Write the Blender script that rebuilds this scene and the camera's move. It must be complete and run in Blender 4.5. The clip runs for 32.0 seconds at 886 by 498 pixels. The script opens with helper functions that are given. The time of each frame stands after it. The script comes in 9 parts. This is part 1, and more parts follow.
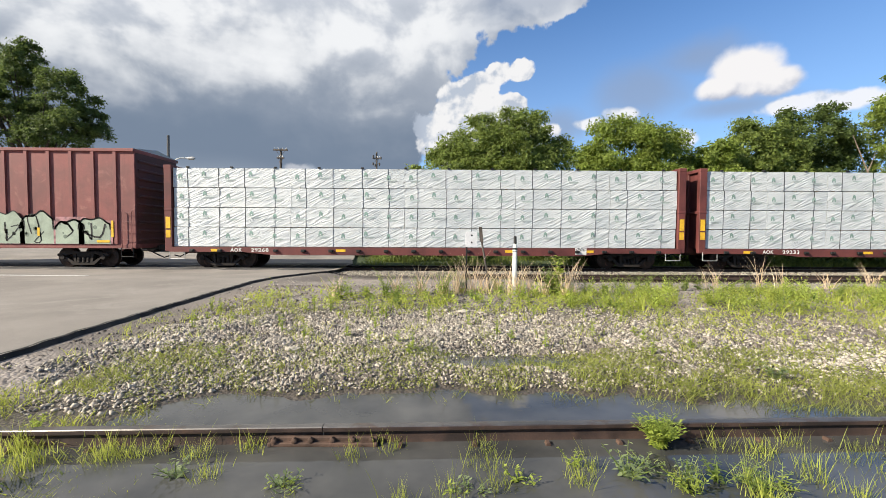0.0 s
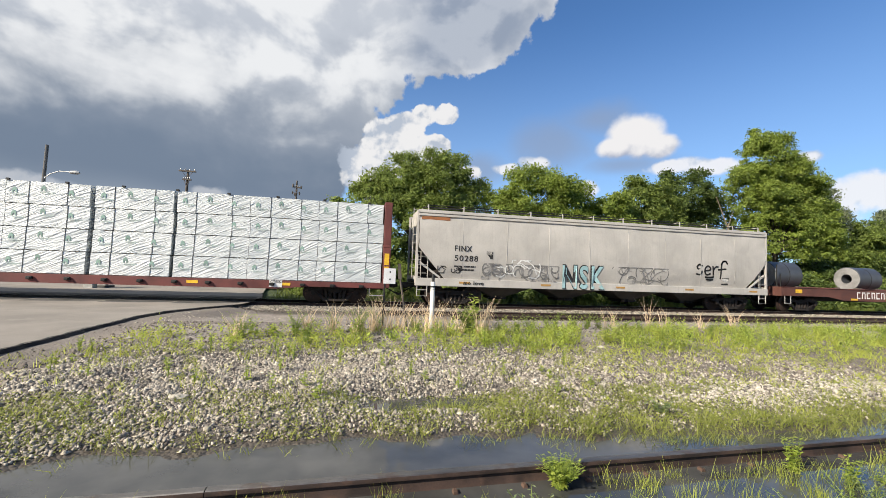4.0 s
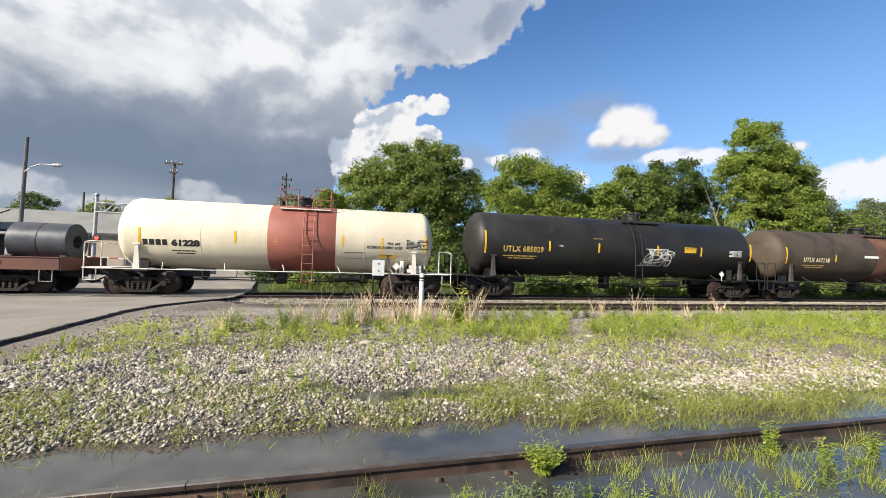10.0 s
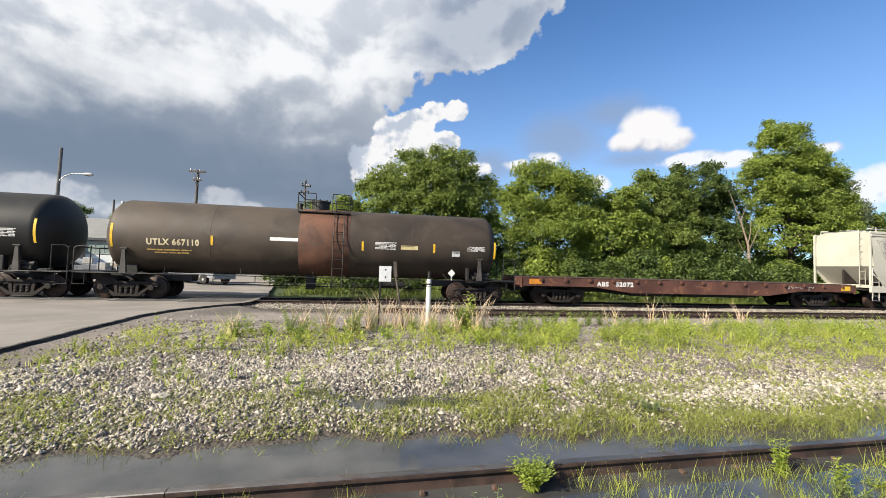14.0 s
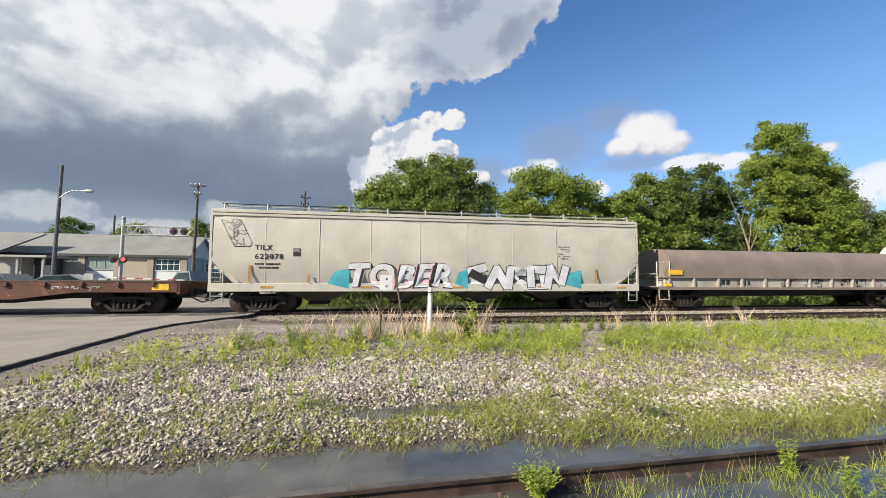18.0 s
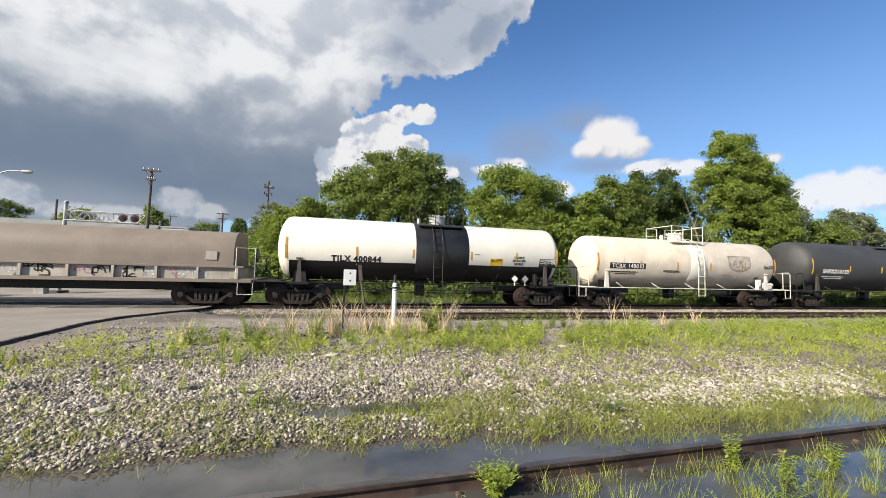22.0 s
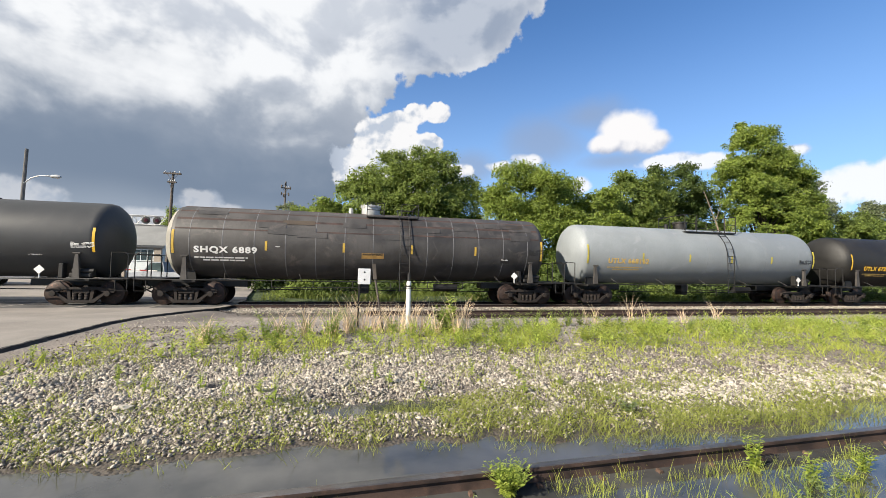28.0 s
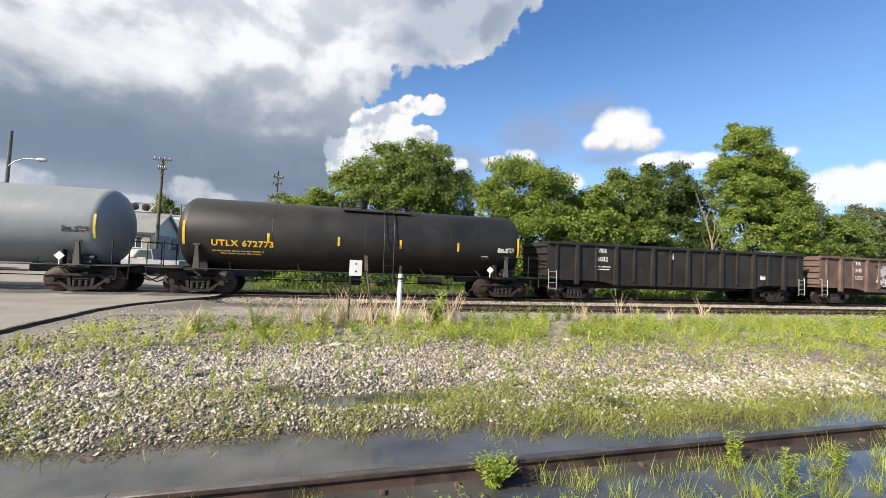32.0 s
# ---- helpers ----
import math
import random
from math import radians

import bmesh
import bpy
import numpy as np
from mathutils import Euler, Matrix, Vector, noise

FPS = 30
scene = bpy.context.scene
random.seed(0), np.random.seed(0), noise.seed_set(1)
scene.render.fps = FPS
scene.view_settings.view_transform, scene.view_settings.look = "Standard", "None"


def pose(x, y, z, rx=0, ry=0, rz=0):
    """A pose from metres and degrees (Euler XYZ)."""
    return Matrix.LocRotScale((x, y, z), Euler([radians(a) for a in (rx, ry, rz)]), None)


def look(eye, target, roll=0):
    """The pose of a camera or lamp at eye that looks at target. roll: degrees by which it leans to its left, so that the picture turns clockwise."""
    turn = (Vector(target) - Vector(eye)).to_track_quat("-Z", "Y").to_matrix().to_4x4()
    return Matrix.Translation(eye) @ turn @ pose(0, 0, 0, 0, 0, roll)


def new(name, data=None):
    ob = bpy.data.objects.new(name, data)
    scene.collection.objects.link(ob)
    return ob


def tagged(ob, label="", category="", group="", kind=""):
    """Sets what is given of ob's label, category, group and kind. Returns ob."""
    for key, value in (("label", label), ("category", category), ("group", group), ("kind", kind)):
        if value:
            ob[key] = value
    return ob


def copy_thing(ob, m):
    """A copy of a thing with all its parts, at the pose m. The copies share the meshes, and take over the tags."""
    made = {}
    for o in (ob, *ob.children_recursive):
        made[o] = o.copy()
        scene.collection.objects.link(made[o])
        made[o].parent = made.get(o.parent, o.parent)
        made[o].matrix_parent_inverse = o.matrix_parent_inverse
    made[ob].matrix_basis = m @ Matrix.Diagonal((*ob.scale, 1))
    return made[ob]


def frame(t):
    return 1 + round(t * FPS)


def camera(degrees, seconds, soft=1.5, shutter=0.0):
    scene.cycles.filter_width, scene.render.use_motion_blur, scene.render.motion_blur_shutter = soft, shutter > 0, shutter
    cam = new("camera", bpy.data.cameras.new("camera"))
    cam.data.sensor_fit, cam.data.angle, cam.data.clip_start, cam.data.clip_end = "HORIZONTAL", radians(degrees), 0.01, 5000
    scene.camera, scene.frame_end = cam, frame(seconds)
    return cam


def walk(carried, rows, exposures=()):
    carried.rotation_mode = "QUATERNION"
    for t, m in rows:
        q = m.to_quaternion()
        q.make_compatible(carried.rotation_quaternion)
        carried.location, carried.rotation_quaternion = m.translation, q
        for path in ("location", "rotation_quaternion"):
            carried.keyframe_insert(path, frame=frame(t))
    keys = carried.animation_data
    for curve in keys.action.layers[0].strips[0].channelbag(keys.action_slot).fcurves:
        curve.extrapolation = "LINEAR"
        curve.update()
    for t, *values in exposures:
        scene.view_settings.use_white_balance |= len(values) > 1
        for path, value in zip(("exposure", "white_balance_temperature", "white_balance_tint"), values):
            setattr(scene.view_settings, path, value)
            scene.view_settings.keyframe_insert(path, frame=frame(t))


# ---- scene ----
# camera: hand-held, nearly on one spot; rows are seconds, place, turn, tilt, lean
cam = camera(95.1, 32.0, soft=0.8, shutter=0.0)
PATH = [
    (0.0, -0.000, -0.008, 1.592, -0.83, -2.05, -0.62),
    (0.5, -0.018, -0.032, 1.596, -0.32, -2.10, -0.52),
    (1.0, -0.024, -0.039, 1.601, -0.84, -1.51, -0.58),
    (1.5, -0.010, -0.038, 1.611, -2.59, -0.49, -1.07),
    (2.0, 0.012, -0.020, 1.615, -5.21, 0.67, -1.82),
    (2.5, 0.031, 0.012, 1.629, -7.99, 1.81, -2.38),
    (3.0, 0.058, 0.020, 1.640, -10.22, 2.68, -2.64),
    (3.5, 0.062, 0.008, 1.645, -11.57, 3.18, -2.60),
    (5.5, 0.064, -0.006, 1.640, -11.64, 2.75, -2.11),
    (6.0, 0.068, -0.018, 1.633, -10.45, 2.44, -1.83),
    (6.5, 0.051, -0.021, 1.629, -8.78, 2.11, -1.69),
    (7.0, 0.042, -0.017, 1.632, -7.34, 1.75, -1.64),
    (7.5, 0.029, -0.014, 1.631, -6.89, 1.50, -1.69),
    (8.0, 0.031, 0.011, 1.628, -7.56, 1.38, -1.63),
    (8.5, 0.060, 0.012, 1.631, -9.09, 1.46, -1.67),
    (9.0, 0.070, 0.003, 1.637, -10.85, 1.75, -1.71),
    (9.5, 0.089, -0.007, 1.643, -12.21, 1.93, -1.76),
    (10.0, 0.142, -0.005, 1.642, -12.88, 2.00, -1.90),
    (10.5, 0.225, -0.011, 1.642, -12.95, 1.88, -1.88),
    (11.0, 0.224, 0.024, 1.646, -12.28, 1.68, -1.76),
    (11.5, 0.202, 0.061, 1.644, -11.00, 1.57, -1.55),
    (12.0, 0.254, 0.052, 1.648, -9.57, 1.64, -1.55),
    (12.5, 0.409, 0.014, 1.648, -8.55, 1.84, -1.68),
    (13.0, 0.430, 0.006, 1.659, -8.28, 2.16, -1.88),
    (13.5, 0.398, 0.006, 1.659, -8.92, 2.38, -2.02),
    (14.0, 0.406, 0.003, 1.666, -10.23, 2.67, -1.98),
    (14.5, 0.436, 0.005, 1.665, -11.59, 2.97, -1.87),
    (16.5, 0.449, -0.007, 1.657, -11.66, 3.96, -0.88),
    (17.0, 0.412, -0.024, 1.653, -10.41, 3.99, -0.69),
    (17.5, 0.395, -0.017, 1.654, -9.74, 3.99, -0.60),
    (18.0, 0.408, -0.008, 1.655, -10.13, 3.84, -0.67),
    (18.5, 0.438, -0.001, 1.660, -11.47, 3.51, -1.10),
    (19.0, 0.457, -0.012, 1.663, -13.07, 3.23, -1.78),
    (19.5, 0.519, -0.035, 1.668, -14.18, 3.09, -2.46),
    (20.0, 0.557, -0.059, 1.660, -14.80, 3.03, -2.77),
    (20.5, 0.573, -0.068, 1.664, -15.06, 3.07, -2.68),
    (21.0, 0.557, -0.052, 1.668, -15.18, 3.18, -2.27),
    (21.5, 0.487, 0.018, 1.665, -15.14, 3.27, -1.94),
    (22.0, 0.455, 0.060, 1.659, -14.74, 3.32, -1.80),
    (22.5, 0.495, 0.053, 1.665, -13.90, 3.57, -1.88),
    (23.0, 0.497, 0.055, 1.668, -12.74, 3.95, -1.92),
    (23.5, 0.474, 0.070, 1.670, -11.50, 4.17, -1.90),
    (24.0, 0.468, 0.089, 1.672, -10.38, 4.20, -1.73),
    (24.5, 0.457, 0.099, 1.675, -9.49, 4.01, -1.58),
    (25.0, 0.458, 0.092, 1.670, -8.90, 3.70, -1.44),
    (25.5, 0.464, 0.082, 1.664, -8.79, 3.38, -1.41),
    (27.5, 0.498, 0.068, 1.667, -11.83, 2.99, -1.23),
    (28.0, 0.500, 0.065, 1.666, -12.56, 2.98, -1.34),
    (28.5, 0.507, 0.070, 1.666, -12.96, 2.96, -1.48),
    (29.0, 0.505, 0.076, 1.663, -13.12, 2.86, -1.80),
    (29.5, 0.497, 0.082, 1.664, -13.20, 2.67, -2.12),
    (30.0, 0.492, 0.078, 1.663, -13.26, 2.49, -2.42),
    (30.5, 0.497, 0.080, 1.659, -13.37, 2.41, -2.59),
    (31.0, 0.502, 0.071, 1.661, -13.54, 2.37, -2.60),
    (31.5, 0.507, 0.064, 1.665, -13.63, 2.31, -2.54),
    (32.0, 0.507, 0.057, 1.666, -13.64, 2.07, -2.50),
]
walk(cam, [(t, pose(x, y, z, 90 + tilt, 0, turn) @ pose(0, 0, 0, 0, 0, -lean)) for t, x, y, z, turn, tilt, lean in PATH],
     exposures=((0.0, 0.92), (1.5, 0.88), (3.0, 0.84), (6.0, 0.87), (9.0, 0.92), (12.0, 0.98), (14.0, 0.99), (18.0, 0.88), (20.0, 0.84), (25.0, 0.85), (28.0, 1.0), (32.0, 1.03)))

# ---- track geometry and train speed ----
TRACK_Y, GRADE, RAIL0 = 19.25, 0.006, 0.055


def rail_z(x):
    return RAIL0 + GRADE * max(-60.0, min(60.0, x))


def travel(t):
    """Metres that the train has gone to the left after t seconds."""
    return 8.204 * t + 0.0064 * t * t


# ---- light ----
SUN_AZ, SUN_EL = 243.0, 30.0     # degrees clockwise from +y, and above the horizon
_a, _e = radians(SUN_AZ), radians(SUN_EL)
SUN_DIR = Vector((math.sin(_a) * math.cos(_e), math.cos(_a) * math.cos(_e), math.sin(_e)))
sun_data = bpy.data.lights.new("sun", "SUN")
sun_data.energy, sun_data.angle, sun_data.color = 5.0, radians(0.6), (1.0, 0.91, 0.76)
sun = new("sun", sun_data)
sun.matrix_world = look(SUN_DIR * 100, (0, 0, 0))


class Nodes:
    """A short way to write node trees."""

    def __init__(self, tree):
        self.t = tree
        tree.nodes.clear()

    def n(self, kind):
        return self.t.nodes.new(kind)

    def put(self, socket, value):
        if isinstance(value, bpy.types.NodeSocket):
            self.t.links.new(value, socket)
        else:
            socket.default_value = value

    def math(self, op, a, b=0.0, clamp=False):
        node = self.n("ShaderNodeMath")
        node.operation, node.use_clamp = op, clamp
        self.put(node.inputs[0], a), self.put(node.inputs[1], b)
        return node.outputs[0]

    def noise(self, vec, scale, detail=4.0, rough=0.55, dist=0.0):
        node = self.n("ShaderNodeTexNoise")
        self.put(node.inputs["Vector"], vec)
        node.inputs["Scale"].default_value, node.inputs["Detail"].default_value = scale, detail
        node.inputs["Roughness"].default_value, node.inputs["Distortion"].default_value = rough, dist
        return node.outputs[0]

    def step(self, v, lo, hi, out0=0.0, out1=1.0):
        node = self.n("ShaderNodeMapRange")
        node.interpolation_type = "SMOOTHSTEP"
        for i, val in enumerate((v, lo, hi, out0, out1)):
            self.put(node.inputs[i], val)
        return node.outputs[0]

    def mix(self, f, a, b, blend="MIX"):
        node = self.n("ShaderNodeMix")
        node.data_type, node.blend_type = "RGBA", blend
        self.put(node.inputs[0], f)
        for i, c in ((6, a), (7, b)):
            self.put(node.inputs[i], c if isinstance(c, bpy.types.NodeSocket) else (*c[:3], 1.0))
        return node.outputs[2]

    def mapping(self, vec, scale=(1, 1, 1), loc=(0, 0, 0)):
        node = self.n("ShaderNodeMapping")
        self.put(node.inputs[0], vec)
        node.inputs["Scale"].default_value, node.inputs["Location"].default_value = scale, loc
        return node.outputs[0]


# world: clear sky, and cumulus lit by the sun
world = bpy.data.worlds.new("world")
scene.world = world
world.use_nodes = True
W = Nodes(world.node_tree)
sky = W.n("ShaderNodeTexSky")
sky.sky_type, sky.sun_disc = "NISHITA", False
sky.sun_elevation, sky.sun_rotation = radians(SUN_EL), radians(SUN_AZ)
sky.air_density, sky.dust_density, sky.ozone_density = 1.0, 0.1, 3.5
way = W.n("ShaderNodeTexCoord").outputs["Generated"]
xyz = W.n("ShaderNodeSeparateXYZ")
W.put(xyz.inputs[0], way)
az = W.math("MULTIPLY", W.math("ARCTAN2", xyz.outputs[0], xyz.outputs[1]), 57.296)
el = W.math("MULTIPLY", W.math("ARCSINE", xyz.outputs[2]), 57.296)


def blob(a, e, ra, re, lean=0.0):
    """How deep a direction lies in a cloud: 1 in the middle, 0 at its outline, less outside."""
    da, de = W.math("SUBTRACT", az, a), W.math("SUBTRACT", el, e)
    if lean:
        de = W.math("SUBTRACT", de, W.math("MULTIPLY", da, lean))
    p = W.math("POWER", W.math("ABSOLUTE", W.math("DIVIDE", da, ra)), 2.0)
    q = W.math("POWER", W.math("ABSOLUTE", W.math("DIVIDE", de, re)), 2.0)
    return W.math("SUBTRACT", 1.0, W.math("SQRT", W.math("ADD", p, q)))


def union(*v):
    out = v[0]
    for w in v[1:]:
        node = W.n("ShaderNodeMath")
        node.operation = "SMOOTH_MAX"
        W.put(node.inputs[0], out), W.put(node.inputs[1], w)
        node.inputs[2].default_value = 0.15
        out = node.outputs[0]
    return out


def toward_sun(k):
    """The direction moved a little towards the sun, to shade the clouds' relief."""
    node = W.n("ShaderNodeVectorMath")
    node.operation = "ADD"
    W.put(node.inputs[0], way)
    node.inputs[1].default_value = (-0.57 * k, 0.0, 0.82 * k)
    return node.outputs[0]


def centred(v, k):
    return W.math("MULTIPLY", W.math("SUBTRACT", v, 0.5), k)


def add(*v):
    out = v[0]
    for w in v[1:]:
        out = W.math("ADD", out, w)
    return out


swell = W.noise(W.mapping(way, (1.0, 1.0, 1.7), (3.1, 1.7, 0.4)), 2.3, 3.0, 0.45, 0.3)
roll = W.noise(W.mapping(way, (1.0, 1.0, 1.5)), 5.0, 5.0, 0.5, 0.25)
roll2 = W.noise(W.mapping(toward_sun(0.05), (1.0, 1.0, 1.5)), 5.0, 5.0, 0.5, 0.25)
puff = W.noise(way, 10.0, 6.0, 0.52, 0.1)
puff2 = W.noise(toward_sun(0.03), 10.0, 6.0, 0.52, 0.1)
fine = W.noise(way, 30.0, 4.0, 0.5, 0.1)
fine2 = W.noise(toward_sun(0.012), 30.0, 4.0, 0.5, 0.1)
relief = add(W.math("SUBTRACT", puff, puff2), W.math("MULTIPLY", W.math("SUBTRACT", fine, fine2), 0.6))
relief_b = add(W.math("SUBTRACT", roll, roll2), W.math("MULTIPLY", W.math("SUBTRACT", puff, puff2), 0.35))
# the great shower cloud, and the fair-weather cumulus beside it
deck = union(blob(-38, 34, 48, 24), blob(-46, 14, 46, 17), blob(-6, 37, 28, 11), blob(8.5, 34.5, 17.5, 8.5), blob(-18, 18, 20, 13), blob(-80, 20, 60, 35), blob(-30, 75, 70, 30))
puffs = union(blob(11.2, 21.3, 1.9, 1.5), blob(8.2, 21.3, 2.4, 1.6), blob(5.6, 19.4, 3.0, 2.6), blob(10.3, 17.4, 2.3, 1.5), blob(6.6, 16.6, 4.0, 2.6), blob(2.4, 17.2, 3.4, 3.6), blob(-0.4, 14.0, 3.6, 3.8), blob(4.5, 12.0, 7.0, 3.6), blob(11.0, 13.4, 5.0, 2.0))
small = union(blob(37.0, 18.0, 4.0, 3.1), blob(35.0, 16.8, 3.0, 1.6), blob(39.6, 16.6, 2.6, 1.7))
strip = union(blob(41.5, 14.0, 3.6, 1.0, 0.05), blob(45.0, 13.6, 4.2, 1.1), blob(24.0, 15.2, 2.4, 1.0), blob(20.8, 14.4, 2.4, 0.9), blob(31.4, 11.6, 1.7, 1.4), blob(54.0, 13.6, 1.8, 0.8), blob(60, 9.4, 8.5, 2.7),
              blob(-18.2, 7.4, 3.0, 1.8), blob(-15.4, 6.6, 2.4, 1.3), blob(-34.0, 6.4, 5.0, 1.8), blob(-26, 5.2, 7.0, 1.4), blob(110, 14, 20, 7), blob(160, 18, 22, 8), blob(-150, 12, 16, 5))
veil = union(blob(26.5, 17.6, 6.5, 3.8), blob(32.5, 20.4, 6.0, 2.4), blob(16.0, 14.2, 5.0, 2.8), blob(36.0, 14.6, 6.0, 1.4))
edge = add(centred(roll, 0.35), centred(puff, 0.42), centred(fine, 0.30))
wob2 = add(centred(puff, 0.95), centred(fine, 0.95))
m_deck = W.step(add(deck, edge), -0.01, 0.05)
m_puff = W.math("MULTIPLY", W.step(add(puffs, wob2), 0.0, 0.16), W.step(az, -7.0, -1.0, 0.0, 1.0))
m_small = W.step(add(small, centred(puff, 0.55), centred(fine, 0.4)), -0.04, 0.34)
m_strip = W.math("MULTIPLY", W.step(add(strip, wob2), 0.0, 0.45), W.step(az, -12.0, 10.0, 0.38, 0.88))
m_veil = W.math("MULTIPLY", W.step(add(veil, centred(puff, 0.9)), -0.3, 0.85), 0.66)
# the deck: slate base, a silver middle, white shoulders above
rise = W.step(az, -14.0, 4.0, 0.0, 4.5)
h_mid = add(el, centred(swell, 16.0), centred(roll, 7.0), W.math("MULTIPLY", relief_b, 10.0))
h_top = W.math("SUBTRACT", add(el, centred(swell, 9.0), centred(roll, 11.0), centred(puff, 5.0), W.math("MULTIPLY", relief_b, 16.0), W.math("MULTIPLY", W.step(az, -42.0, -26.0, 1.0, 0.0), 2.0)), rise)
c_deck = W.mix(W.step(h_mid, 9.0, 23.0), (0.190, 0.246, 0.335), (0.385, 0.43, 0.505))
c_deck = W.mix(W.step(add(el, centred(swell, 8.0)), 3.5, 9.0, 0.7, 0.0), c_deck, (0.36, 0.42, 0.50))
white = W.mix(W.step(relief_b, -0.14, 0.06), (0.58, 0.62, 0.69), (0.88, 0.895, 0.915))
c_deck = W.mix(W.step(h_top, 14.5, 27.0), c_deck, white)
lobe = W.math("MULTIPLY", W.step(add(az, centred(roll, 12.0)), 2.0, 9.0), W.step(add(deck, edge), 0.0, 0.30, 0.45, 0.95))
c_deck = W.mix(lobe, c_deck, W.mix(W.step(relief_b, -0.08, 0.08), (0.30, 0.36, 0.47), (0.47, 0.52, 0.61)))
heap = add(W.math("MULTIPLY", relief, 4.2), W.math("MULTIPLY", W.math("SUBTRACT", el, 16.5), 0.05), centred(fine, 0.7))
c_puff = W.mix(W.step(heap, -0.55, 0.45), (0.50, 0.56, 0.66), (0.90, 0.895, 0.90))
body = W.step(add(small, W.math("MULTIPLY", W.math("SUBTRACT", el, 16.6), 0.28), W.math("MULTIPLY", relief, 2.2)), -0.55, 0.75)
c_small = W.mix(body, (0.42, 0.47, 0.60), (0.92, 0.905, 0.91))
c_strip = W.mix(W.step(add(strip, W.math("MULTIPLY", relief, 3.0)), -0.1, 0.5), (0.60, 0.66, 0.76), (0.96, 0.95, 0.96))
hazy = W.step(el, 0.0, 34.0, 0.48, 0.0)
clear = W.n("ShaderNodeVectorMath")
clear.operation = "SCALE"
W.put(clear.inputs[0], sky.outputs[0])
clear.inputs["Scale"].default_value = 0.142
blue = W.mix(1.0, clear.outputs[0], (0.70, 0.95, 1.18), "MULTIPLY")
air = W.mix(hazy, blue, (0.50, 0.68, 0.92))
air = W.mix(m_veil, air, (0.30, 0.375, 0.52))
air = W.mix(m_deck, air, c_deck)
air = W.mix(m_strip, air, c_strip)
air = W.mix(m_small, air, c_small)
air = W.mix(m_puff, air, c_puff)
bg = W.n("ShaderNodeBackground")
W.put(bg.inputs[0], air)
bg.inputs[1].default_value = 0.535
W.put(W.n("ShaderNodeOutputWorld").inputs[0], bg.outputs[0])


# ---- materials ----
def material(name, colour, rough=0.6, metal=0.0, vary=0.12, scale=3.0, fine=40.0, bump=0.15, second=None, amount=0.5, streak=0.0,
             rust=None, rust_at=0.62, spec=0.4, island=False, rnd=False, object_space=True, world_space=False):
    """Painted, rusted or mineral surface: colour with broad stains, fine grain, streaks that run down, spots of a second colour."""
    colour = tuple(c * 0.87 for c in colour)
    m = bpy.data.materials.new(name)
    m.use_nodes = True
    g = Nodes(m.node_tree)
    if world_space:
        vec = g.n("ShaderNodeNewGeometry").outputs["Position"]
    else:
        vec = g.n("ShaderNodeTexCoord").outputs["Object"]
    big, small = g.noise(vec, scale, 6.0, 0.6, 0.4), g.noise(vec, fine, 4.0, 0.6)
    lo = tuple(c * (1 - 2.2 * vary) for c in colour)
    hi = tuple(min(1.0, c * (1 + 1.6 * vary)) for c in colour)
    col = g.mix(g.step(big, 0.3, 0.7), lo, hi)
    col = g.mix(g.step(small, 0.35, 0.75, 0.0, 0.35), col, tuple(c * 0.6 for c in colour))
    if second:
        col = g.mix(g.step(g.noise(vec, scale * 1.7, 7.0, 0.62, 0.8), 0.5 + 0.12 * (1 - amount), 0.62 + 0.12 * (1 - amount), 0.0, amount), col, second)
    if streak:
        s = g.noise(g.mapping(vec, (9.0, 9.0, 0.35)), 1.6, 5.0, 0.65)
        col = g.mix(g.step(s, 0.5, 0.74, 0.0, streak), col, tuple(c * 0.35 + 0.01 for c in colour))
    if rust:
        r = g.noise(vec, scale * 2.6, 8.0, 0.68, 0.6)
        col = g.mix(g.step(r, rust_at, rust_at + 0.09, 0.0, 0.85), col, rust)
    if island or rnd:
        v = g.n("ShaderNodeNewGeometry").outputs["Random Per Island"] if island else g.n("ShaderNodeObjectInfo").outputs["Random"]
        col = g.mix(g.math("MULTIPLY", g.math("POWER", v, 1.4), 0.9), col, tuple(c * 0.35 for c in colour))
    p = g.n("ShaderNodeBsdfPrincipled")
    g.put(p.inputs["Base Color"], col)
    g.put(p.inputs["Roughness"], g.step(big, 0.2, 0.8, max(0.03, rough - 0.12), min(1.0, rough + 0.12)))
    p.inputs["Metallic"].default_value = metal
    p.inputs["Specular IOR Level"].default_value = spec
    if bump:
        b = g.n("ShaderNodeBump")
        b.inputs["Strength"].default_value, b.inputs["Distance"].default_value = bump, 0.02
        g.put(b.inputs["Height"], g.math("ADD", g.math("MULTIPLY", big, 0.6), g.math("MULTIPLY", small, 0.4)))
        g.put(p.inputs["Normal"], b.outputs[0])
    g.put(g.n("ShaderNodeOutputMaterial").inputs[0], p.outputs[0])
    return m


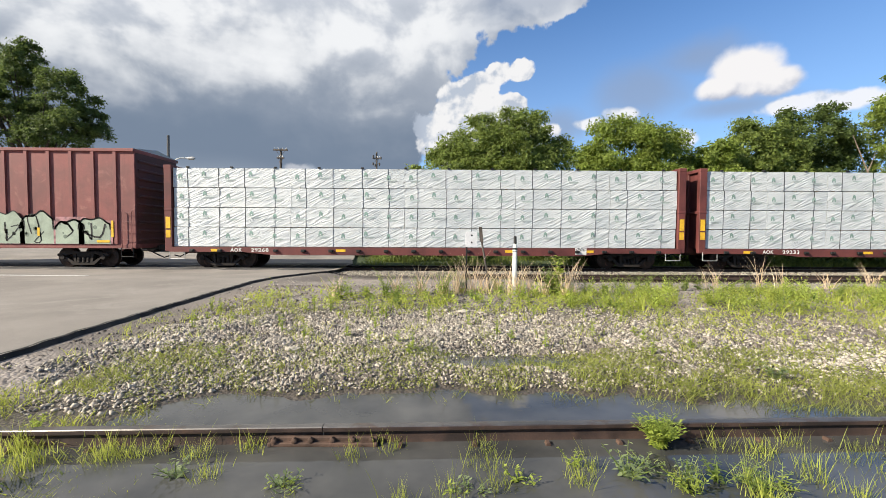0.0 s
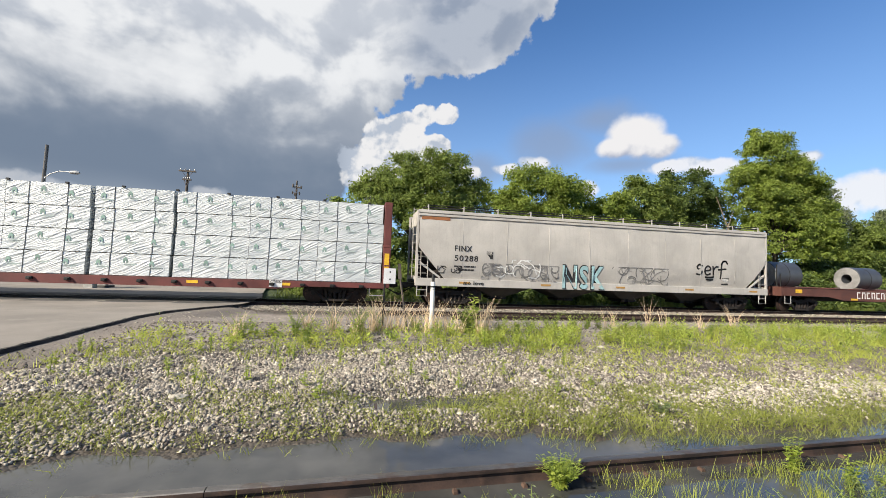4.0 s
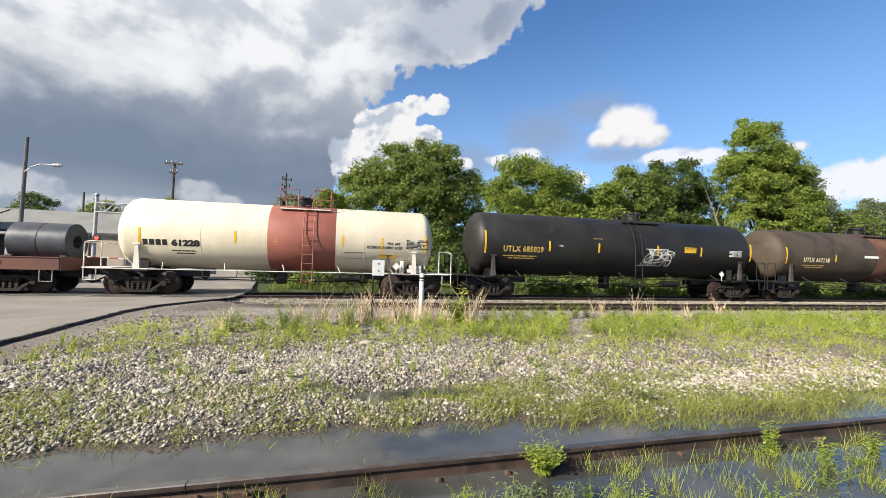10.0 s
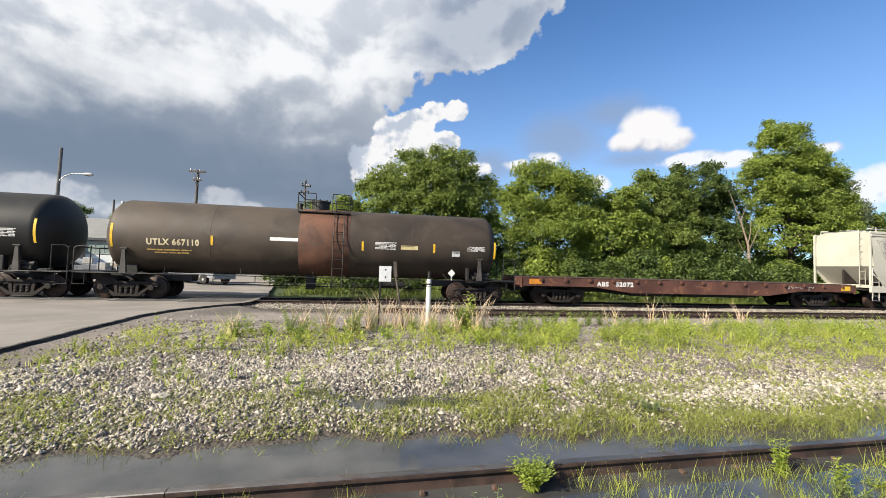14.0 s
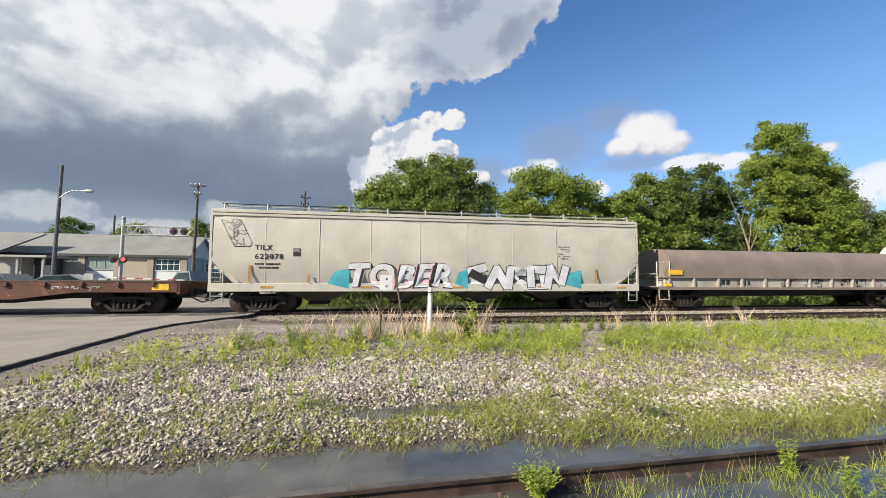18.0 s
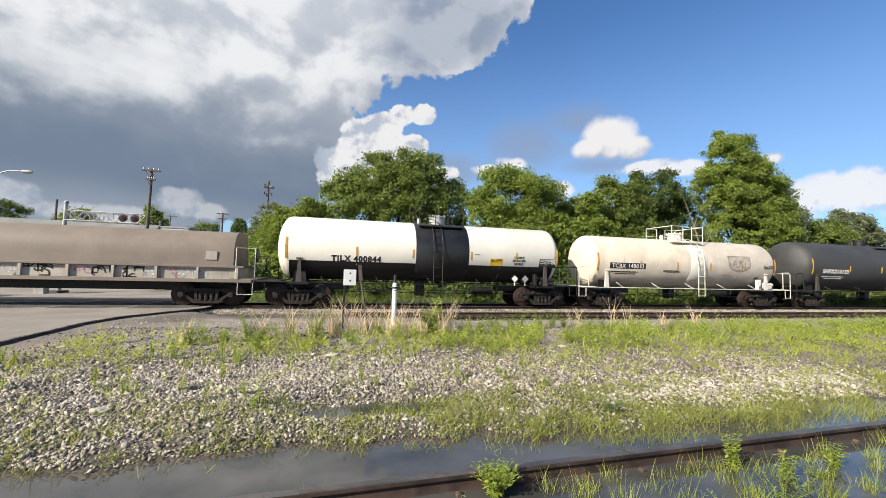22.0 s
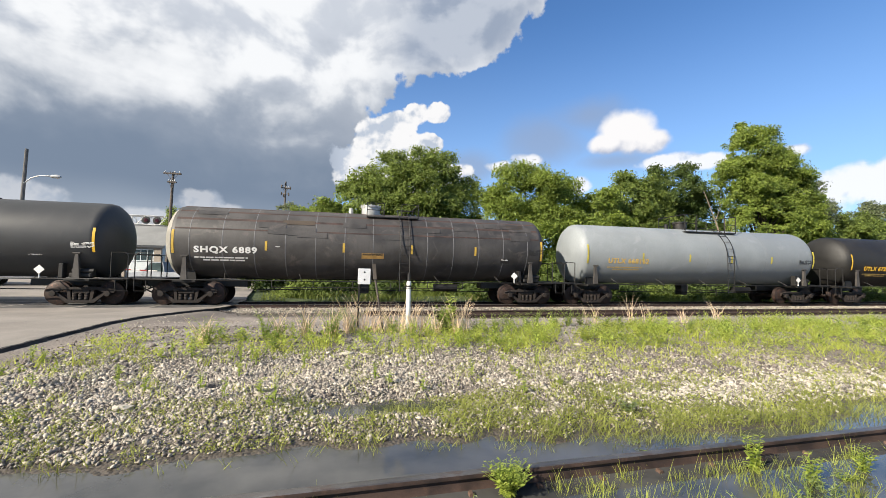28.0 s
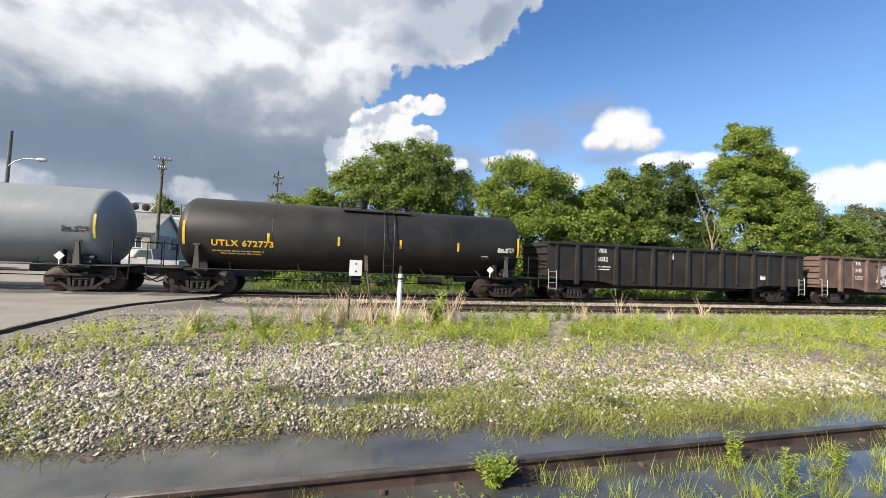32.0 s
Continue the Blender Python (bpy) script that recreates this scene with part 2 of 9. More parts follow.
def leaf_material(name, colour, bright, thin=0.35):
    m = bpy.data.materials.new(name)
    m.use_nodes = True
    g = Nodes(m.node_tree)
    colour, bright = tuple(c * 0.84 for c in colour), tuple(c * 0.92 for c in bright)
    v = g.n("ShaderNodeNewGeometry").outputs["Random Per Island"]
    vec = g.n("ShaderNodeTexCoord").outputs["Object"]
    col = g.mix(v, colour, bright)
    col = g.mix(g.step(g.noise(vec, 1.7, 2.0), 0.5, 0.7, 0.0, 0.4), col, tuple(c * 1.15 for c in bright))
    col = g.mix(g.step(g.noise(vec, 0.55, 3.0), 0.4, 0.75, 0.0, 0.5), col, tuple(c * 0.6 for c in colour))
    p = g.n("ShaderNodeBsdfPrincipled")
    g.put(p.inputs["Base Color"], col)
    p.inputs["Roughness"].default_value, p.inputs["Specular IOR Level"].default_value = 0.55, 0.25
    tr = g.n("ShaderNodeBsdfTranslucent")
    g.put(tr.inputs[0], g.mix(0.5, col, tuple(min(1, c * 1.6) for c in bright)))
    mx = g.n("ShaderNodeMixShader")
    mx.inputs[0].default_value = thin
    g.put(mx.inputs[1], p.outputs[0]), g.put(mx.inputs[2], tr.outputs[0])
    g.put(g.n("ShaderNodeOutputMaterial").inputs[0], mx.outputs[0])
    return m


def water_material():
    m = bpy.data.materials.new("muddy water")
    m.use_nodes = True
    g = Nodes(m.node_tree)
    vec = g.n("ShaderNodeNewGeometry").outputs["Position"]
    p = g.n("ShaderNodeBsdfPrincipled")
    g.put(p.inputs["Base Color"], g.mix(g.step(g.noise(vec, 1.3, 5.0), 0.3, 0.7), (0.040, 0.041, 0.040), (0.085, 0.083, 0.078)))
    p.inputs["Roughness"].default_value, p.inputs["IOR"].default_value = 0.02, 1.333
    p.inputs["Specular IOR Level"].default_value = 0.75
    b = g.n("ShaderNodeBump")
    b.inputs["Strength"].default_value, b.inputs["Distance"].default_value = 0.06, 0.01
    g.put(b.inputs["Height"], g.noise(g.mapping(vec, (1.0, 2.0, 1.0)), 5.0, 3.0))
    g.put(p.inputs["Normal"], b.outputs[0])
    g.put(g.n("ShaderNodeOutputMaterial").inputs[0], p.outputs[0])
    return m


def glow_material(name, colour, strength):
    m = bpy.data.materials.new(name)
    m.use_nodes = True
    g = Nodes(m.node_tree)
    e = g.n("ShaderNodeEmission")
    e.inputs[0].default_value, e.inputs[1].default_value = (*colour, 1), strength
    g.put(g.n("ShaderNodeOutputMaterial").inputs[0], e.outputs[0])
    return m


RUST = (0.16, 0.055, 0.025)
M_WATER = water_material()
M_STEEL_TOP = material("worn rail steel", (0.20, 0.185, 0.17), 0.38, 0.7, 0.15, 2.0, 60, 0.1, (0.13, 0.08, 0.055), 0.6)
M_RAIL_RUST = material("rusty rail", (0.045, 0.027, 0.021), 0.8, 0.0, 0.3, 4.0, 60, 0.3, (0.085, 0.046, 0.030), 0.5)
M_BAR_RUST = material("brown rusted joint bar", (0.105, 0.064, 0.046), 0.8, 0.1, 0.25, 6.0, 70, 0.35, (0.07, 0.038, 0.028), 0.6)
M_TIE = material("weathered timber", (0.075, 0.060, 0.050), 0.9, 0, 0.3, 3.0, 30, 0.5, (0.13, 0.115, 0.10), 0.5)
M_ASPHALT = material("old asphalt", (0.285, 0.255, 0.222), 0.9, 0, 0.10, 0.5, 90, 0.25, (0.30, 0.27, 0.235), 0.5, world_space=True)
M_LINE = material("worn white road paint", (0.62, 0.61, 0.57), 0.8, 0, 0.12, 3.0, 60, 0.1, (0.25, 0.24, 0.22), 0.5, world_space=True)
M_EDGE = material("broken asphalt edge with shade", (0.042, 0.038, 0.034), 0.95, 0, 0.25, 3.0, 40, 0.6, world_space=True)
M_CONCRETE = material("crossing panel", (0.10, 0.095, 0.09), 0.9, 0, 0.2, 1.5, 60, 0.3, world_space=True)
M_STONE = material("grey ballast stone", (0.555, 0.495, 0.405), 0.9, 0, 0.18, 7.0, 50, 0.4, (0.24, 0.22, 0.20), 0.5, island=True, world_space=True)
M_STONE_W = material("pale limestone chips", (0.70, 0.635, 0.53), 0.9, 0, 0.12, 7.0, 50, 0.4, (0.45, 0.41, 0.36), 0.5, island=True, world_space=True)
M_STONE_D = material("brown ballast stone", (0.25, 0.21, 0.18), 0.9, 0, 0.2, 7.0, 50, 0.4, (0.14, 0.11, 0.09), 0.5, island=True, world_space=True)
M_GRASS = leaf_material("fresh grass", (0.24, 0.29, 0.045), (0.50, 0.53, 0.11), 0.42)
M_GRASS2 = leaf_material("dark grass", (0.17, 0.20, 0.045), (0.36, 0.38, 0.10), 0.38)
M_MEADOW = leaf_material("meadow grass", (0.10, 0.135, 0.03), (0.24, 0.28, 0.06), 0.35)
M_STRAW = leaf_material("dry straw", (0.62, 0.44, 0.28), (0.90, 0.70, 0.48), 0.2)
M_WEED = leaf_material("weed leaves", (0.12, 0.18, 0.035), (0.30, 0.38, 0.08), 0.4)
M_WEED_PALE = leaf_material("grey green weed leaves", (0.15, 0.20, 0.09), (0.30, 0.36, 0.17), 0.3)
M_LIME = leaf_material("lime green weed leaves", (0.27, 0.34, 0.05), (0.50, 0.57, 0.12), 0.4)
M_LEAF = leaf_material("tree leaves", (0.072, 0.108, 0.024), (0.27, 0.335, 0.08), 0.40)
M_LEAF_D = leaf_material("dark tree leaves", (0.045, 0.074, 0.020), (0.155, 0.21, 0.056), 0.36)
M_LEAF_B = leaf_material("bright tree leaves", (0.085, 0.132, 0.023), (0.325, 0.395, 0.080), 0.42)
M_LEAF_G = leaf_material("grey green tree leaves", (0.10, 0.125, 0.06), (0.25, 0.28, 0.15), 0.38)
M_BARK = material("bark", (0.085, 0.065, 0.050), 0.95, 0, 0.3, 3.0, 25, 0.6)
M_DEAD = material("bare dead wood", (0.30, 0.23, 0.165), 0.9, 0, 0.2, 3.0, 25, 0.4)
M_POLE = material("weathered pole", (0.115, 0.095, 0.080), 0.9, 0, 0.2, 2.0, 25, 0.4)
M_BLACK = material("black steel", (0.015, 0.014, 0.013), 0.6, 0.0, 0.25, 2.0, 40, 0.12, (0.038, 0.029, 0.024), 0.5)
M_TRUCK = material("brake dust on cast steel", (0.024, 0.018, 0.015), 0.85, 0.0, 0.28, 4.0, 40, 0.3, (0.055, 0.036, 0.027), 0.5)
M_TREAD = material("wheel steel", (0.045, 0.030, 0.025), 0.6, 0.4, 0.25, 4.0, 40, 0.2, (0.16, 0.075, 0.05), 0.5)
M_YELLOW = material("reflective yellow", (0.78, 0.47, 0.03), 0.5, 0, 0.1, 5.0, 60, 0.05)
M_WHITE = material("white lettering", (0.80, 0.79, 0.76), 0.6, 0, 0.08, 5.0, 60, 0.0)
M_INK = material("black lettering", (0.025, 0.024, 0.024), 0.6, 0, 0.1, 5.0, 60, 0.0)
M_GOLD = material("ochre lettering", (0.55, 0.37, 0.10), 0.6, 0, 0.1, 5.0, 60, 0.0)
M_SILVER = material("galvanised steel", (0.46, 0.46, 0.45), 0.5, 0.3, 0.1, 3.0, 40, 0.1)
M_RED_LAMP = glow_material("red signal lens", (1.0, 0.05, 0.05), 2.2)
M_GLASS = material("dark glazing", (0.05, 0.075, 0.08), 0.08, 0, 0.2, 0.8, 5, 0.0, spec=0.6)


# ---- mesh tools ----
class Mesh:
    """Collects vertices and faces for one mesh."""

    def __init__(self):
        self.v, self.f = [], []

    def add(self, verts, faces):
        k = len(self.v)
        self.v += [tuple(p) for p in verts]
        self.f += [tuple(i + k for i in f) for f in faces]
        return self

    def box(self, x0, x1, y0, y1, z0, z1, b=0.0):
        if b <= 0:
            v = [(x, y, z) for z in (z0, z1) for y in (y0, y1) for x in (x0, x1)]
            return self.add(v, [(0, 2, 3, 1), (4, 5, 7, 6), (0, 1, 5, 4), (2, 6, 7, 3), (0, 4, 6, 2), (1, 3, 7, 5)])
        lo, hi, v, idx = (x0, y0, z0), (x1, y1, z1), [], {}
        b = min(b, (x1 - x0) / 2.1, (y1 - y0) / 2.1, (z1 - z0) / 2.1)
        for c in range(8):
            s = [(c >> k) & 1 for k in range(3)]
            for a in range(3):
                p = [(hi[k] if s[k] else lo[k]) if k == a else ((hi[k] - b) if s[k] else (lo[k] + b)) for k in range(3)]
                idx[c, a] = len(v)
                v.append(tuple(p))
        f = []
        for a in range(3):
            u, w = (a + 1) % 3, (a + 2) % 3
            for s in (0, 1):
                q = [idx[(s << a) | (i << u) | (j << w), a] for i, j in ((0, 0), (1, 0), (1, 1), (0, 1))]
                f.append(tuple(q) if s else tuple(q[::-1]))
            for i in (0, 1):
                for j in (0, 1):
                    c0 = (i << u) | (j << w)
                    c1 = c0 | (1 << a)
                    q = (idx[c0, u], idx[c1, u], idx[c1, w], idx[c0, w])
                    f.append(q if (i ^ j) == 0 else q[::-1])
        for c in range(8):
            odd = (c & 1) ^ ((c >> 1) & 1) ^ ((c >> 2) & 1)
            t = (idx[c, 0], idx[c, 1], idx[c, 2])
            f.append(t if odd else t[::-1])
        return self.add(v, f)

    def tube(self, points, r, n=6, ends=True, r1=None):
        """A round bar along points, r at the start and r1 at the end."""
        pts = [Vector(p) for p in points]
        k0, m = len(self.v), len(pts)
        side = None
        for i, p in enumerate(pts):
            d = (pts[min(i + 1, m - 1)] - pts[max(i - 1, 0)]).normalized()
            if side is None:
                side = d.cross(Vector((0, 0, 1)) if abs(d.z) < 0.9 else Vector((1, 0, 0))).normalized()
            side = (side - d * side.dot(d)).normalized()
            up = d.cross(side)
            rr = r if r1 is None else r + (r1 - r) * i / (m - 1)
            for j in range(n):
                a = 2 * math.pi * j / n
                self.v.append(tuple(p + side * (math.cos(a) * rr) + up * (math.sin(a) * rr)))
        for i in range(m - 1):
            for j in range(n):
                a, b = k0 + i * n + j, k0 + i * n + (j + 1) % n
                self.f.append((a, b, b + n, a + n))
        if ends:
            self.f.append(tuple(range(k0 + n - 1, k0 - 1, -1)))
            self.f.append(tuple(range(k0 + (m - 1) * n, k0 + m * n)))
        return self

    def lathe(self, profile, n=24, axis="y", at=(0, 0, 0)):
        """Turns a profile of (along, radius) round an axis."""
        k0 = len(self.v)
        for s, r in profile:
            for j in range(n):
                a = 2 * math.pi * j / n
                c, d = math.cos(a) * r, math.sin(a) * r
                p = {"x": (s, c, d), "y": (d, s, c), "z": (c, d, s)}[axis]
                self.v.append((p[0] + at[0], p[1] + at[1], p[2] + at[2]))
        for i in range(len(profile) - 1):
            for j in range(n):
                a, b = k0 + i * n + j, k0 + i * n + (j + 1) % n
                self.f.append((a, b, b + n, a + n))
        self.f.append(tuple(range(k0 + n - 1, k0 - 1, -1)))
        self.f.append(tuple(range(k0 + (len(profile) - 1) * n, k0 + len(profile) * n)))
        return self

    def prism(self, outline, y0, y1):
        """An outline in x and z, drawn out from y0 to y1 (outline runs counter-clockwise as seen from -y)."""
        n = len(outline)
        v = [(x, y0, z) for x, z in outline] + [(x, y1, z) for x, z in outline]
        f = [tuple(range(n)), tuple(range(2 * n - 1, n - 1, -1))]
        f += [(i, i + n, (i + 1) % n + n, (i + 1) % n) for i in range(n)]
        return self.add(v, f)

    def profile_x(self, outline, x0, x1):
        """An outline in y and z, drawn out from x0 to x1."""
        n = len(outline)
        v = [(x0, y, z) for y, z in outline] + [(x1, y, z) for y, z in outline]
        f = [tuple(range(n - 1, -1, -1)), tuple(range(n, 2 * n))]
        f += [(i, (i + 1) % n, (i + 1) % n + n, i + n) for i in range(n)]
        return self.add(v, f)

    def mesh(self, name, mat, smooth=True):
        me = bpy.data.meshes.new(name)
        me.from_pydata(self.v, [], self.f)
        me.materials.append(mat)
        if smooth:
            me.polygons.foreach_set("use_smooth", [True] * len(me.polygons))
            me.set_sharp_from_angle(angle=radians(32))
        me.update()
        return me


def part(name, m, mat, parent=None, label="", at=None, smooth=True):
    """Links a Mesh, or mesh data, as one object under a thing or a part."""
    me = m.mesh(name, mat, smooth) if isinstance(m, Mesh) else m
    ob = new(name, me)
    if parent:
        ob.parent = parent
    if at is not None:
        ob.location = at
    if name in ("small_print", "printed_line", "printed_mark", "bearer", "spray_paint", "lettering"):
        ob["kind"] = "stuff"
    return tagged(ob, label)


def thing(name, label, category, at=(0, 0, 0), group="", kind="", rz=0.0):
    ob = new(name)
    ob.empty_display_size = 0.3
    ob.matrix_world = pose(*at, 0, 0, rz)
    return tagged(ob, label, category, group, kind)


_letters = {}


def letters(text, size, bold=0.0, thick=0.003):
    """Letters as a Mesh in x and z, standing on the origin at the left, facing -y."""
    key = (text, size, bold, thick)
    if key not in _letters:
        cu = bpy.data.curves.new("letters", "FONT")
        cu.space_character = 1.0 if bold > 0.05 else 1.16
        cu.body, cu.size, cu.offset, cu.extrude, cu.resolution_u = text, size, bold, thick, 3
        ob = bpy.data.objects.new("letters", cu)
        scene.collection.objects.link(ob)
        bpy.context.view_layer.update()
        me = bpy.data.meshes.new_from_object(ob.evaluated_get(bpy.context.evaluated_depsgraph_get()))
        v = [(p.co.x, -p.co.z, p.co.y) for p in me.vertices]
        f = [tuple(p.vertices) for p in me.polygons]
        bpy.data.objects.remove(ob)
        bpy.data.meshes.remove(me)
        bpy.data.curves.remove(cu)
        _letters[key] = (v, f)
    v, f = _letters[key]
    m = Mesh()
    m.v, m.f = list(v), list(f)
    return m


def wide(m):
    xs = [p[0] for p in m.v]
    return (min(xs), max(xs)) if xs else (0, 0)


def fit_letters(text, width, height, bold=0.0):
    """Letters stretched to a width and a capital height."""
    m = letters(text, 1.0, bold / max(height, 0.05) * 0.7)
    a, b = wide(m)
    k, h = width / (b - a), height / 0.69
    m.v = [((x - a) * k, y, z * h) for x, y, z in m.v]
    return m


def bars(width, rows, h, gap, seed, fill=0.8):
    """Rows of unreadable small print: short plain bars."""
    rnd, m = random.Random(seed), Mesh()
    for r in range(rows):
        x, z = 0.0, -r * (h + gap)
        while x < width * (1.0 if r % 2 == 0 else 0.85):
            w = rnd.uniform(0.06, 0.22) * width
            w = min(w, width - x)
            if rnd.random() < fill and w > 0.01:
                m.box(x, x + w * 0.86, -0.003, 0.002, z - h, z)
            x += w
    return m


def shift(m, x=0.0, y=0.0, z=0.0):
    m.v = [(a + x, b + y, c + z) for a, b, c in m.v]
    return m


def wrap(m, radius, zc, x, z):
    """Lays a flat Mesh (x, z, facing -y) on a cylinder along x whose axis is at height zc; (x, z) is where its origin comes to lie."""
    base = math.asin(max(-0.99, min(0.99, (z - zc) / radius)))
    out = []
    for a, b, c in m.v:
        ang, r = base + c / radius, radius + 0.004 - b
        out.append((x + a, -math.cos(ang) * r, zc + math.sin(ang) * r))
    m.v = out
    return m


def stripe_points(pts, w, y=0.0):
    """A flat painted stroke along points (x, z)."""
    m = Mesh()
    for i in range(len(pts) - 1):
        (x0, z0), (x1, z1) = pts[i], pts[i + 1]
        d = math.hypot(x1 - x0, z1 - z0) or 1.0
        ex, ez = (x1 - x0) / d * w * 0.3, (z1 - z0) / d * w * 0.3
        nx, nz = -(z1 - z0) / d * w / 2, (x1 - x0) / d * w / 2
        m.add([(x0 + nx - ex, y, z0 + nz - ez), (x0 - nx - ex, y, z0 - nz - ez), (x1 - nx + ex, y, z1 - nz + ez), (x1 + nx + ex, y, z1 + nz + ez)], [(0, 1, 2, 3)])
    return m


def smooth_line(pts, k=5):
    """Points on a smooth curve through pts."""
    q, out = [pts[0], *pts, pts[-1]], []
    for i in range(1, len(q) - 2):
        for j in range(k):
            t = j / k
            out.append(tuple(0.5 * (2 * b + (c - a) * t + (2 * a - 5 * b + 4 * c - d) * t * t + (3 * b - a - 3 * c + d) * t ** 3) for a, b, c, d in zip(q[i - 1], q[i], q[i + 1], q[i + 2])))
    return out + [pts[-1]]


def scrawl(width, height, strokes, w, seed):
    """A tag that cannot be read: looping strokes."""
    rnd, m = random.Random(seed), Mesh()
    for s in range(strokes):
        x, z = rnd.uniform(0, width * 0.92), rnd.uniform(0.1, height)
        a, pts = rnd.uniform(0, 6.28), []
        turn = rnd.uniform(-0.7, 0.7)
        for i in range(9):
            pts.append((min(max(x, 0), width), min(max(z, 0), height)))
            a += turn + rnd.uniform(-0.25, 0.25)
            x, z = x + math.cos(a) * height * 0.18, z + math.sin(a) * height * 0.18
        k = stripe_points(pts, w, -0.0006 * (s % 5))
        m.add(k.v, k.f)
    return m


def strike(m, shear=0.0, wave=0.0):
    m.v = [(x + z * shear, y, z + wave * math.sin(x * 2.1)) for x, y, z in m.v]
    return m


# ---- train: running gear ----
WHEEL_R, AXLE = 0.46, 0.89


def make_wheelset():
    m = Mesh()
    m.lathe([(-1.02, 0.085), (-0.84, 0.085), (-0.80, 0.10), (0.80, 0.10), (0.84, 0.085), (1.02, 0.085)], 12)
    for s in (-1, 1):
        prof = [(-0.815, 0.16), (-0.80, 0.385), (-0.79, 0.40), (-0.785, WHEEL_R - 0.012), (-0.66, WHEEL_R + 0.004), (-0.648, WHEEL_R + 0.028), (-0.64, WHEEL_R + 0.02), (-0.65, 0.37), (-0.69, 0.20), (-0.66, 0.12)]
        if s > 0:
            prof = [(-a, r) for a, r in prof[::-1]]
        m.lathe(prof, 32)
        for k in range(3):      # hub bolts
            a = 2 * math.pi * k / 3
            m.lathe([(s * 1.02, 0.02), (s * 1.035, 0.02)] if s > 0 else [(-1.035, 0.02), (-1.02, 0.02)], 6, at=(math.sin(a) * 0.05, 0, math.cos(a) * 0.05))
    return m.mesh("wheelset", M_TREAD)


def make_side_frame():
    """Cast three-piece truck side: arched top chord, open windows, spring seat."""
    m = Mesh()
    y0, y1 = -1.08, -0.93
    top = [(-1.12, 0.50), (-1.12, 0.60), (-0.92, 0.66), (-0.55, 0.70), (0.55, 0.70), (0.92, 0.66), (1.12, 0.60), (1.12, 0.50), (0.80, 0.50), (0.52, 0.60), (-0.52, 0.60), (-0.80, 0.50)]
    m.prism(top[::-1], y0, y1)
    m.prism([(-0.95, 0.56), (-0.80, 0.52), (-0.38, 0.22), (0.38, 0.22), (0.80, 0.52), (0.95, 0.56), (0.46, 0.11), (-0.46, 0.11)][::-1], y0 + 0.01, y1)
    for s in (-1, 1):
        m.prism([(s * 0.30, 0.22), (s * 0.40, 0.22), (s * 0.46, 0.62), (s * 0.34, 0.62)][::-1 if s > 0 else 1], y0 + 0.01, y1)
        m.lathe([(-1.13, 0.05), (-1.125, 0.105), (-1.09, 0.115), (-0.96, 0.115)], 16, at=(s * AXLE, 0, WHEEL_R))
        m.box(s * AXLE - 0.14, s * AXLE + 0.14, -1.06, -0.93, WHEEL_R + 0.05, WHEEL_R + 0.14, 0.02)
    return m.mesh("side_frame", M_TRUCK)


def make_springs():
    m = Mesh()
    for i in (-0.2, 0.0, 0.2):
        m.lathe([(0.22, 0.07), (0.25, 0.085), (0.28, 0.07), (0.31, 0.085), (0.34, 0.07), (0.37, 0.085), (0.40, 0.07), (0.43, 0.085), (0.46, 0.07)], 10, "z", (i, -1.02, 0))
    return m.mesh("spring_nest", M_TRUCK)


def make_bolster():
    m = Mesh()
    m.box(-0.30, 0.30, -1.06, 1.06, 0.46, 0.62, 0.03).box(-0.24, 0.24, -0.5, 0.5, 0.60, 0.74, 0.03)
    for s in (-1, 1):       # brake beams and shoes
        m.tube([(s * 0.36, -0.75, 0.34), (s * 0.36, 0.75, 0.34)], 0.035)
        for y in (-0.72, 0.72):
            m.box(s * 0.36 - 0.04, s * 0.42 + 0.04, y - 0.05, y + 0.05, 0.24, 0.50, 0.015)
    return m.mesh("truck", M_TRUCK)


def make_coupler():
    m = Mesh()
    m.box(-0.75, 0.15, -0.10, 0.10, 0.78, 0.96, 0.02)
    m.box(0.10, 0.42, -0.17, 0.13, 0.72, 1.00, 0.05).box(0.30, 0.50, -0.02, 0.16, 0.75, 0.98, 0.05)
    m.tube([(-0.2, -0.45, 0.80), (0.25, -0.42, 0.55), (0.5, -0.38, 0.42), (0.72, -0.3, 0.50)], 0.03)
    m.tube([(-0.35, -1.1, 0.98), (-0.3, -0.3, 0.98), (-0.1, 0.1, 0.99)], 0.02)
    return m.mesh("coupler", M_BLACK)


ME_WHEELSET, ME_SIDE, ME_SPRING, ME_BOLSTER, ME_COUPLER = make_wheelset(), make_side_frame(), make_springs(), make_bolster(), make_coupler()
CARS, LOADS, WHEELSETS = [], [], []      # (thing, place on the train); loads ride with their car


def truck(car, x, lift=0.0):
    t = part("truck", ME_BOLSTER, None, car, "dusty cast-steel truck", (x, 0, lift))
    for s in (0, 180):
        f = part("side_frame", ME_SIDE, None, t)
        f.rotation_euler = (0, 0, radians(s))
        g = part("spring_nest", ME_SPRING, None, t)
        g.rotation_euler = (0, 0, radians(s))
    for s in (-1, 1):
        w = part("wheelset", ME_WHEELSET, None, t, "steel wheels on an axle")
        w.matrix_parent_inverse = Matrix.Translation((s * AXLE, 0, WHEEL_R))
        WHEELSETS.append(w)
    return t


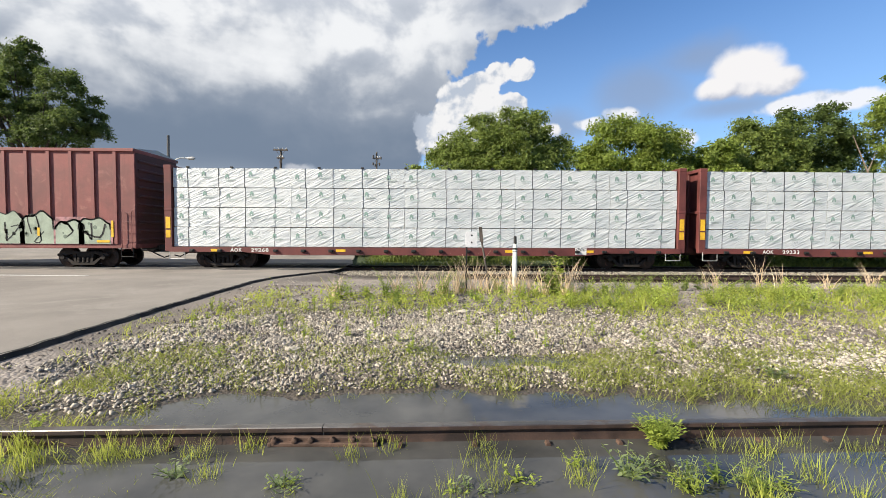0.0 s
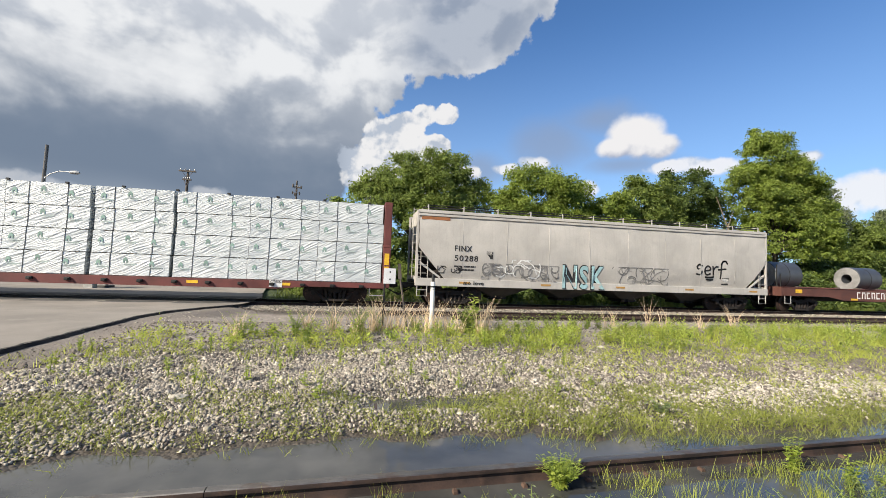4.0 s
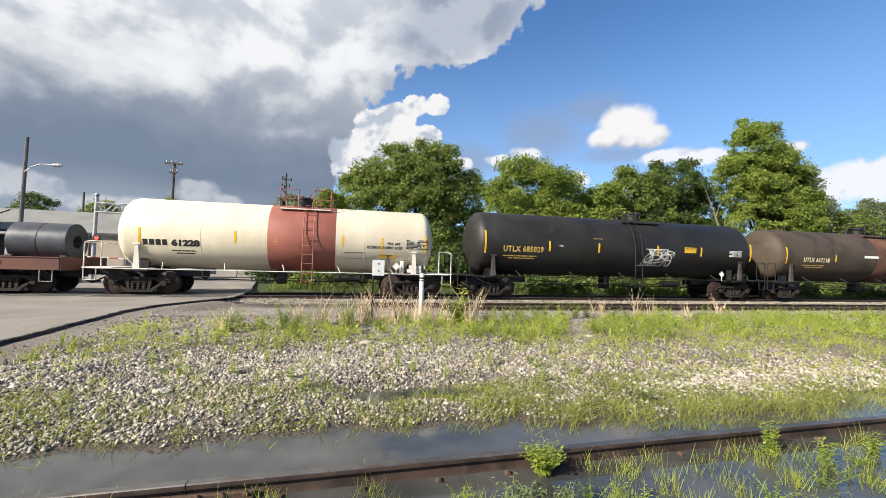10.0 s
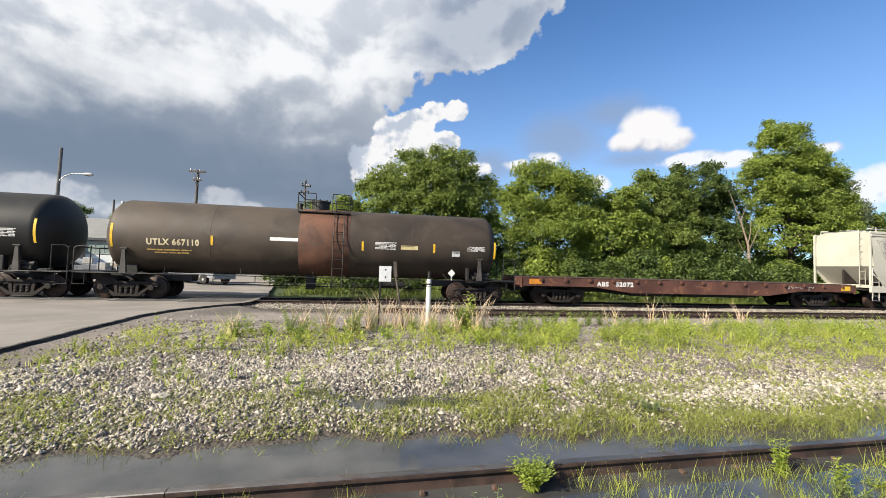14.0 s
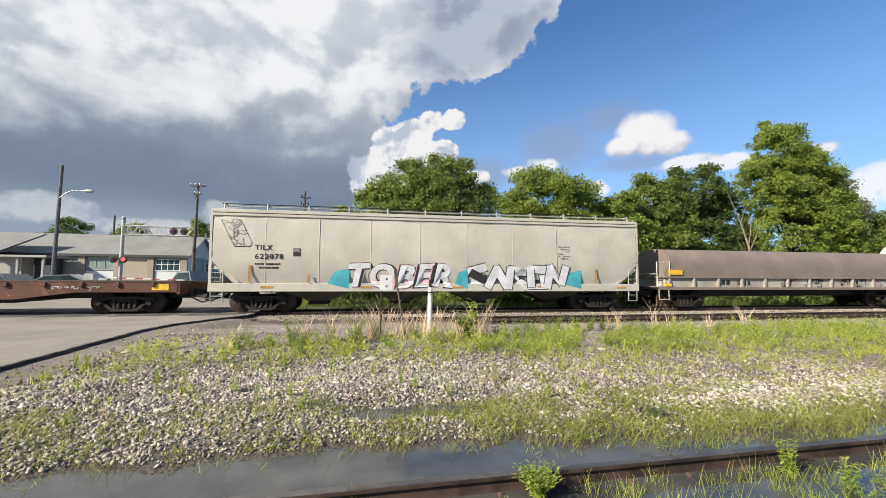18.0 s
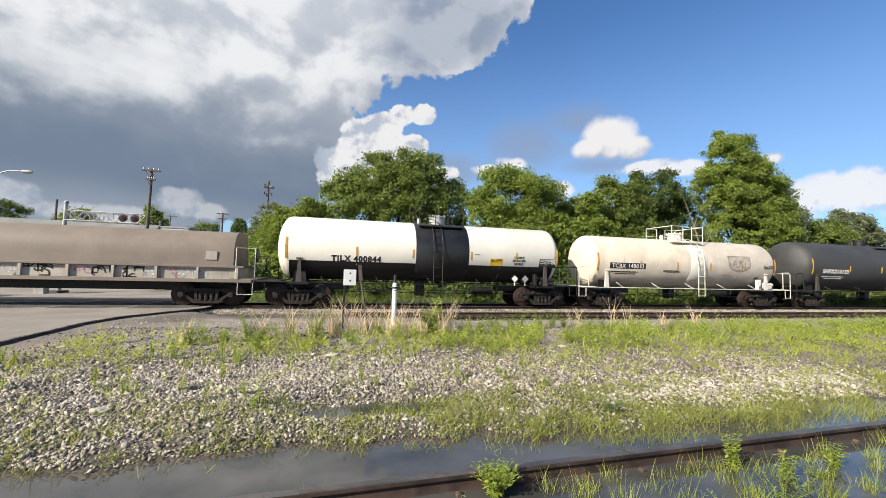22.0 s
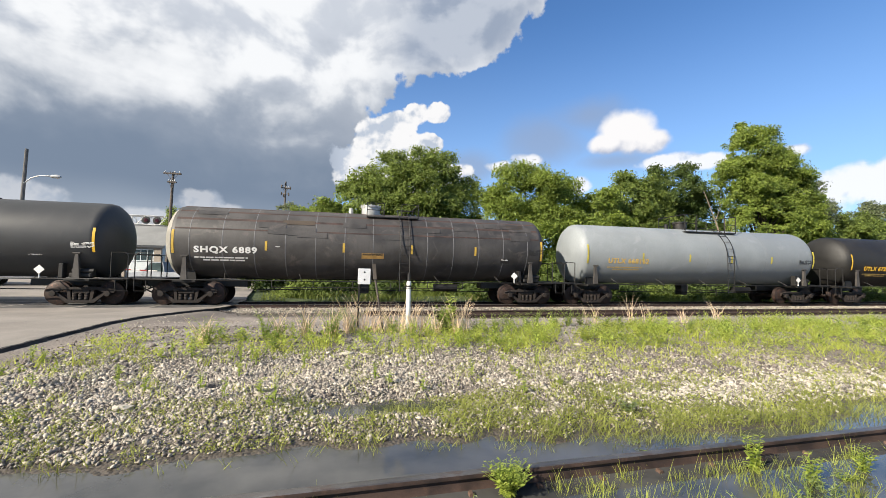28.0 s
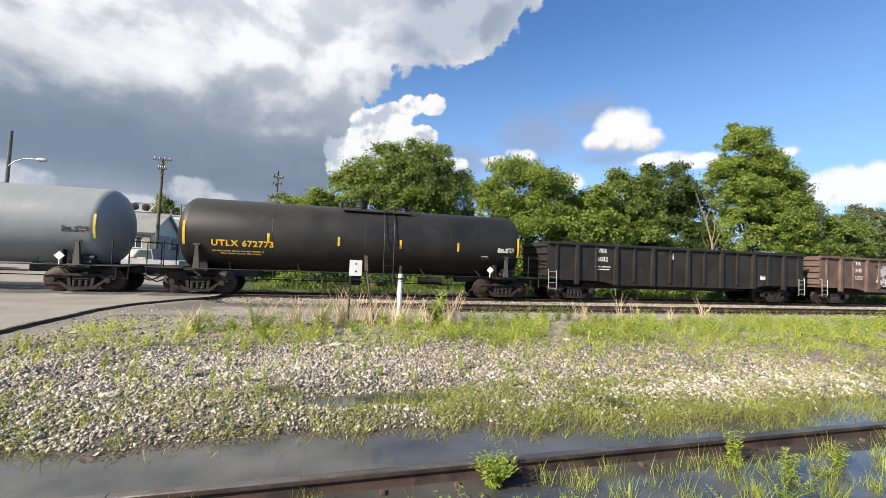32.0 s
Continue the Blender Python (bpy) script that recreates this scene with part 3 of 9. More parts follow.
def rail_car(name, label, category, x0, x1, truck_in=1.9, coupler_out=0.0):
    """An empty car between x0 and x1 on the train, with trucks and couplers."""
    mid, half = (x0 + x1) / 2, (x1 - x0) / 2
    car = thing(name, label, category, (mid, TRACK_Y, rail_z(mid)), "cars of the freight train")
    CARS.append((car, mid))
    for s in (-1, 1):
        truck(car, s * (half - truck_in))
        c = part("coupler", ME_COUPLER, None, car)
        c.matrix_local = pose(s * (half + coupler_out), 0, 0, 0, 0, 0 if s > 0 else 180)
    return car, half


def ladder(x, y, z0, z1, w, rungs, r=0.016, out=0.06):
    """Two stiles and rungs on the side that faces -y."""
    m = Mesh()
    for s in (-w / 2, w / 2):
        m.tube([(x + s, y + out, z0), (x + s, y, z0 + 0.05), (x + s, y, z1 - 0.05), (x + s, y + out, z1)], r)
    for i in range(rungs):
        z = z0 + 0.1 + (z1 - z0 - 0.2) * i / max(1, rungs - 1)
        m.tube([(x - w / 2, y, z), (x + w / 2, y, z)], r * 0.85)
    return m


def say(text, x, z, h, mat, parent, y=-1.5, width=None, bold=0.0, name="lettering", label="", thick=0.003):
    m = fit_letters(text, width, h, bold) if width else letters(text, h / 0.69, bold)
    return part(name, shift(m, x, y - 0.004, z), mat, parent, label, smooth=False)


def data_panel(w, h, mat_back, mat_ink, parent, x, z, y=-1.5, seed=1, wrapit=None):
    b = Mesh().box(0, w, -0.002, 0.003, 0, h)
    k = shift(bars(w * 0.92, max(2, int(h / 0.075)), h * 0.06, h * 0.05, seed, 0.9), w * 0.04, -0.004, h * 0.93)
    for m, mt, nm in ((b, mat_back, "data_panel"), (k, mat_ink, "small_print")):
        if mt is None:
            continue
        if wrapit:
            cut(m)
            wrap(m, *wrapit, x, z)
        else:
            shift(m, x, y, z)
        part(nm, m, mt, parent, smooth=False)


def cut(m, step=0.12):
    """Splits tall quads so that they can follow a curve."""
    out = Mesh()
    for f in m.f:
        p = [m.v[i] for i in f]
        z0, z1 = min(q[2] for q in p), max(q[2] for q in p)
        n = int((z1 - z0) / step) + 1
        if len(p) != 4 or n < 2:
            out.add(p, [tuple(range(len(p)))])
            continue
        lo = [q for q in p if q[2] < (z0 + z1) / 2]
        hi = [q for q in p if q[2] >= (z0 + z1) / 2]
        if len(lo) != 2:
            out.add(p, [tuple(range(len(p)))])
            continue
        order = [i for i in range(4)]
        k = next(i for i in order if p[i] in lo and p[(i + 1) % 4] in lo) if any(p[i] in lo and p[(i + 1) % 4] in lo for i in order) else 0
        a, b, c, d = p[k], p[(k + 1) % 4], p[(k + 2) % 4], p[(k + 3) % 4]
        for s in range(n):
            u, v = s / n, (s + 1) / n
            L = lambda q, r, w: tuple(q[i] + (r[i] - q[i]) * w for i in range(3))
            out.add([L(a, d, u), L(b, c, u), L(b, c, v), L(a, d, v)], [(0, 1, 2, 3)])
    m.v, m.f = out.v, out.f
    return m


# ---- train: tank cars ----
def tank_car(name, label, x0, x1, radius, zc, paint, end_x=0.75, **o):
    """A tank with dished heads between x0 and x1 on the train, on stub sills."""
    car, half = rail_car(name, label, "tank car", x0 - end_x, x1 + end_x, o.get("truck_in", 1.75))
    R, L = radius, (x1 - x0) / 2
    head = 0.62 * R / 1.48
    prof = [(-L, 0.001)] + [(-L + head * (1 - math.cos(a)), R * math.sin(a)) for a in (0.12, 0.25, 0.4, 0.6, 0.85, 1.1, 1.35)] + [(-L + head, R)]
    prof = prof + [(-a, r) for a, r in prof[::-1]]
    # long middle cut at the bands
    part("tank_shell", Mesh().lathe(prof, 64, "x", (0, 0, zc)), paint, car, o.get("shell_label", ""))
    steel = o.get("steel", M_BLACK)
    for bx0, bx1, bm, bl in o.get("bands", ()):
        part("painted_band", Mesh().lathe([(bx0, R + 0.004), (bx0 + 0.01, R + 0.008), (bx1 - 0.01, R + 0.008), (bx1, R + 0.004)], 64, "x", (0, 0, zc)), bm, car, bl)
    for wx in o.get("welds", (-0.5, 0.0, 0.5)):
        part("weld_seam", Mesh().lathe([(wx * L - 0.02, R + 0.001), (wx * L - 0.008, R + 0.006), (wx * L + 0.008, R + 0.006), (wx * L + 0.02, R + 0.001)], 48, "x", (0, 0, zc)), o.get("seam", paint), car)
    belly = o.get("belly")
    if belly:       # lower part in another colour
        bz, bm = belly
        a0 = math.asin((bz - zc) / R)
        m, n = Mesh(), 20
        xs = [-L + head, -L / 2, 0, L / 2, L - head]
        for i in range(n + 1):
            a = a0 - (math.pi + 2 * a0) * i / n
            for x in xs:
                m.v.append((x, -math.cos(a) * (R + 0.006), zc + math.sin(a) * (R + 0.006)))
        for i in range(n):
            for j in range(len(xs) - 1):
                k = i * len(xs) + j
                m.f.append((k, k + len(xs), k + len(xs) + 1, k + 1))
        part("painted_belly", m, bm, car, "black lower shell")
    floor = zc - R
    for s in (-1, 1):
        # stub sill, saddle, end platform, handrails, ladder steps
        e = s * (L + end_x)
        a, b = sorted((s * (L - 3.1), e - s * 0.05))
        part("stub_sill", Mesh().box(a, b, -0.32, 0.32, 0.72, 1.02, 0.02), steel, car)
        tx = s * (half - o.get("truck_in", 1.75))
        m = Mesh()
        for y in (-1, 1):
            m.prism([(tx - 0.30, 1.0), (tx + 0.30, 1.0), (tx + 0.16, floor + 0.85), (tx - 0.16, floor + 0.85)], y * 0.9 - 0.03, y * 0.9 + 0.03)
        m.box(tx - 0.42, tx + 0.42, -1.35, 1.35, 0.92, 1.02, 0.02)
        part("saddle", m, steel, car)
        for y in (-1, 1):
            yb = y * min(1.38, R - 0.10)
            zb = zc - math.sqrt(R * R - yb * yb) + 0.02
            q = Mesh().prism([(tx - 0.12, 1.04), (tx + 0.12, 1.04), (tx + 0.05, zb), (tx - 0.05, zb)], yb - 0.05, yb + 0.05).box(tx - 0.13, tx + 0.13, yb - 0.07, yb + 0.07, zb - 0.03, zb + 0.03, 0.01)
            part("side_bracket", q, o.get("walk", M_SADDLE), car, smooth=False)
        a, b = sorted((e, e - s * 1.0))
        part("end_platform", Mesh().box(a, b, -1.42, 1.42, 1.02, 1.07, 0.01), o.get("walk", steel), car)
        g = Mesh()
        for y in (-1.40, 1.40):
            g.tube([(e - s * 0.06, y, 1.05), (e - s * 0.06, y, 1.95), (e - s * 0.16, y, 2.05), (e - s * 0.62, y, 2.05), (e - s * 0.62, y, 1.05)], 0.022)
            g.tube([(e - s * 0.06, y, 1.05), (e - s * 0.06, y, 0.58), (e - s * 0.46, y, 0.58), (e - s * 0.46, y, 1.05)], 0.020)
        g.tube([(e - s * 0.06, -1.40, 2.0), (e - s * 0.06, 1.40, 2.0)], 0.022)
        part("end_rail", g, o.get("rail", steel), car)
    # side running pipe with brackets
    run = Mesh()
    for y in (-1.43, 1.43):
        run.tube([(-L - end_x + 0.2, y, 1.03), (L + end_x - 0.2, y, 1.03)], 0.022)
        for k in range(5):
            bx = -L * 0.7 + k * L * 0.35
            run.tube([(bx, y, 1.03), (bx - 0.14, y + (0.42 if y < 0 else -0.42), 1.30)], 0.016)
    part("side_rail", run, o.get("rail", steel), car)
    # brake gear below
    bk = Mesh()
    bk.lathe([(-0.9, 0.16), (0.2, 0.16)], 14, "x", (L * 0.45, -0.6, 0.78)).tube([(-L * 0.6, -0.3, 0.62), (L * 0.7, -0.3, 0.58)], 0.022)
    bk.box(-0.5, -0.1, -0.25, 0.25, 0.45, floor + 0.1, 0.04).tube([(L * 0.2, -0.5, 0.85), (L * 0.2, -0.5, 0.42)], 0.03)
    for k in range(6):
        bk.tube([(-L * 0.5 + k * L * 0.2, -0.9, 1.03), (-L * 0.5 + k * L * 0.2, -0.9, 0.72)], 0.018)
    bk.tube([(-L * 0.5, -0.9, 0.74), (L * 0.5, -0.9, 0.74)], 0.018)
    part("brake_gear", bk, steel, car)
    # manway, valve housing and its railed platform
    dx, dw = o.get("dome", 0.3), o.get("dome_r", 0.38)
    d = Mesh().lathe([(zc + R - 0.06, dw), (zc + R + 0.30, dw), (zc + R + 0.32, dw + 0.03), (zc + R + 0.38, dw + 0.03), (zc + R + 0.42, dw * 0.7)], 24, "z", (dx, 0, 0))
    part("dome", d, o.get("dome_mat", steel), car)
    for k in range(8):
        a = k * math.pi / 4
        part("dome_bolt", Mesh().lathe([(zc + R + 0.28, 0.03), (zc + R + 0.44, 0.03)], 6, "z", (dx + math.cos(a) * (dw + 0.02), math.sin(a) * (dw + 0.02), 0)), o.get("dome_mat", steel), car)
    v = Mesh().lathe([(zc + R - 0.03, 0.10), (zc + R + 0.22, 0.10), (zc + R + 0.26, 0.06)], 12, "z", (dx - 0.9, 0, 0))
    part("relief_valve", v, o.get("dome_mat", steel), car)
    px0, px1 = o.get("platform", (dx - 1.0, dx + 1.1))
    if o.get("rails", True):
        tall = o.get("rail_h", 0.75)
        for y in (-0.78, 0.78):
            part("platform", Mesh().box(px0, px1, y - 0.2, y + 0.2, zc + R * 0.84, zc + R * 0.84 + 0.05, 0.01), o.get("rail", steel), car)
        zt, zb = zc + R + tall - 0.15, zc + R * 0.86
        for y in (-0.95, 0.95):
            for a, b in ((px0, px0 + 0.75), (px1 - 0.75, px1)):
                g = Mesh().tube([(a, y, zb), (a, y, zt), (b, y, zt), (b, y, zb)], 0.024)
                g.tube([(a, y, (zb + zt) / 2), (b, y, (zb + zt) / 2)], 0.018)
                part("guard_rail", g, o.get("top_rail", o.get("rail", steel)), car, "railing round the dome")
        for x in (px0, px1):
            part("cross_rail", Mesh().tube([(x, -0.95, zt), (x, 0.95, zt)], 0.024), o.get("top_rail", o.get("rail", steel)), car)
    else:
        part("walkway", Mesh().box(px0, px1, -0.8, -0.45, zc + R - 0.12, zc + R - 0.08, 0.01), steel, car)
    # ladder that follows the shell
    lx, lw = o.get("ladder", dx + 0.35), 0.42
    g = Mesh()
    for s in (-lw / 2, lw / 2):
        pts = [(lx + s, -math.cos(a) * (R + 0.10), zc + math.sin(a) * (R + 0.10)) for a in [0.1 + 0.1 * i for i in range(13)]]
        g.tube([(lx + s, -R - 0.12, 0.62), (lx + s, -R - 0.12, zc)] + pts, 0.02)
    for i in range(6):
        z = 0.66 + (zc - 0.66) * i / 5
        g.tube([(lx - lw / 2, -R - 0.12, z), (lx + lw / 2, -R - 0.12, z)], 0.016)
    for a in (0.25, 0.5, 0.75, 1.0, 1.25):
        g.tube([(lx - lw / 2, -math.cos(a) * (R + 0.10), zc + math.sin(a) * (R + 0.10)), (lx + lw / 2, -math.cos(a) * (R + 0.10), zc + math.sin(a) * (R + 0.10))], 0.016)
    part("ladder", g, o.get("ladder_mat", o.get("rail", steel)), car)
    # reflective strips
    for sx, sh in o.get("strips", ((-0.93, 0.62), (-0.52, 0.30), (-0.15, 0.30), (0.2, 0.30), (0.55, 0.30), (0.94, 0.62))):
        tall, low = (sh * 1.5, 0.52) if sh > 0.4 else (sh * 1.3, 0.34)
        part("reflective_strip", wrap(cut(Mesh().box(-0.045, 0.045, -0.003, 0.002, 0, tall)), R, zc, sx * L, zc - low), o.get("strip_mat", M_YELLOW), car)
    ink = o.get("ink", M_WHITE)
    if o.get("text"):
        tx, tz, tw, th = o.get("text_at", (-0.80, 0.05, 0.22, 0.27))
        tz, tw, th = tz - 0.46, tw * 0.93, th * 0.93
        if o.get("plate"):
            part("dark_panel", wrap(cut(Mesh().box(-0.12, tw * L * 2 + 0.12, -0.001, 0.001, -0.05, th + 0.05)), R, zc, tx * L, zc + tz), M_INK, car)
        part("lettering", wrap(fit_letters(o["text"], tw * L * 2, th, o.get("bold", 0.012)), R + (0.003 if o.get("plate") else 0), zc, tx * L, zc + tz), ink, car, smooth=False)
        part("small_print", wrap(bars(tw * L * 1.7, 2, 0.055, 0.06, 3, 0.85), R, zc, tx * L, zc + tz - 0.18), o.get("small", ink), car, smooth=False)
    for k, (px, pz, pw, ph, back, front) in enumerate(o.get("panels", ())):
        data_panel(pw, ph, back, front, car, px * L, zc + pz - 0.36, seed=k + 5, wrapit=(R, zc))
    for px, mt in o.get("placards", ((0.72, M_WHITE),)):
        q = Mesh().add([(px * L - 0.17, -1.46, 1.36), (px * L, -1.46, 1.19), (px * L + 0.17, -1.46, 1.36), (px * L, -1.46, 1.53)], [(0, 1, 2, 3)])
        q.add([(px * L - 0.17, -1.45, 1.36), (px * L, -1.45, 1.19), (px * L + 0.17, -1.45, 1.36), (px * L, -1.45, 1.53)], [(3, 2, 1, 0)])
        q.tube([(px * L, -1.44, 1.03), (px * L, -1.44, 1.40)], 0.02)
        part("placard", q, mt, car, "diamond hazard placard", smooth=False)
    # brake housing and valves at the trailing end
    hb = Mesh().box(L - 1.3, L - 0.55, -1.3, -0.95, 1.07, 1.25, 0.04).lathe([(L - 1.2, 0.10), (L - 0.5, 0.10)], 12, "x", (0, -1.2, 1.32)).box(L - 1.6, L - 1.45, -1.35, -1.1, 1.05, 1.6, 0.02)
    part("brake_housing", hb, o.get("walk", steel), car)
    # head dirt stays with the paint; coloured heads
    for s, hm, hl in o.get("heads", ()):
        pr = [(s * (L + 0.004), 0.001)] + [(s * (L - head * (1 - math.cos(a)) + 0.006), R * math.sin(a) + 0.004) for a in (0.12, 0.25, 0.4, 0.6, 0.85, 1.1, 1.35)]
        part("head_paint", Mesh().lathe(pr if s < 0 else pr[::-1], 48, "x", (0, 0, zc)), hm, car, hl)
    return car, L


M_SADDLE = material("dusty grey bracket", (0.07, 0.063, 0.057), 0.7, 0, 0.15, 3.0, 40, 0.1, (0.08, 0.07, 0.06), 0.5)
P_CREAM = material("cream tank paint", (0.76, 0.68, 0.52), 0.4, 0, 0.05, 0.6, 40, 0.04, (0.66, 0.47, 0.27), 0.35, streak=0.12, spec=0.5)
P_OXIDE = material("oxide red band", (0.33, 0.115, 0.085), 0.55, 0, 0.08, 0.8, 40, 0.05, (0.25, 0.10, 0.08), 0.4)
P_BLACK = material("satin black tank paint", (0.021, 0.020, 0.019), 0.5, 0, 0.14, 0.6, 40, 0.04, (0.036, 0.032, 0.027), 0.4, streak=0.2, spec=0.33)
P_BROWN = material("dusty black tank", (0.062, 0.046, 0.033), 0.65, 0, 0.18, 0.7, 40, 0.05, (0.072, 0.055, 0.040), 0.5, streak=0.35)
P_RUSTBAND = material("rust stained shell", (0.13, 0.060, 0.036), 0.75, 0, 0.25, 1.0, 40, 0.08, (0.06, 0.045, 0.035), 0.55, streak=0.35)
P_WHITE = material("white tank paint", (0.80, 0.77, 0.69), 0.38, 0, 0.03, 0.6, 40, 0.03, (0.74, 0.70, 0.60), 0.3, streak=0.06, spec=0.5)
P_OFFWHITE = material("grubby white tank paint", (0.70, 0.62, 0.51), 0.5, 0, 0.07, 0.9, 40, 0.04, (0.50, 0.38, 0.28), 0.35, streak=0.3)
P_DKGREY = material("dark grey tank paint", (0.050, 0.051, 0.052), 0.55, 0, 0.10, 0.6, 40, 0.04, (0.065, 0.062, 0.058), 0.4, streak=0.15)
P_PATCH = material("patched black jacket", (0.060, 0.056, 0.054), 0.6, 0, 0.2, 0.8, 40, 0.05, (0.10, 0.085, 0.078), 0.55, streak=0.3)
P_PATCH_UP = material("rust washed upper jacket", (0.060, 0.038, 0.032), 0.7, 0, 0.3, 0.9, 40, 0.06, (0.11, 0.055, 0.042), 0.6, streak=0.3)
P_GREY = material("grey tank paint", (0.255, 0.275, 0.285), 0.5, 0, 0.05, 0.6, 40, 0.03, (0.30, 0.31, 0.32), 0.4, streak=0.12)
P_BLACKBAND = material("black jacket band", (0.020, 0.021, 0.023), 0.4, 0, 0.15, 0.9, 40, 0.03, (0.05, 0.05, 0.055), 0.5, streak=0.5)
WALKWHITE = material("white painted rail", (0.72, 0.68, 0.60), 0.6, 0, 0.1, 3.0, 40, 0.05, rust=RUST, rust_at=0.68)

tank_car("tank_car", "cream tank car with an oxide-red band amidships", 73.79, 86.62, 1.42, 2.50, P_CREAM, rail=WALKWHITE, walk=WALKWHITE, top_rail=P_OXIDE,
         bands=((-0.72, 2.00, P_OXIDE, "oxide red band"),), dome=0.5, platform=(-0.35, 1.75), ladder=0.9, ladder_mat=P_OXIDE, rail_h=0.8,
         text="61228", text_at=(-0.66, -0.06, 0.085, 0.24), ink=M_INK, bold=0.02, strips=((-0.83, 0.45), (-0.30, 0.36), (-0.06, 0.36), (0.36, 0.36), (0.62, 0.42), (0.92, 0.5)),
         panels=((0.78, -0.10, 1.1, 0.55, None, M_INK), (0.36, -0.35, 1.0, 0.18, None, M_INK), (0.60, -0.42, 0.75, 0.18, M_YELLOW, M_INK), (-0.815, -0.16, 0.17, 0.23, M_INK, None), (-0.780, -0.16, 0.17, 0.23, M_INK, None), (-0.745, -0.16, 0.17, 0.23, M_INK, None), (-0.710, -0.16, 0.17, 0.23, M_INK, None), (0.36, -0.55, 1.0, 0.12, None, M_INK)))
tank_car("tank_car", "black tank car with ochre numbers and a white tag", 88.34, 104.48, 1.52, 2.62, P_BLACK, dome=1.35, rails=True, platform=(0.1, 2.3), rail_h=0.55,
         text="UTLX 685029", text_at=(-0.82, 0.05, 0.135, 0.27), ink=M_GOLD, small=M_GOLD, ladder=0.55,
         strips=((-0.93, 0.72), (-0.53, 0.36), (-0.20, 0.36), (0.22, 0.36), (0.55, 0.36), (0.95, 0.62)),
         panels=((0.42, 0.18, 0.72, 0.28, M_YELLOW, M_INK), (0.77, -0.10, 0.9, 0.5, None, M_WHITE), (-0.24, 0.55, 0.65, 0.18, None, M_GOLD), (-0.47, 0.1, 0.25, 0.25, None, M_WHITE)))
tank_car("tank_car", "dusty brown-black tank car with a rust-stained middle", 106.05, 122.46, 1.50, 2.58, P_BROWN, bands=((-0.70, 1.40, P_RUSTBAND, "rust stained band"),), dome=0.0, platform=(-0.85, 1.35), ladder=0.95,
         text="UTLX 667110", text_at=(-0.78, 0.08, 0.125, 0.25), ink=material("cream lettering", (0.66, 0.56, 0.36), 0.6), small=M_GOLD,
         strips=((-0.93, 0.62), (-0.49, 0.30), (0.24, 0.30), (0.62, 0.30), (0.96, 0.5)),
         panels=((-0.22, 0.30, 1.15, 0.14, M_WHITE, None), (0.30, -0.05, 1.0, 0.5, None, M_WHITE), (0.44, 0.12, 0.75, 0.18, material("pale yellow label", (0.62, 0.52, 0.26), 0.6), M_INK), (0.80, -0.02, 0.9, 0.4, None, M_WHITE), (0.72, -0.12, 0.35, 0.24, M_WHITE, M_INK)))
tank_car("tank_car", "white tank car with a black middle and black belly", 181.58, 194.95, 1.38, 2.52, P_WHITE, belly=(1.95, P_BLACK), bands=((-0.75, 1.75, P_BLACKBAND, "black band"),), dome=0.5, platform=(-0.55, 1.55), rail_h=0.85,
         text="TILX 400844", text_at=(-0.66, -0.10, 0.17, 0.26), ink=M_INK, bold=0.016, dome_mat=M_SILVER, ladder=0.25, placards=((0.68, M_SILVER), (0.60, M_WHITE)), strip_mat=material("ochre strip", (0.55, 0.33, 0.05), 0.6),
         panels=((0.42, -0.20, 0.62, 0.34, M_YELLOW, M_INK), (0.80, -0.22, 0.95, 0.42, M_INK, M_WHITE), (0.30, 0.12, 0.3, 0.2, None, M_INK)),
         strips=((-0.93, 0.62), (-0.50, 0.32), (-0.13, 0.30), (0.28, 0.30), (0.62, 0.32), (0.94, 0.55)))
tank_car("tank_car", "grubby white tank car with a numbered black panel", 196.46, 209.10, 1.36, 2.40, P_OFFWHITE, bands=((-0.05, 1.05, P_WHITE, "fresher white band"),), rail=WALKWHITE, walk=WALKWHITE, dome=0.15, dome_mat=WALKWHITE, platform=(-0.95, 1.15), rail_h=0.85,
         text="TCBX 140013", bold=0.004, text_at=(-0.80, 0.12, 0.165, 0.22), ink=M_WHITE, plate=True, small=M_INK, strip_mat=material("orange strip", (0.62, 0.30, 0.06), 0.6),
         panels=((0.80, 0.02, 0.8, 0.4, None, M_INK), (-0.30, -0.3, 1.2, 0.3, None, M_INK), (0.72, -0.42, 0.3, 0.2, M_INK, M_WHITE), (0.30, -0.30, 0.9, 0.12, None, M_INK)))
tank_car("tank_car", "dark grey tank car with white numbers", 211.00, 226.18, 1.50, 2.56, P_DKGREY, dome=-0.5, platform=(-0.6, 2.5), rail_h=0.3, dome_r=0.30, ladder=1.3,
         text="SHPX210122", text_at=(-0.82, 0.02, 0.155, 0.25), panels=((0.84, -0.18, 0.85, 0.42, None, M_WHITE), (0.3, -0.30, 0.6, 0.12, None, M_WHITE), (0.5, -0.34, 0.5, 0.12, None, M_WHITE), (0.66, -0.38, 0.5, 0.12, None, M_WHITE)))
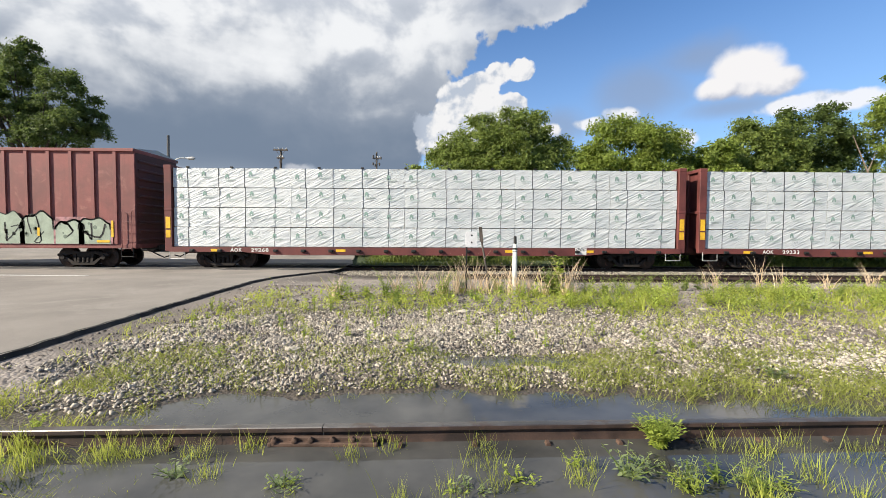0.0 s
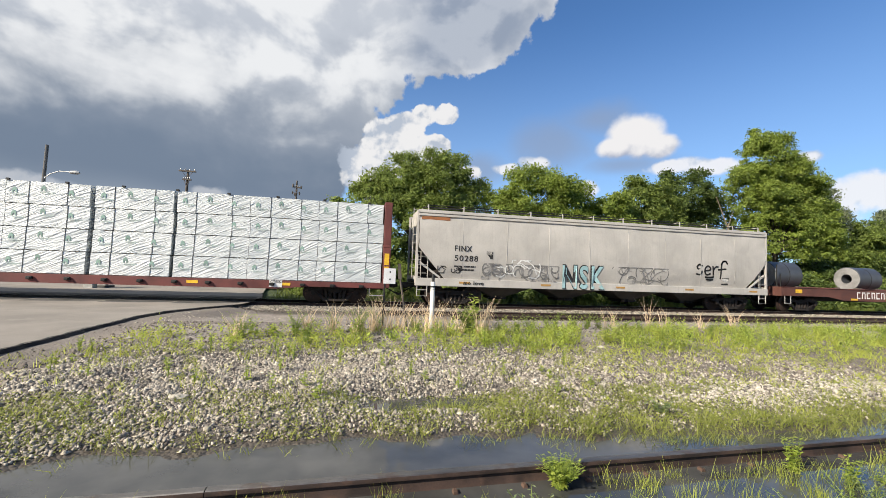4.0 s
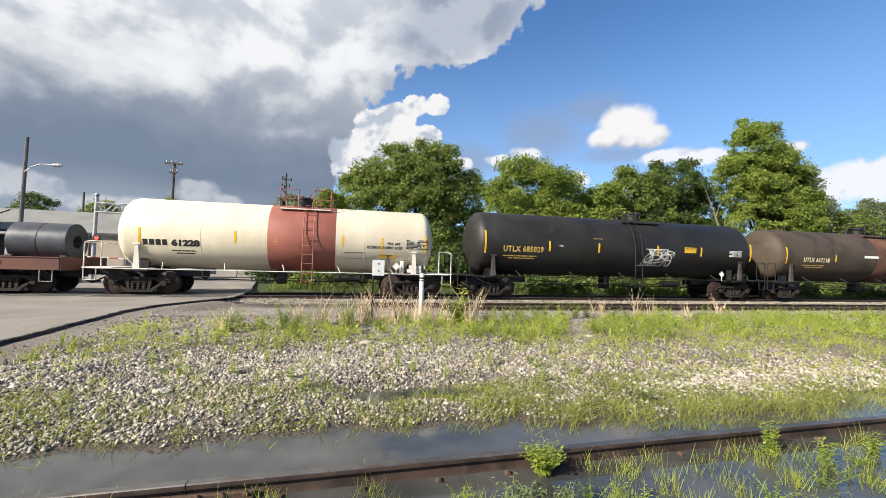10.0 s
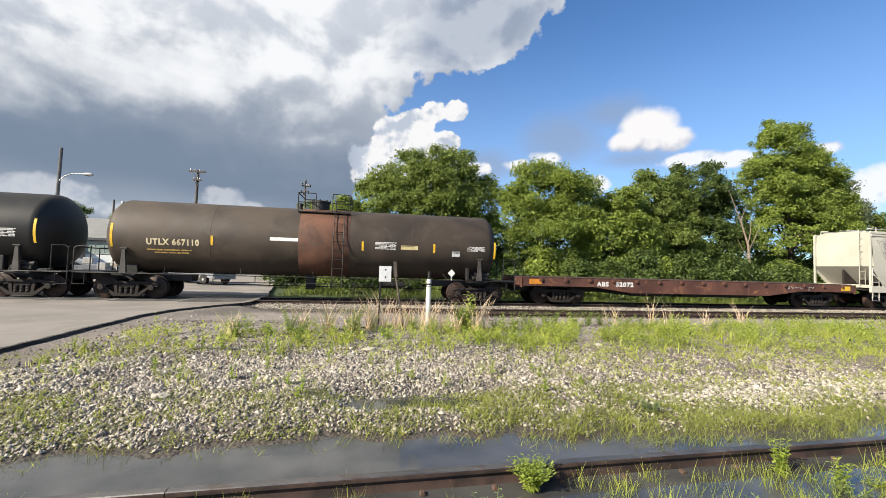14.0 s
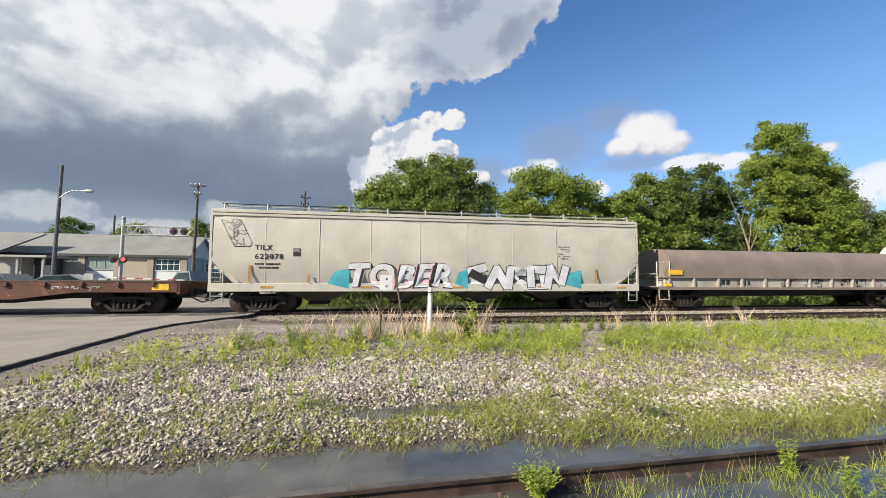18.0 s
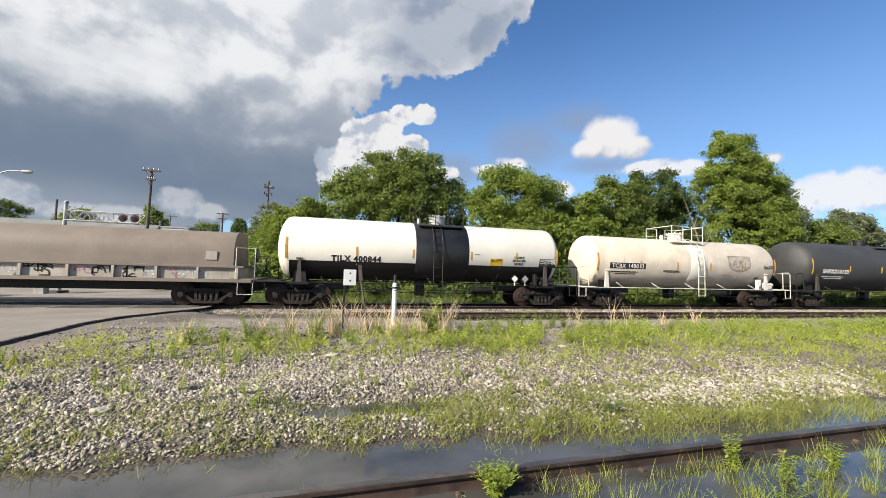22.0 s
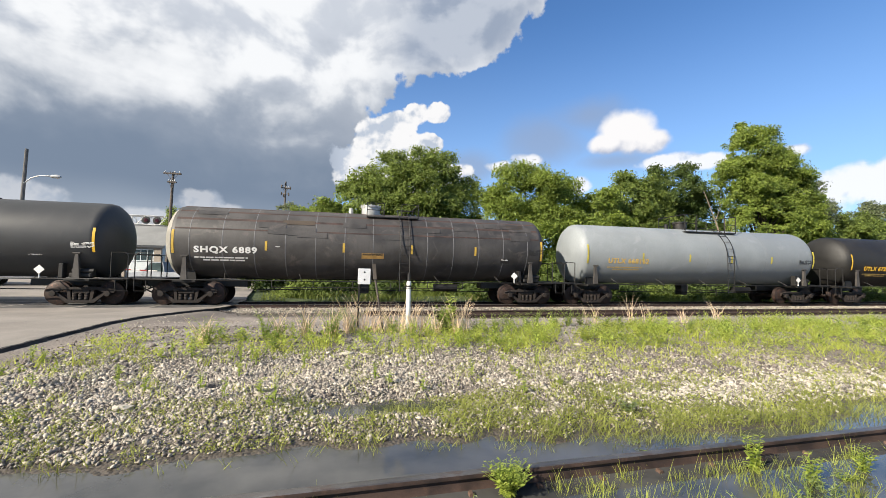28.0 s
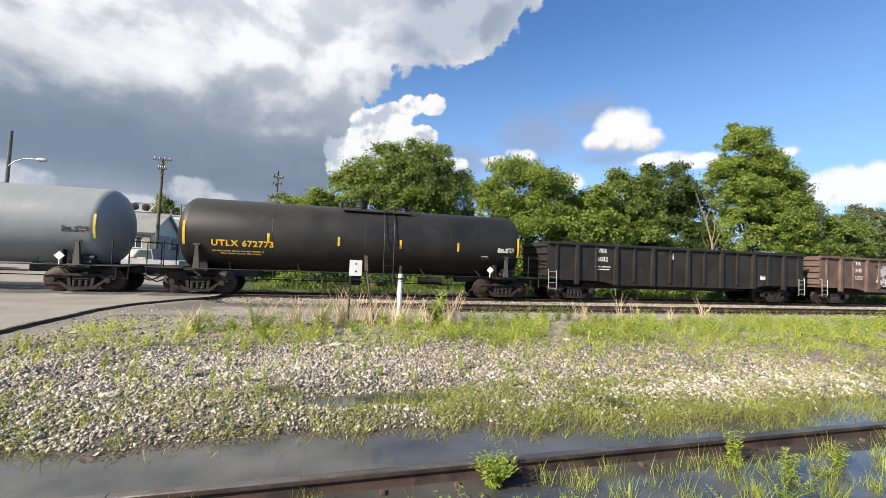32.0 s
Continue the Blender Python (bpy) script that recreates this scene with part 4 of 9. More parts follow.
cq, Lq = tank_car("tank_car", "patched dark tank car with ring seams and a rusty top", 227.79, 244.45, 1.52, 2.60, P_PATCH, dome=-0.1, dome_r=0.42, platform=(-0.3, 2.0), rail_h=0.55, ladder=1.35,
         welds=[-0.86 + 0.143 * i for i in range(13)], seam=material("grey ring seam", (0.13, 0.13, 0.135), 0.6), dome_mat=M_SILVER, heads=((-1, material("pale head sheet", (0.29, 0.275, 0.24), 0.6, 0, 0.1, 1.0, 40, 0.04, (0.30, 0.24, 0.18), 0.4), "paler left head"),), text="SHQX 6889", text_at=(-0.84, 0.0, 0.15, 0.25), strip_mat=material("dull yellow strip", (0.55, 0.36, 0.06), 0.6),
         panels=((0.86, -0.05, 0.8, 0.45, None, M_INK), (-0.06, -0.22, 0.95, 0.24, material("ochre panel", (0.34, 0.20, 0.06), 0.7), M_INK), (0.70, -0.30, 0.42, 0.2, M_INK, M_WHITE), (-0.48, 0.02, 0.22, 0.2, None, M_WHITE)), placards=((0.78, M_WHITE),))
tank_car("tank_car", "plain grey tank car with faded ochre numbers", 245.90, 260.98, 1.52, 2.56, P_GREY, steel=M_BLACK, dome=-0.35, dome_r=0.33, platform=(-0.9, 2.4), rail_h=0.85, ladder=1.3,
         text="UTLX 668162", text_at=(-0.78, -0.02, 0.165, 0.25), ink=M_GOLD, small=M_GOLD, panels=((0.80, -0.12, 0.95, 0.42, None, M_INK),), placards=((0.80, M_WHITE),), strip_mat=material("olive yellow strip", (0.50, 0.42, 0.06), 0.6))
tank_car("tank_car", "black tank car with yellow numbers", 262.95, 278.00, 1.48, 2.50, P_BLACK, dome=-0.2, dome_r=0.28, platform=(-1.0, 2.0), rail_h=0.25, ladder=1.0,
         text="UTLX 672773", text_at=(-0.80, -0.06, 0.165, 0.25), ink=M_YELLOW, small=M_GOLD, panels=((0.80, -0.12, 0.9, 0.42, None, M_WHITE), (0.70, -0.32, 0.4, 0.2, M_INK, M_WHITE)), placards=((0.76, M_WHITE),))
for k, row in enumerate(("CHLORINE", "INHALATION", "HAZARD")):
    part("lettering", wrap(fit_letters(row, (0.52, 0.66, 0.46)[k], 0.10, 0.006), 1.38, 2.52, 0.59 * 6.68 + (0.66 - (0.52, 0.66, 0.46)[k]) / 2, 2.32 - k * 0.15), M_INK, CARS[3][0], smooth=False)
part("lettering", wrap(fit_letters("HYDROCHLORIC ACID", 1.55, 0.11, 0.006), 1.42, 2.50, 0.52 * 6.4, 2.12), M_INK, CARS[0][0], smooth=False)
part("lettering", wrap(fit_letters("FRA APP", 0.55, 0.10, 0.006), 1.42, 2.50, 0.66 * 6.4, 2.30), M_INK, CARS[0][0], smooth=False)
# worn shield-shaped emblem on the grubby white car: a pale field, its outline and a smudged middle
M_EMBLEM = material("faded grey emblem", (0.47, 0.415, 0.35), 0.7, 0, 0.18, 6.0, 40, 0.0, (0.60, 0.54, 0.45), 0.5)
M_EMBLEM_INK = material("faded emblem outline", (0.24, 0.205, 0.17), 0.7, 0, 0.25, 6.0, 40, 0.0, (0.50, 0.44, 0.37), 0.5)
rim = [(-0.78 + 1.56 * k / 16, -0.12 - 0.32 * max(0.0, math.sin(math.pi * k / 16)) ** 0.7) for k in range(17)]
field = Mesh()
for (xa, za), (xb, zb) in zip(rim, rim[1:]):
    for q in range(8):
        a, b = q / 8, (q + 1) / 8
        field.add([(xa, 0, za + (0.44 - za) * a), (xb, 0, zb + (0.44 - zb) * a), (xb, 0, zb + (0.44 - zb) * b), (xa, 0, za + (0.44 - za) * b)], [(0, 1, 2, 3)])
sides = [(0.78, -0.12 + 0.07 * k) for k in range(1, 8)] + [(0.78, 0.44), (-0.78, 0.44)] + [(-0.78, 0.44 - 0.07 * k) for k in range(1, 8)]
edge_line = stripe_points([*rim, *sides, rim[0]], 0.045)
inner = stripe_points([(x * 0.86, z * 0.82) for x, z in [*rim, *sides, rim[0]]], 0.022)
edge_line.add(inner.v, inner.f)
for name, m, mt, lift in (("emblem", field, M_EMBLEM, 0.0), ("emblem_outline", edge_line, M_EMBLEM_INK, 0.003), ("emblem_print", shift(scrawl(0.9, 0.34, 16, 0.03, 31), -0.45, 0, -0.18), M_EMBLEM_INK, 0.002)):
    part(name, wrap(m, 1.36 + lift, 2.40, 0.41 * 6.32 + 0.72, 2.46), mt, CARS[4][0], "faded shield emblem" if name == "emblem" else "", smooth=False)
# upper half of the patched car
m = Mesh()
for i in range(9):
    a = 0.30 + (math.pi - 0.55) * i / 8
    for x in (-Lq + 0.62, -Lq / 3, Lq / 3, Lq - 0.62):
        m.v.append((x, -math.cos(a) * 1.527, 2.60 + math.sin(a) * 1.527))
for i in range(8):
    for j in range(3):
        k = i * 4 + j
        m.f.append((k, k + 1, k + 5, k + 4))
part("rusty_top", m, P_PATCH_UP, cq, "rust washed top of the shell")
rr = random.Random(4)
for i in range(16):     # odd patches of newer jacket sheet
    px, w = rr.uniform(-Lq + 1, Lq - 2.0), rr.uniform(0.9, 1.3)
    part("jacket_patch", wrap(cut(Mesh().box(0, w, -0.004, 0.0, 0, rr.uniform(0.22, 0.38))), 1.529, 2.60, px, 2.60 + rr.uniform(0.2, 1.1)), rr.choice((P_PATCH, P_BROWN, P_PATCH)), cq)
# white tag on the black car
tag = scrawl(1.9, 0.9, 24, 0.035, 12)
part("spray_tag", wrap(strike(tag, 0.25), 1.52, 2.62, 0.7, 1.72), M_WHITE, CARS[1][0], "white spray-painted tag", smooth=False)


# ---- train: boxcar ----
P_BOX = material("faded boxcar brown", (0.235, 0.078, 0.070), 0.65, 0, 0.14, 0.7, 40, 0.08, (0.33, 0.15, 0.12), 0.4, streak=0.22, rust=RUST, rust_at=0.68)
# boxcar brown with the shade of the ends mixed into the colour
P_BOXEND_SHADED = material("boxcar end brown with shade", (0.10, 0.042, 0.038), 0.7, 0, 0.15, 0.8, 40, 0.1, (0.10, 0.05, 0.04), 0.5)
P_ROOF = material("galvanised roof", (0.42, 0.43, 0.43), 0.5, 0.3, 0.12, 1.0, 40, 0.08, rust=RUST, rust_at=0.64)
S_MINT = material("pale green spray paint", (0.34, 0.40, 0.31), 0.6, 0, 0.12, 1.5, 30, 0.0)
S_PINK = material("pink spray paint", (0.60, 0.36, 0.40), 0.6, 0, 0.15, 3.0, 30, 0.0)
S_TEAL = material("teal spray paint", (0.06, 0.36, 0.42), 0.6, 0, 0.1, 2.0, 30, 0.0)
S_ICE = material("pale blue spray paint", (0.34, 0.52, 0.54), 0.6, 0, 0.1, 2.0, 30, 0.0)
S_CHROME = material("silver spray paint", (0.66, 0.66, 0.68), 0.55, 0, 0.08, 2.0, 30, 0.0)
S_DIM = material("buffed grey spray paint", (0.26, 0.25, 0.24), 0.7, 0, 0.2, 2.0, 30, 0.0)


def boxcar():
    car, h = rail_car("boxcar", "faded brown boxcar covered in graffiti along its lower side", "boxcar", -29.2, -13.1, 2.6)
    yb = 1.42
    part("body", Mesh().box(-h, h, -yb, yb, 1.02, 5.12, 0.02), P_BOX, car)
    part("side_sill", Mesh().box(-h, h, -yb - 0.02, yb + 0.02, 0.86, 1.06, 0.02), P_BOX, car)
    part("top_chord", Mesh().box(-h - 0.02, h + 0.02, -yb - 0.09, yb + 0.09, 5.04, 5.18, 0.02), P_BOX, car)
    part("roof", Mesh().profile_x([(-yb - 0.05, 5.18), (yb + 0.05, 5.18), (0.0, 5.38)], -h, h), P_ROOF, car, smooth=False)
    rib = Mesh().prism([(-0.065, 1.06), (0.065, 1.06), (0.065, 5.04), (-0.065, 5.04)], -yb - 0.07, -yb + 0.01).mesh("side_post", P_BOX)
    for i in range(17):
        part("side_post", rib, None, car, "", (h - 0.82 - i * 0.945, 0, 0))
    # thin dark sheets over both ends paint in their shade
    for s in (-1, 1):
        part("end_panel", Mesh().box(s * h - 0.004, s * h + 0.012, -yb + 0.04, yb - 0.04, 1.06, 5.02), P_BOXEND_SHADED, car, "dark boxcar end")
    for i in range(10):      # pressed corrugations of the end, in the same shaded brown
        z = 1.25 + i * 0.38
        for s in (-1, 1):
            part("end_rib", Mesh().tube([(s * (h + 0.01), -1.25, z), (s * (h + 0.01), 1.25, z)], 0.07, 8), P_BOXEND_SHADED, car)
    part("ladder", ladder(h - 0.32, -yb - 0.10, 0.75, 2.5, 0.42, 5), P_BOX, car)
    part("sill_step", Mesh().tube([(h - 0.6, -yb - 0.05, 0.9), (h - 0.6, -yb - 0.05, 0.5), (h - 0.1, -yb - 0.05, 0.5), (h - 0.1, -yb - 0.05, 0.9)], 0.02), M_BLACK, car)
    # painted panel: fat letters that cannot be read, between the posts
    rnd = random.Random(3)
    haze, fill, dots, ink = Mesh(), Mesh(), Mesh(), Mesh()
    n = 14
    for i in range(11):
        a, w = h - 1.0 - i * 1.22 + rnd.uniform(-0.08, 0.08), rnd.uniform(1.2, 1.5)
        tall, skew, power = rnd.uniform(0.30, 0.72), rnd.uniform(-0.28, 0.28), rnd.uniform(0.35, 0.8)
        haze.box(a - w, a + 0.1, -yb - 0.0725, -yb - 0.072, 1.05, 2.05 + 0.4 * rnd.random())
        arc = [(a - w / 2 - w / 2 * math.cos(math.pi * k / n), 1.70 + tall * max(0.0, math.sin(math.pi * k / n)) ** power * (1 + skew * math.cos(math.pi * k / n) + 0.12 * math.sin(5 * k))) for k in range(n + 1)]
        for k in range(n):
            fill.add([(arc[k][0], -yb - 0.076, 1.06), (arc[k + 1][0], -yb - 0.076, 1.06), (arc[k + 1][0], -yb - 0.076, arc[k + 1][1]), (arc[k][0], -yb - 0.076, arc[k][1])], [(0, 1, 2, 3)])
        loop = [(a - w * rnd.uniform(0.15, 0.85), rnd.uniform(1.12, 1.70 + tall * 0.8)) for q in range(6)]
        for pts in (arc, loop[:4], loop[2:]):
            k = stripe_points(smooth_line(pts, 3), rnd.uniform(0.04, 0.09), -yb - 0.082)
            ink.add(k.v, k.f)
        for q in range(5):
            x, z, r = a - rnd.uniform(0.15, w - 0.15), rnd.uniform(1.2, 2.0), rnd.uniform(0.03, 0.10)
            dots.add([(x + r * math.cos(t * 0.6283), -yb - 0.079, z + r * math.sin(t * 0.6283)) for t in range(10)], [tuple(range(10))])
    part("spray_paint", haze, material("thin pink overspray", (0.40, 0.20, 0.205), 0.7, 0, 0.3, 3.0, 30, 0.0), car, "pink overspray", smooth=False)
    part("spray_paint", fill, S_MINT, car, "pale green graffiti fill", smooth=False)
    part("spray_paint", dots, material("grey green spray paint", (0.16, 0.20, 0.155), 0.6), car, "dark graffiti spots", smooth=False)
    part("spray_paint", ink, M_INK, car, "black graffiti outlines", smooth=False)
    for x, w, z, q in ((h - 0.95, 0.10, 1.35, 0.72), (h - 1.35, 0.55, 1.12, 0.10), (h - 4.1, 0.10, 1.4, 0.35)):
        part("reflective_strip", Mesh().box(x - w / 2, x + w / 2, -yb - 0.09, -yb - 0.084, z, z + q), M_YELLOW, car)
    return car


boxcar()

# ---- train: lumber cars ----
P_LUM = material("lumber car oxide red", (0.135, 0.038, 0.034), 0.65, 0, 0.15, 0.9, 40, 0.08, (0.11, 0.045, 0.038), 0.4, rust=RUST, rust_at=0.66)
P_LUMD = material("lumber car sill", (0.085, 0.034, 0.030), 0.7, 0, 0.18, 0.9, 40, 0.08, (0.05, 0.03, 0.028), 0.4)
P_GREENPRINT = material("green printed mark", (0.25, 0.37, 0.32), 0.7, 0, 0.1, 4, 40, 0.0)
P_GREYPRINT = material("grey green print", (0.42, 0.50, 0.47), 0.7, 0, 0.1, 4, 40, 0.0)
M_STRAP = material("dark strap", (0.06, 0.06, 0.06), 0.6)


def wrap_material():
    """White woven wrap: taut sheet with slanting creases."""
    m = bpy.data.materials.new("white lumber wrap")
    m.use_nodes = True
    g = Nodes(m.node_tree)
    vec = g.n("ShaderNodeTexCoord").outputs["Object"]
    off = g.n("ShaderNodeObjectInfo").outputs["Random"]
    sh = g.n("ShaderNodeVectorMath")
    sh.operation = "ADD"
    g.put(sh.inputs[0], vec)
    cmb = g.n("ShaderNodeCombineXYZ")
    g.put(cmb.inputs[0], g.math("MULTIPLY", off, 37.0)), g.put(cmb.inputs[2], g.math("MULTIPLY", off, 11.0))
    g.put(sh.inputs[1], cmb.outputs[0])
    rot = g.n("ShaderNodeMapping")
    g.put(rot.inputs[0], sh.outputs[0])
    rot.inputs["Rotation"].default_value = (0, radians(24), 0)
    crease = g.noise(g.mapping(rot.outputs[0], (0.5, 1.0, 4.0)), 1.7, 4.0, 0.5, 0.7)
    broad = g.noise(sh.outputs[0], 1.1, 4.0, 0.5, 0.6)
    wr = g.math("ADD", g.math("MULTIPLY", g.math("ABSOLUTE", g.math("SUBTRACT", crease, 0.5)), 2.2), g.math("MULTIPLY", broad, 0.6))
    col = g.mix(g.step(broad, 0.3, 0.7), (0.42, 0.45, 0.462), (0.53, 0.553, 0.553))
    p = g.n("ShaderNodeBsdfPrincipled")
    g.put(p.inputs["Base Color"], col)
    p.inputs["Roughness"].default_value, p.inputs["Specular IOR Level"].default_value = 0.42, 0.45
    b = g.n("ShaderNodeBump")
    b.inputs["Strength"].default_value, b.inputs["Distance"].default_value = 0.9, 0.055
    g.put(b.inputs["Height"], wr)
    g.put(p.inputs["Normal"], b.outputs[0])
    g.put(g.n("ShaderNodeOutputMaterial").inputs[0], p.outputs[0])
    return m


M_WRAP = wrap_material()
M_LUMBER = material("sawn pine ends", (0.50, 0.34, 0.18), 0.8, 0, 0.15, 6.0, 40, 0.2)


def bundle(length, height, depth, seed, side):
    """One wrapped pack of lumber, its middle at the origin's base; prints on the side facing -y when side is -1."""
    rnd = random.Random(seed)
    ob = thing("lumber_bundle", "white-wrapped bundle of lumber with green printed marks, strapped on a flatcar", "lumber bundle", group="wrapped lumber bundles")
    # a slightly uneven wrapped block
    m, nx, nz = Mesh(), max(8, int(length / 0.075)), 10
    h2, d2 = length / 2 - 0.008, depth / 2
    gx, gz = np.meshgrid(np.linspace(-h2, h2, nx + 1), np.linspace(0, height, nz + 1))
    pull = 0.004 * np.sin(gx * 2.3 + seed) * np.sin(gz * 5.0 + seed * 1.7)
    lean = rnd.choice((-1, 1, 1))
    for c in range(int(length * rnd.choice((0.8, 1.5, 2.5, 4.0)))):        # slanting folds drawn from the corners and straps
        cx, cz, ang = rnd.uniform(-h2, h2), rnd.uniform(0.0, height), lean * radians(rnd.uniform(12, 50)) + (1.2 if rnd.random() < 0.15 else 0.0)
        ca, sa = math.cos(ang), math.sin(ang)
        along, across = (gx - cx) * ca + (gz - cz) * sa, -(gx - cx) * sa + (gz - cz) * ca
        fold = np.exp(-np.abs(across) / rnd.uniform(0.022, 0.05)) * np.exp(-(along / rnd.uniform(0.2, 0.7)) ** 2)
        pull = pull + fold * rnd.choice((-1, 1, 1)) * rnd.uniform(0.006, 0.016)
    pull = np.clip(pull, -0.03, 0.009)
    for face in (-1, 1):
        for j in range(nz + 1):
            for i in range(nx + 1):
                u, v = i / nx, j / nz
                edge = min(u, 1 - u, v, 1 - v)
                bulge = 0.0 if edge < 1e-6 else float(pull[j, i])
                m.v.append((-h2 + 2 * h2 * u, face * (d2 + bulge), 0.018 + (height - 0.028) * v))
    off = (nx + 1) * (nz + 1)
    for j in range(nz):
        for i in range(nx):
            k = j * (nx + 1) + i
            m.f.append((k, k + 1, k + nx + 2, k + nx + 1))
            m.f.append((off + k, off + k + nx + 1, off + k + nx + 2, off + k + 1))
    for i in range(nx):     # top and bottom
        k = nz * (nx + 1) + i
        m.f.append((k, k + 1, off + k + 1, off + k))
        m.f.append((i, off + i, off + i + 1, i + 1))
    for j in range(nz):     # ends
        k = j * (nx + 1)
        m.f.append((k, k + nx + 1, off + k + nx + 1, off + k))
        m.f.append((k + nx, off + k + nx, off + k + 2 * nx + 1, k + 2 * nx + 1))
    part("wrap", m, M_WRAP, ob)
    part("bearer", Mesh().box(-h2 + 0.3, -h2 + 0.4, -d2 + 0.05, d2 - 0.05, 0.0, 0.03).box(h2 - 0.4, h2 - 0.3, -d2 + 0.05, d2 - 0.05, 0.0, 0.03).box(-0.05, 0.05, -d2 + 0.05, d2 - 0.05, 0.0, 0.03), M_LUMBER, ob)
    n = max(2, round(length / 1.25))
    for i in range(n):      # straps
        x = -h2 + length * (i + 0.5 + rnd.uniform(-0.08, 0.08)) / n
        part("strap", Mesh().box(x - 0.010, x + 0.010, -d2 - 0.012, d2 + 0.012, 0.008, height - 0.004), M_STRAP, ob)
    if side < 0:
        mark, text = Mesh(), Mesh()
        n = max(2, round(length / 0.95))
        for i in range(n):
            x, z = -h2 + length * (i + 0.3) / n, height * 0.52 + (0.06 if i % 2 else -0.05)
            y = -d2 - 0.0125
            mark.add([(x + a * 0.68, y, z + b * 0.78) for a, b in ((-0.13, 0), (-0.05, 0), (-0.04, 0.10), (0.04, 0.10), (0.05, 0), (0.13, 0), (0.10, 0.20), (0, 0.28), (-0.10, 0.20))],
                     [(0, 1, 2, 8), (2, 3, 6, 7, 8), (3, 4, 5, 6)])
            text.box(x - 0.05, x + 0.38, y, y + 0.002, z - 0.07, z - 0.035)
            text.box(x + 0.0, x + 0.30, y, y + 0.002, z - 0.12, z - 0.105)
        part("printed_mark", mark, P_GREENPRINT, ob, "green tree-shaped print", smooth=False)
        part("printed_line", text, P_GREYPRINT, ob, "pale unreadable print", smooth=False)
    return ob


def lumber_car(x0, x1, number, cols, gaps=()):
    car, h = rail_car("lumber_flatcar", "red centerbeam flatcar loaded with wrapped lumber", "flatcar", x0, x1, 2.3)
    deck = 0.95
    part("deck", Mesh().box(-h + 0.3, h - 0.3, -1.42, 1.42, deck - 0.10, deck, 0.01), P_LUMD, car)
    for s in (-1, 1):
        part("side_sill", Mesh().prism([(-h + 0.2, deck - 0.22), (-h + 3.4, deck - 0.22), (-h + 4.6, deck - 0.34), (h - 4.6, deck - 0.34), (h - 3.4, deck - 0.22), (h - 0.2, deck - 0.22), (h - 0.2, deck - 0.01), (-h + 0.2, deck - 0.01)], s * 1.45 - 0.03, s * 1.45 + 0.03), P_LUM, car)
        b = Mesh()      # end bulkhead with posts and top
        x = s * (h - 0.16)
        b.box(x - 0.05, x + 0.05, -1.35, 1.35, deck, 4.42)
        for y in (-1.36, -0.5, 0.5, 1.36):
            b.box(x - 0.16, x + 0.16, y - 0.09, y + 0.09, deck - 0.2, 4.46, 0.015)
        b.box(x - 0.17, x + 0.17, -1.46, 1.46, 4.34, 4.50, 0.02).box(x - 0.17, x + 0.17, -1.46, 1.46, 2.5, 2.62, 0.02)
        part("bulkhead", b, P_LUM, car, "red end bulkhead")
        part("reflective_strip", Mesh().box(x - 0.10, x + 0.10, -1.462, -1.455, 1.75, 2.25), M_YELLOW, car)
        part("reflective_strip", Mesh().box(x - 0.10, x + 0.10, -1.462, -1.455, 1.35, 1.68), M_YELLOW, car)
        part("corner_step", Mesh().tube([(s * (h - 0.85), -1.44, 0.8), (s * (h - 0.85), -1.44, 0.42), (s * (h - 0.2), -1.44, 0.42), (s * (h - 0.2), -1.44, 0.8)], 0.02), M_SILVER, car)
    beam = Mesh().box(-h + 0.2, h - 0.2, -0.09, 0.09, 4.30, 4.44, 0.01)
    for i in range(15):
        x = -h + 0.8 + i * (2 * h - 1.6) / 14
        beam.box(x - 0.06, x + 0.06, -0.07, 0.07, deck, 4.32)
    part("center_beam", beam, P_LUM, car)
    part("center_sill", Mesh().box(-h + 0.1, h - 0.1, -0.33, 0.33, 0.62, deck - 0.08, 0.02), P_LUMD, car)
    for i in range(18):     # load strap winches, none behind the number along the sill
        x = -h + 1.2 + i * (2 * h - 2.4) / 17
        if -h + 3.5 < x < -h + 4.7:
            continue
        part("winch", Mesh().box(x - 0.10, x + 0.10, -1.56, -1.47, deck - 0.22, deck - 0.10, 0.02).lathe([(-1.60, 0.035), (-1.44, 0.035)], 8, at=(x + 0.03, 0, deck - 0.15)), M_BLACK, car)
    say(number, -h + 3.75, deck - 0.2, 0.15, M_WHITE, car, -1.485, 0.75, 0.004)
    say("AOK", -h + 2.85, deck - 0.2, 0.15, M_WHITE, car, -1.485, 0.5, 0.004)
    for x in (-h + 2.0, -h * 0.35, h * 0.3, h - 4.5):
        part("reflective_strip", Mesh().box(x, x + 0.42, -1.487, -1.48, deck - 0.2, deck - 0.09), M_YELLOW, car)
    data_panel(0.5, 0.30, M_WHITE, M_INK, car, h - 4.9, deck - 0.28, -1.492, 8)
    total, x, seed = sum(cols), -h + 0.36, int(number)
    span = 2 * h - 0.72 - sum(g for _, g in gaps)
    mid = (x0 + x1) / 2
    for ci, c in enumerate(cols):
        w = span * c / total
        x += sum(g for k, g in gaps if k == ci)
        for side in (-1, 1):
            first = bundle(w, 0.86, 1.22, seed + ci * 2 + side, side)
            for layer in range(4):
                local = pose(x + w / 2 + (0.02 * ((layer * 7 + ci * 3) % 3 - 1)), side * 0.74, deck + 0.86 * layer)
                ob = first if layer == 0 else copy_thing(first, Matrix())
                LOADS.append((ob, mid, local))
        x += w
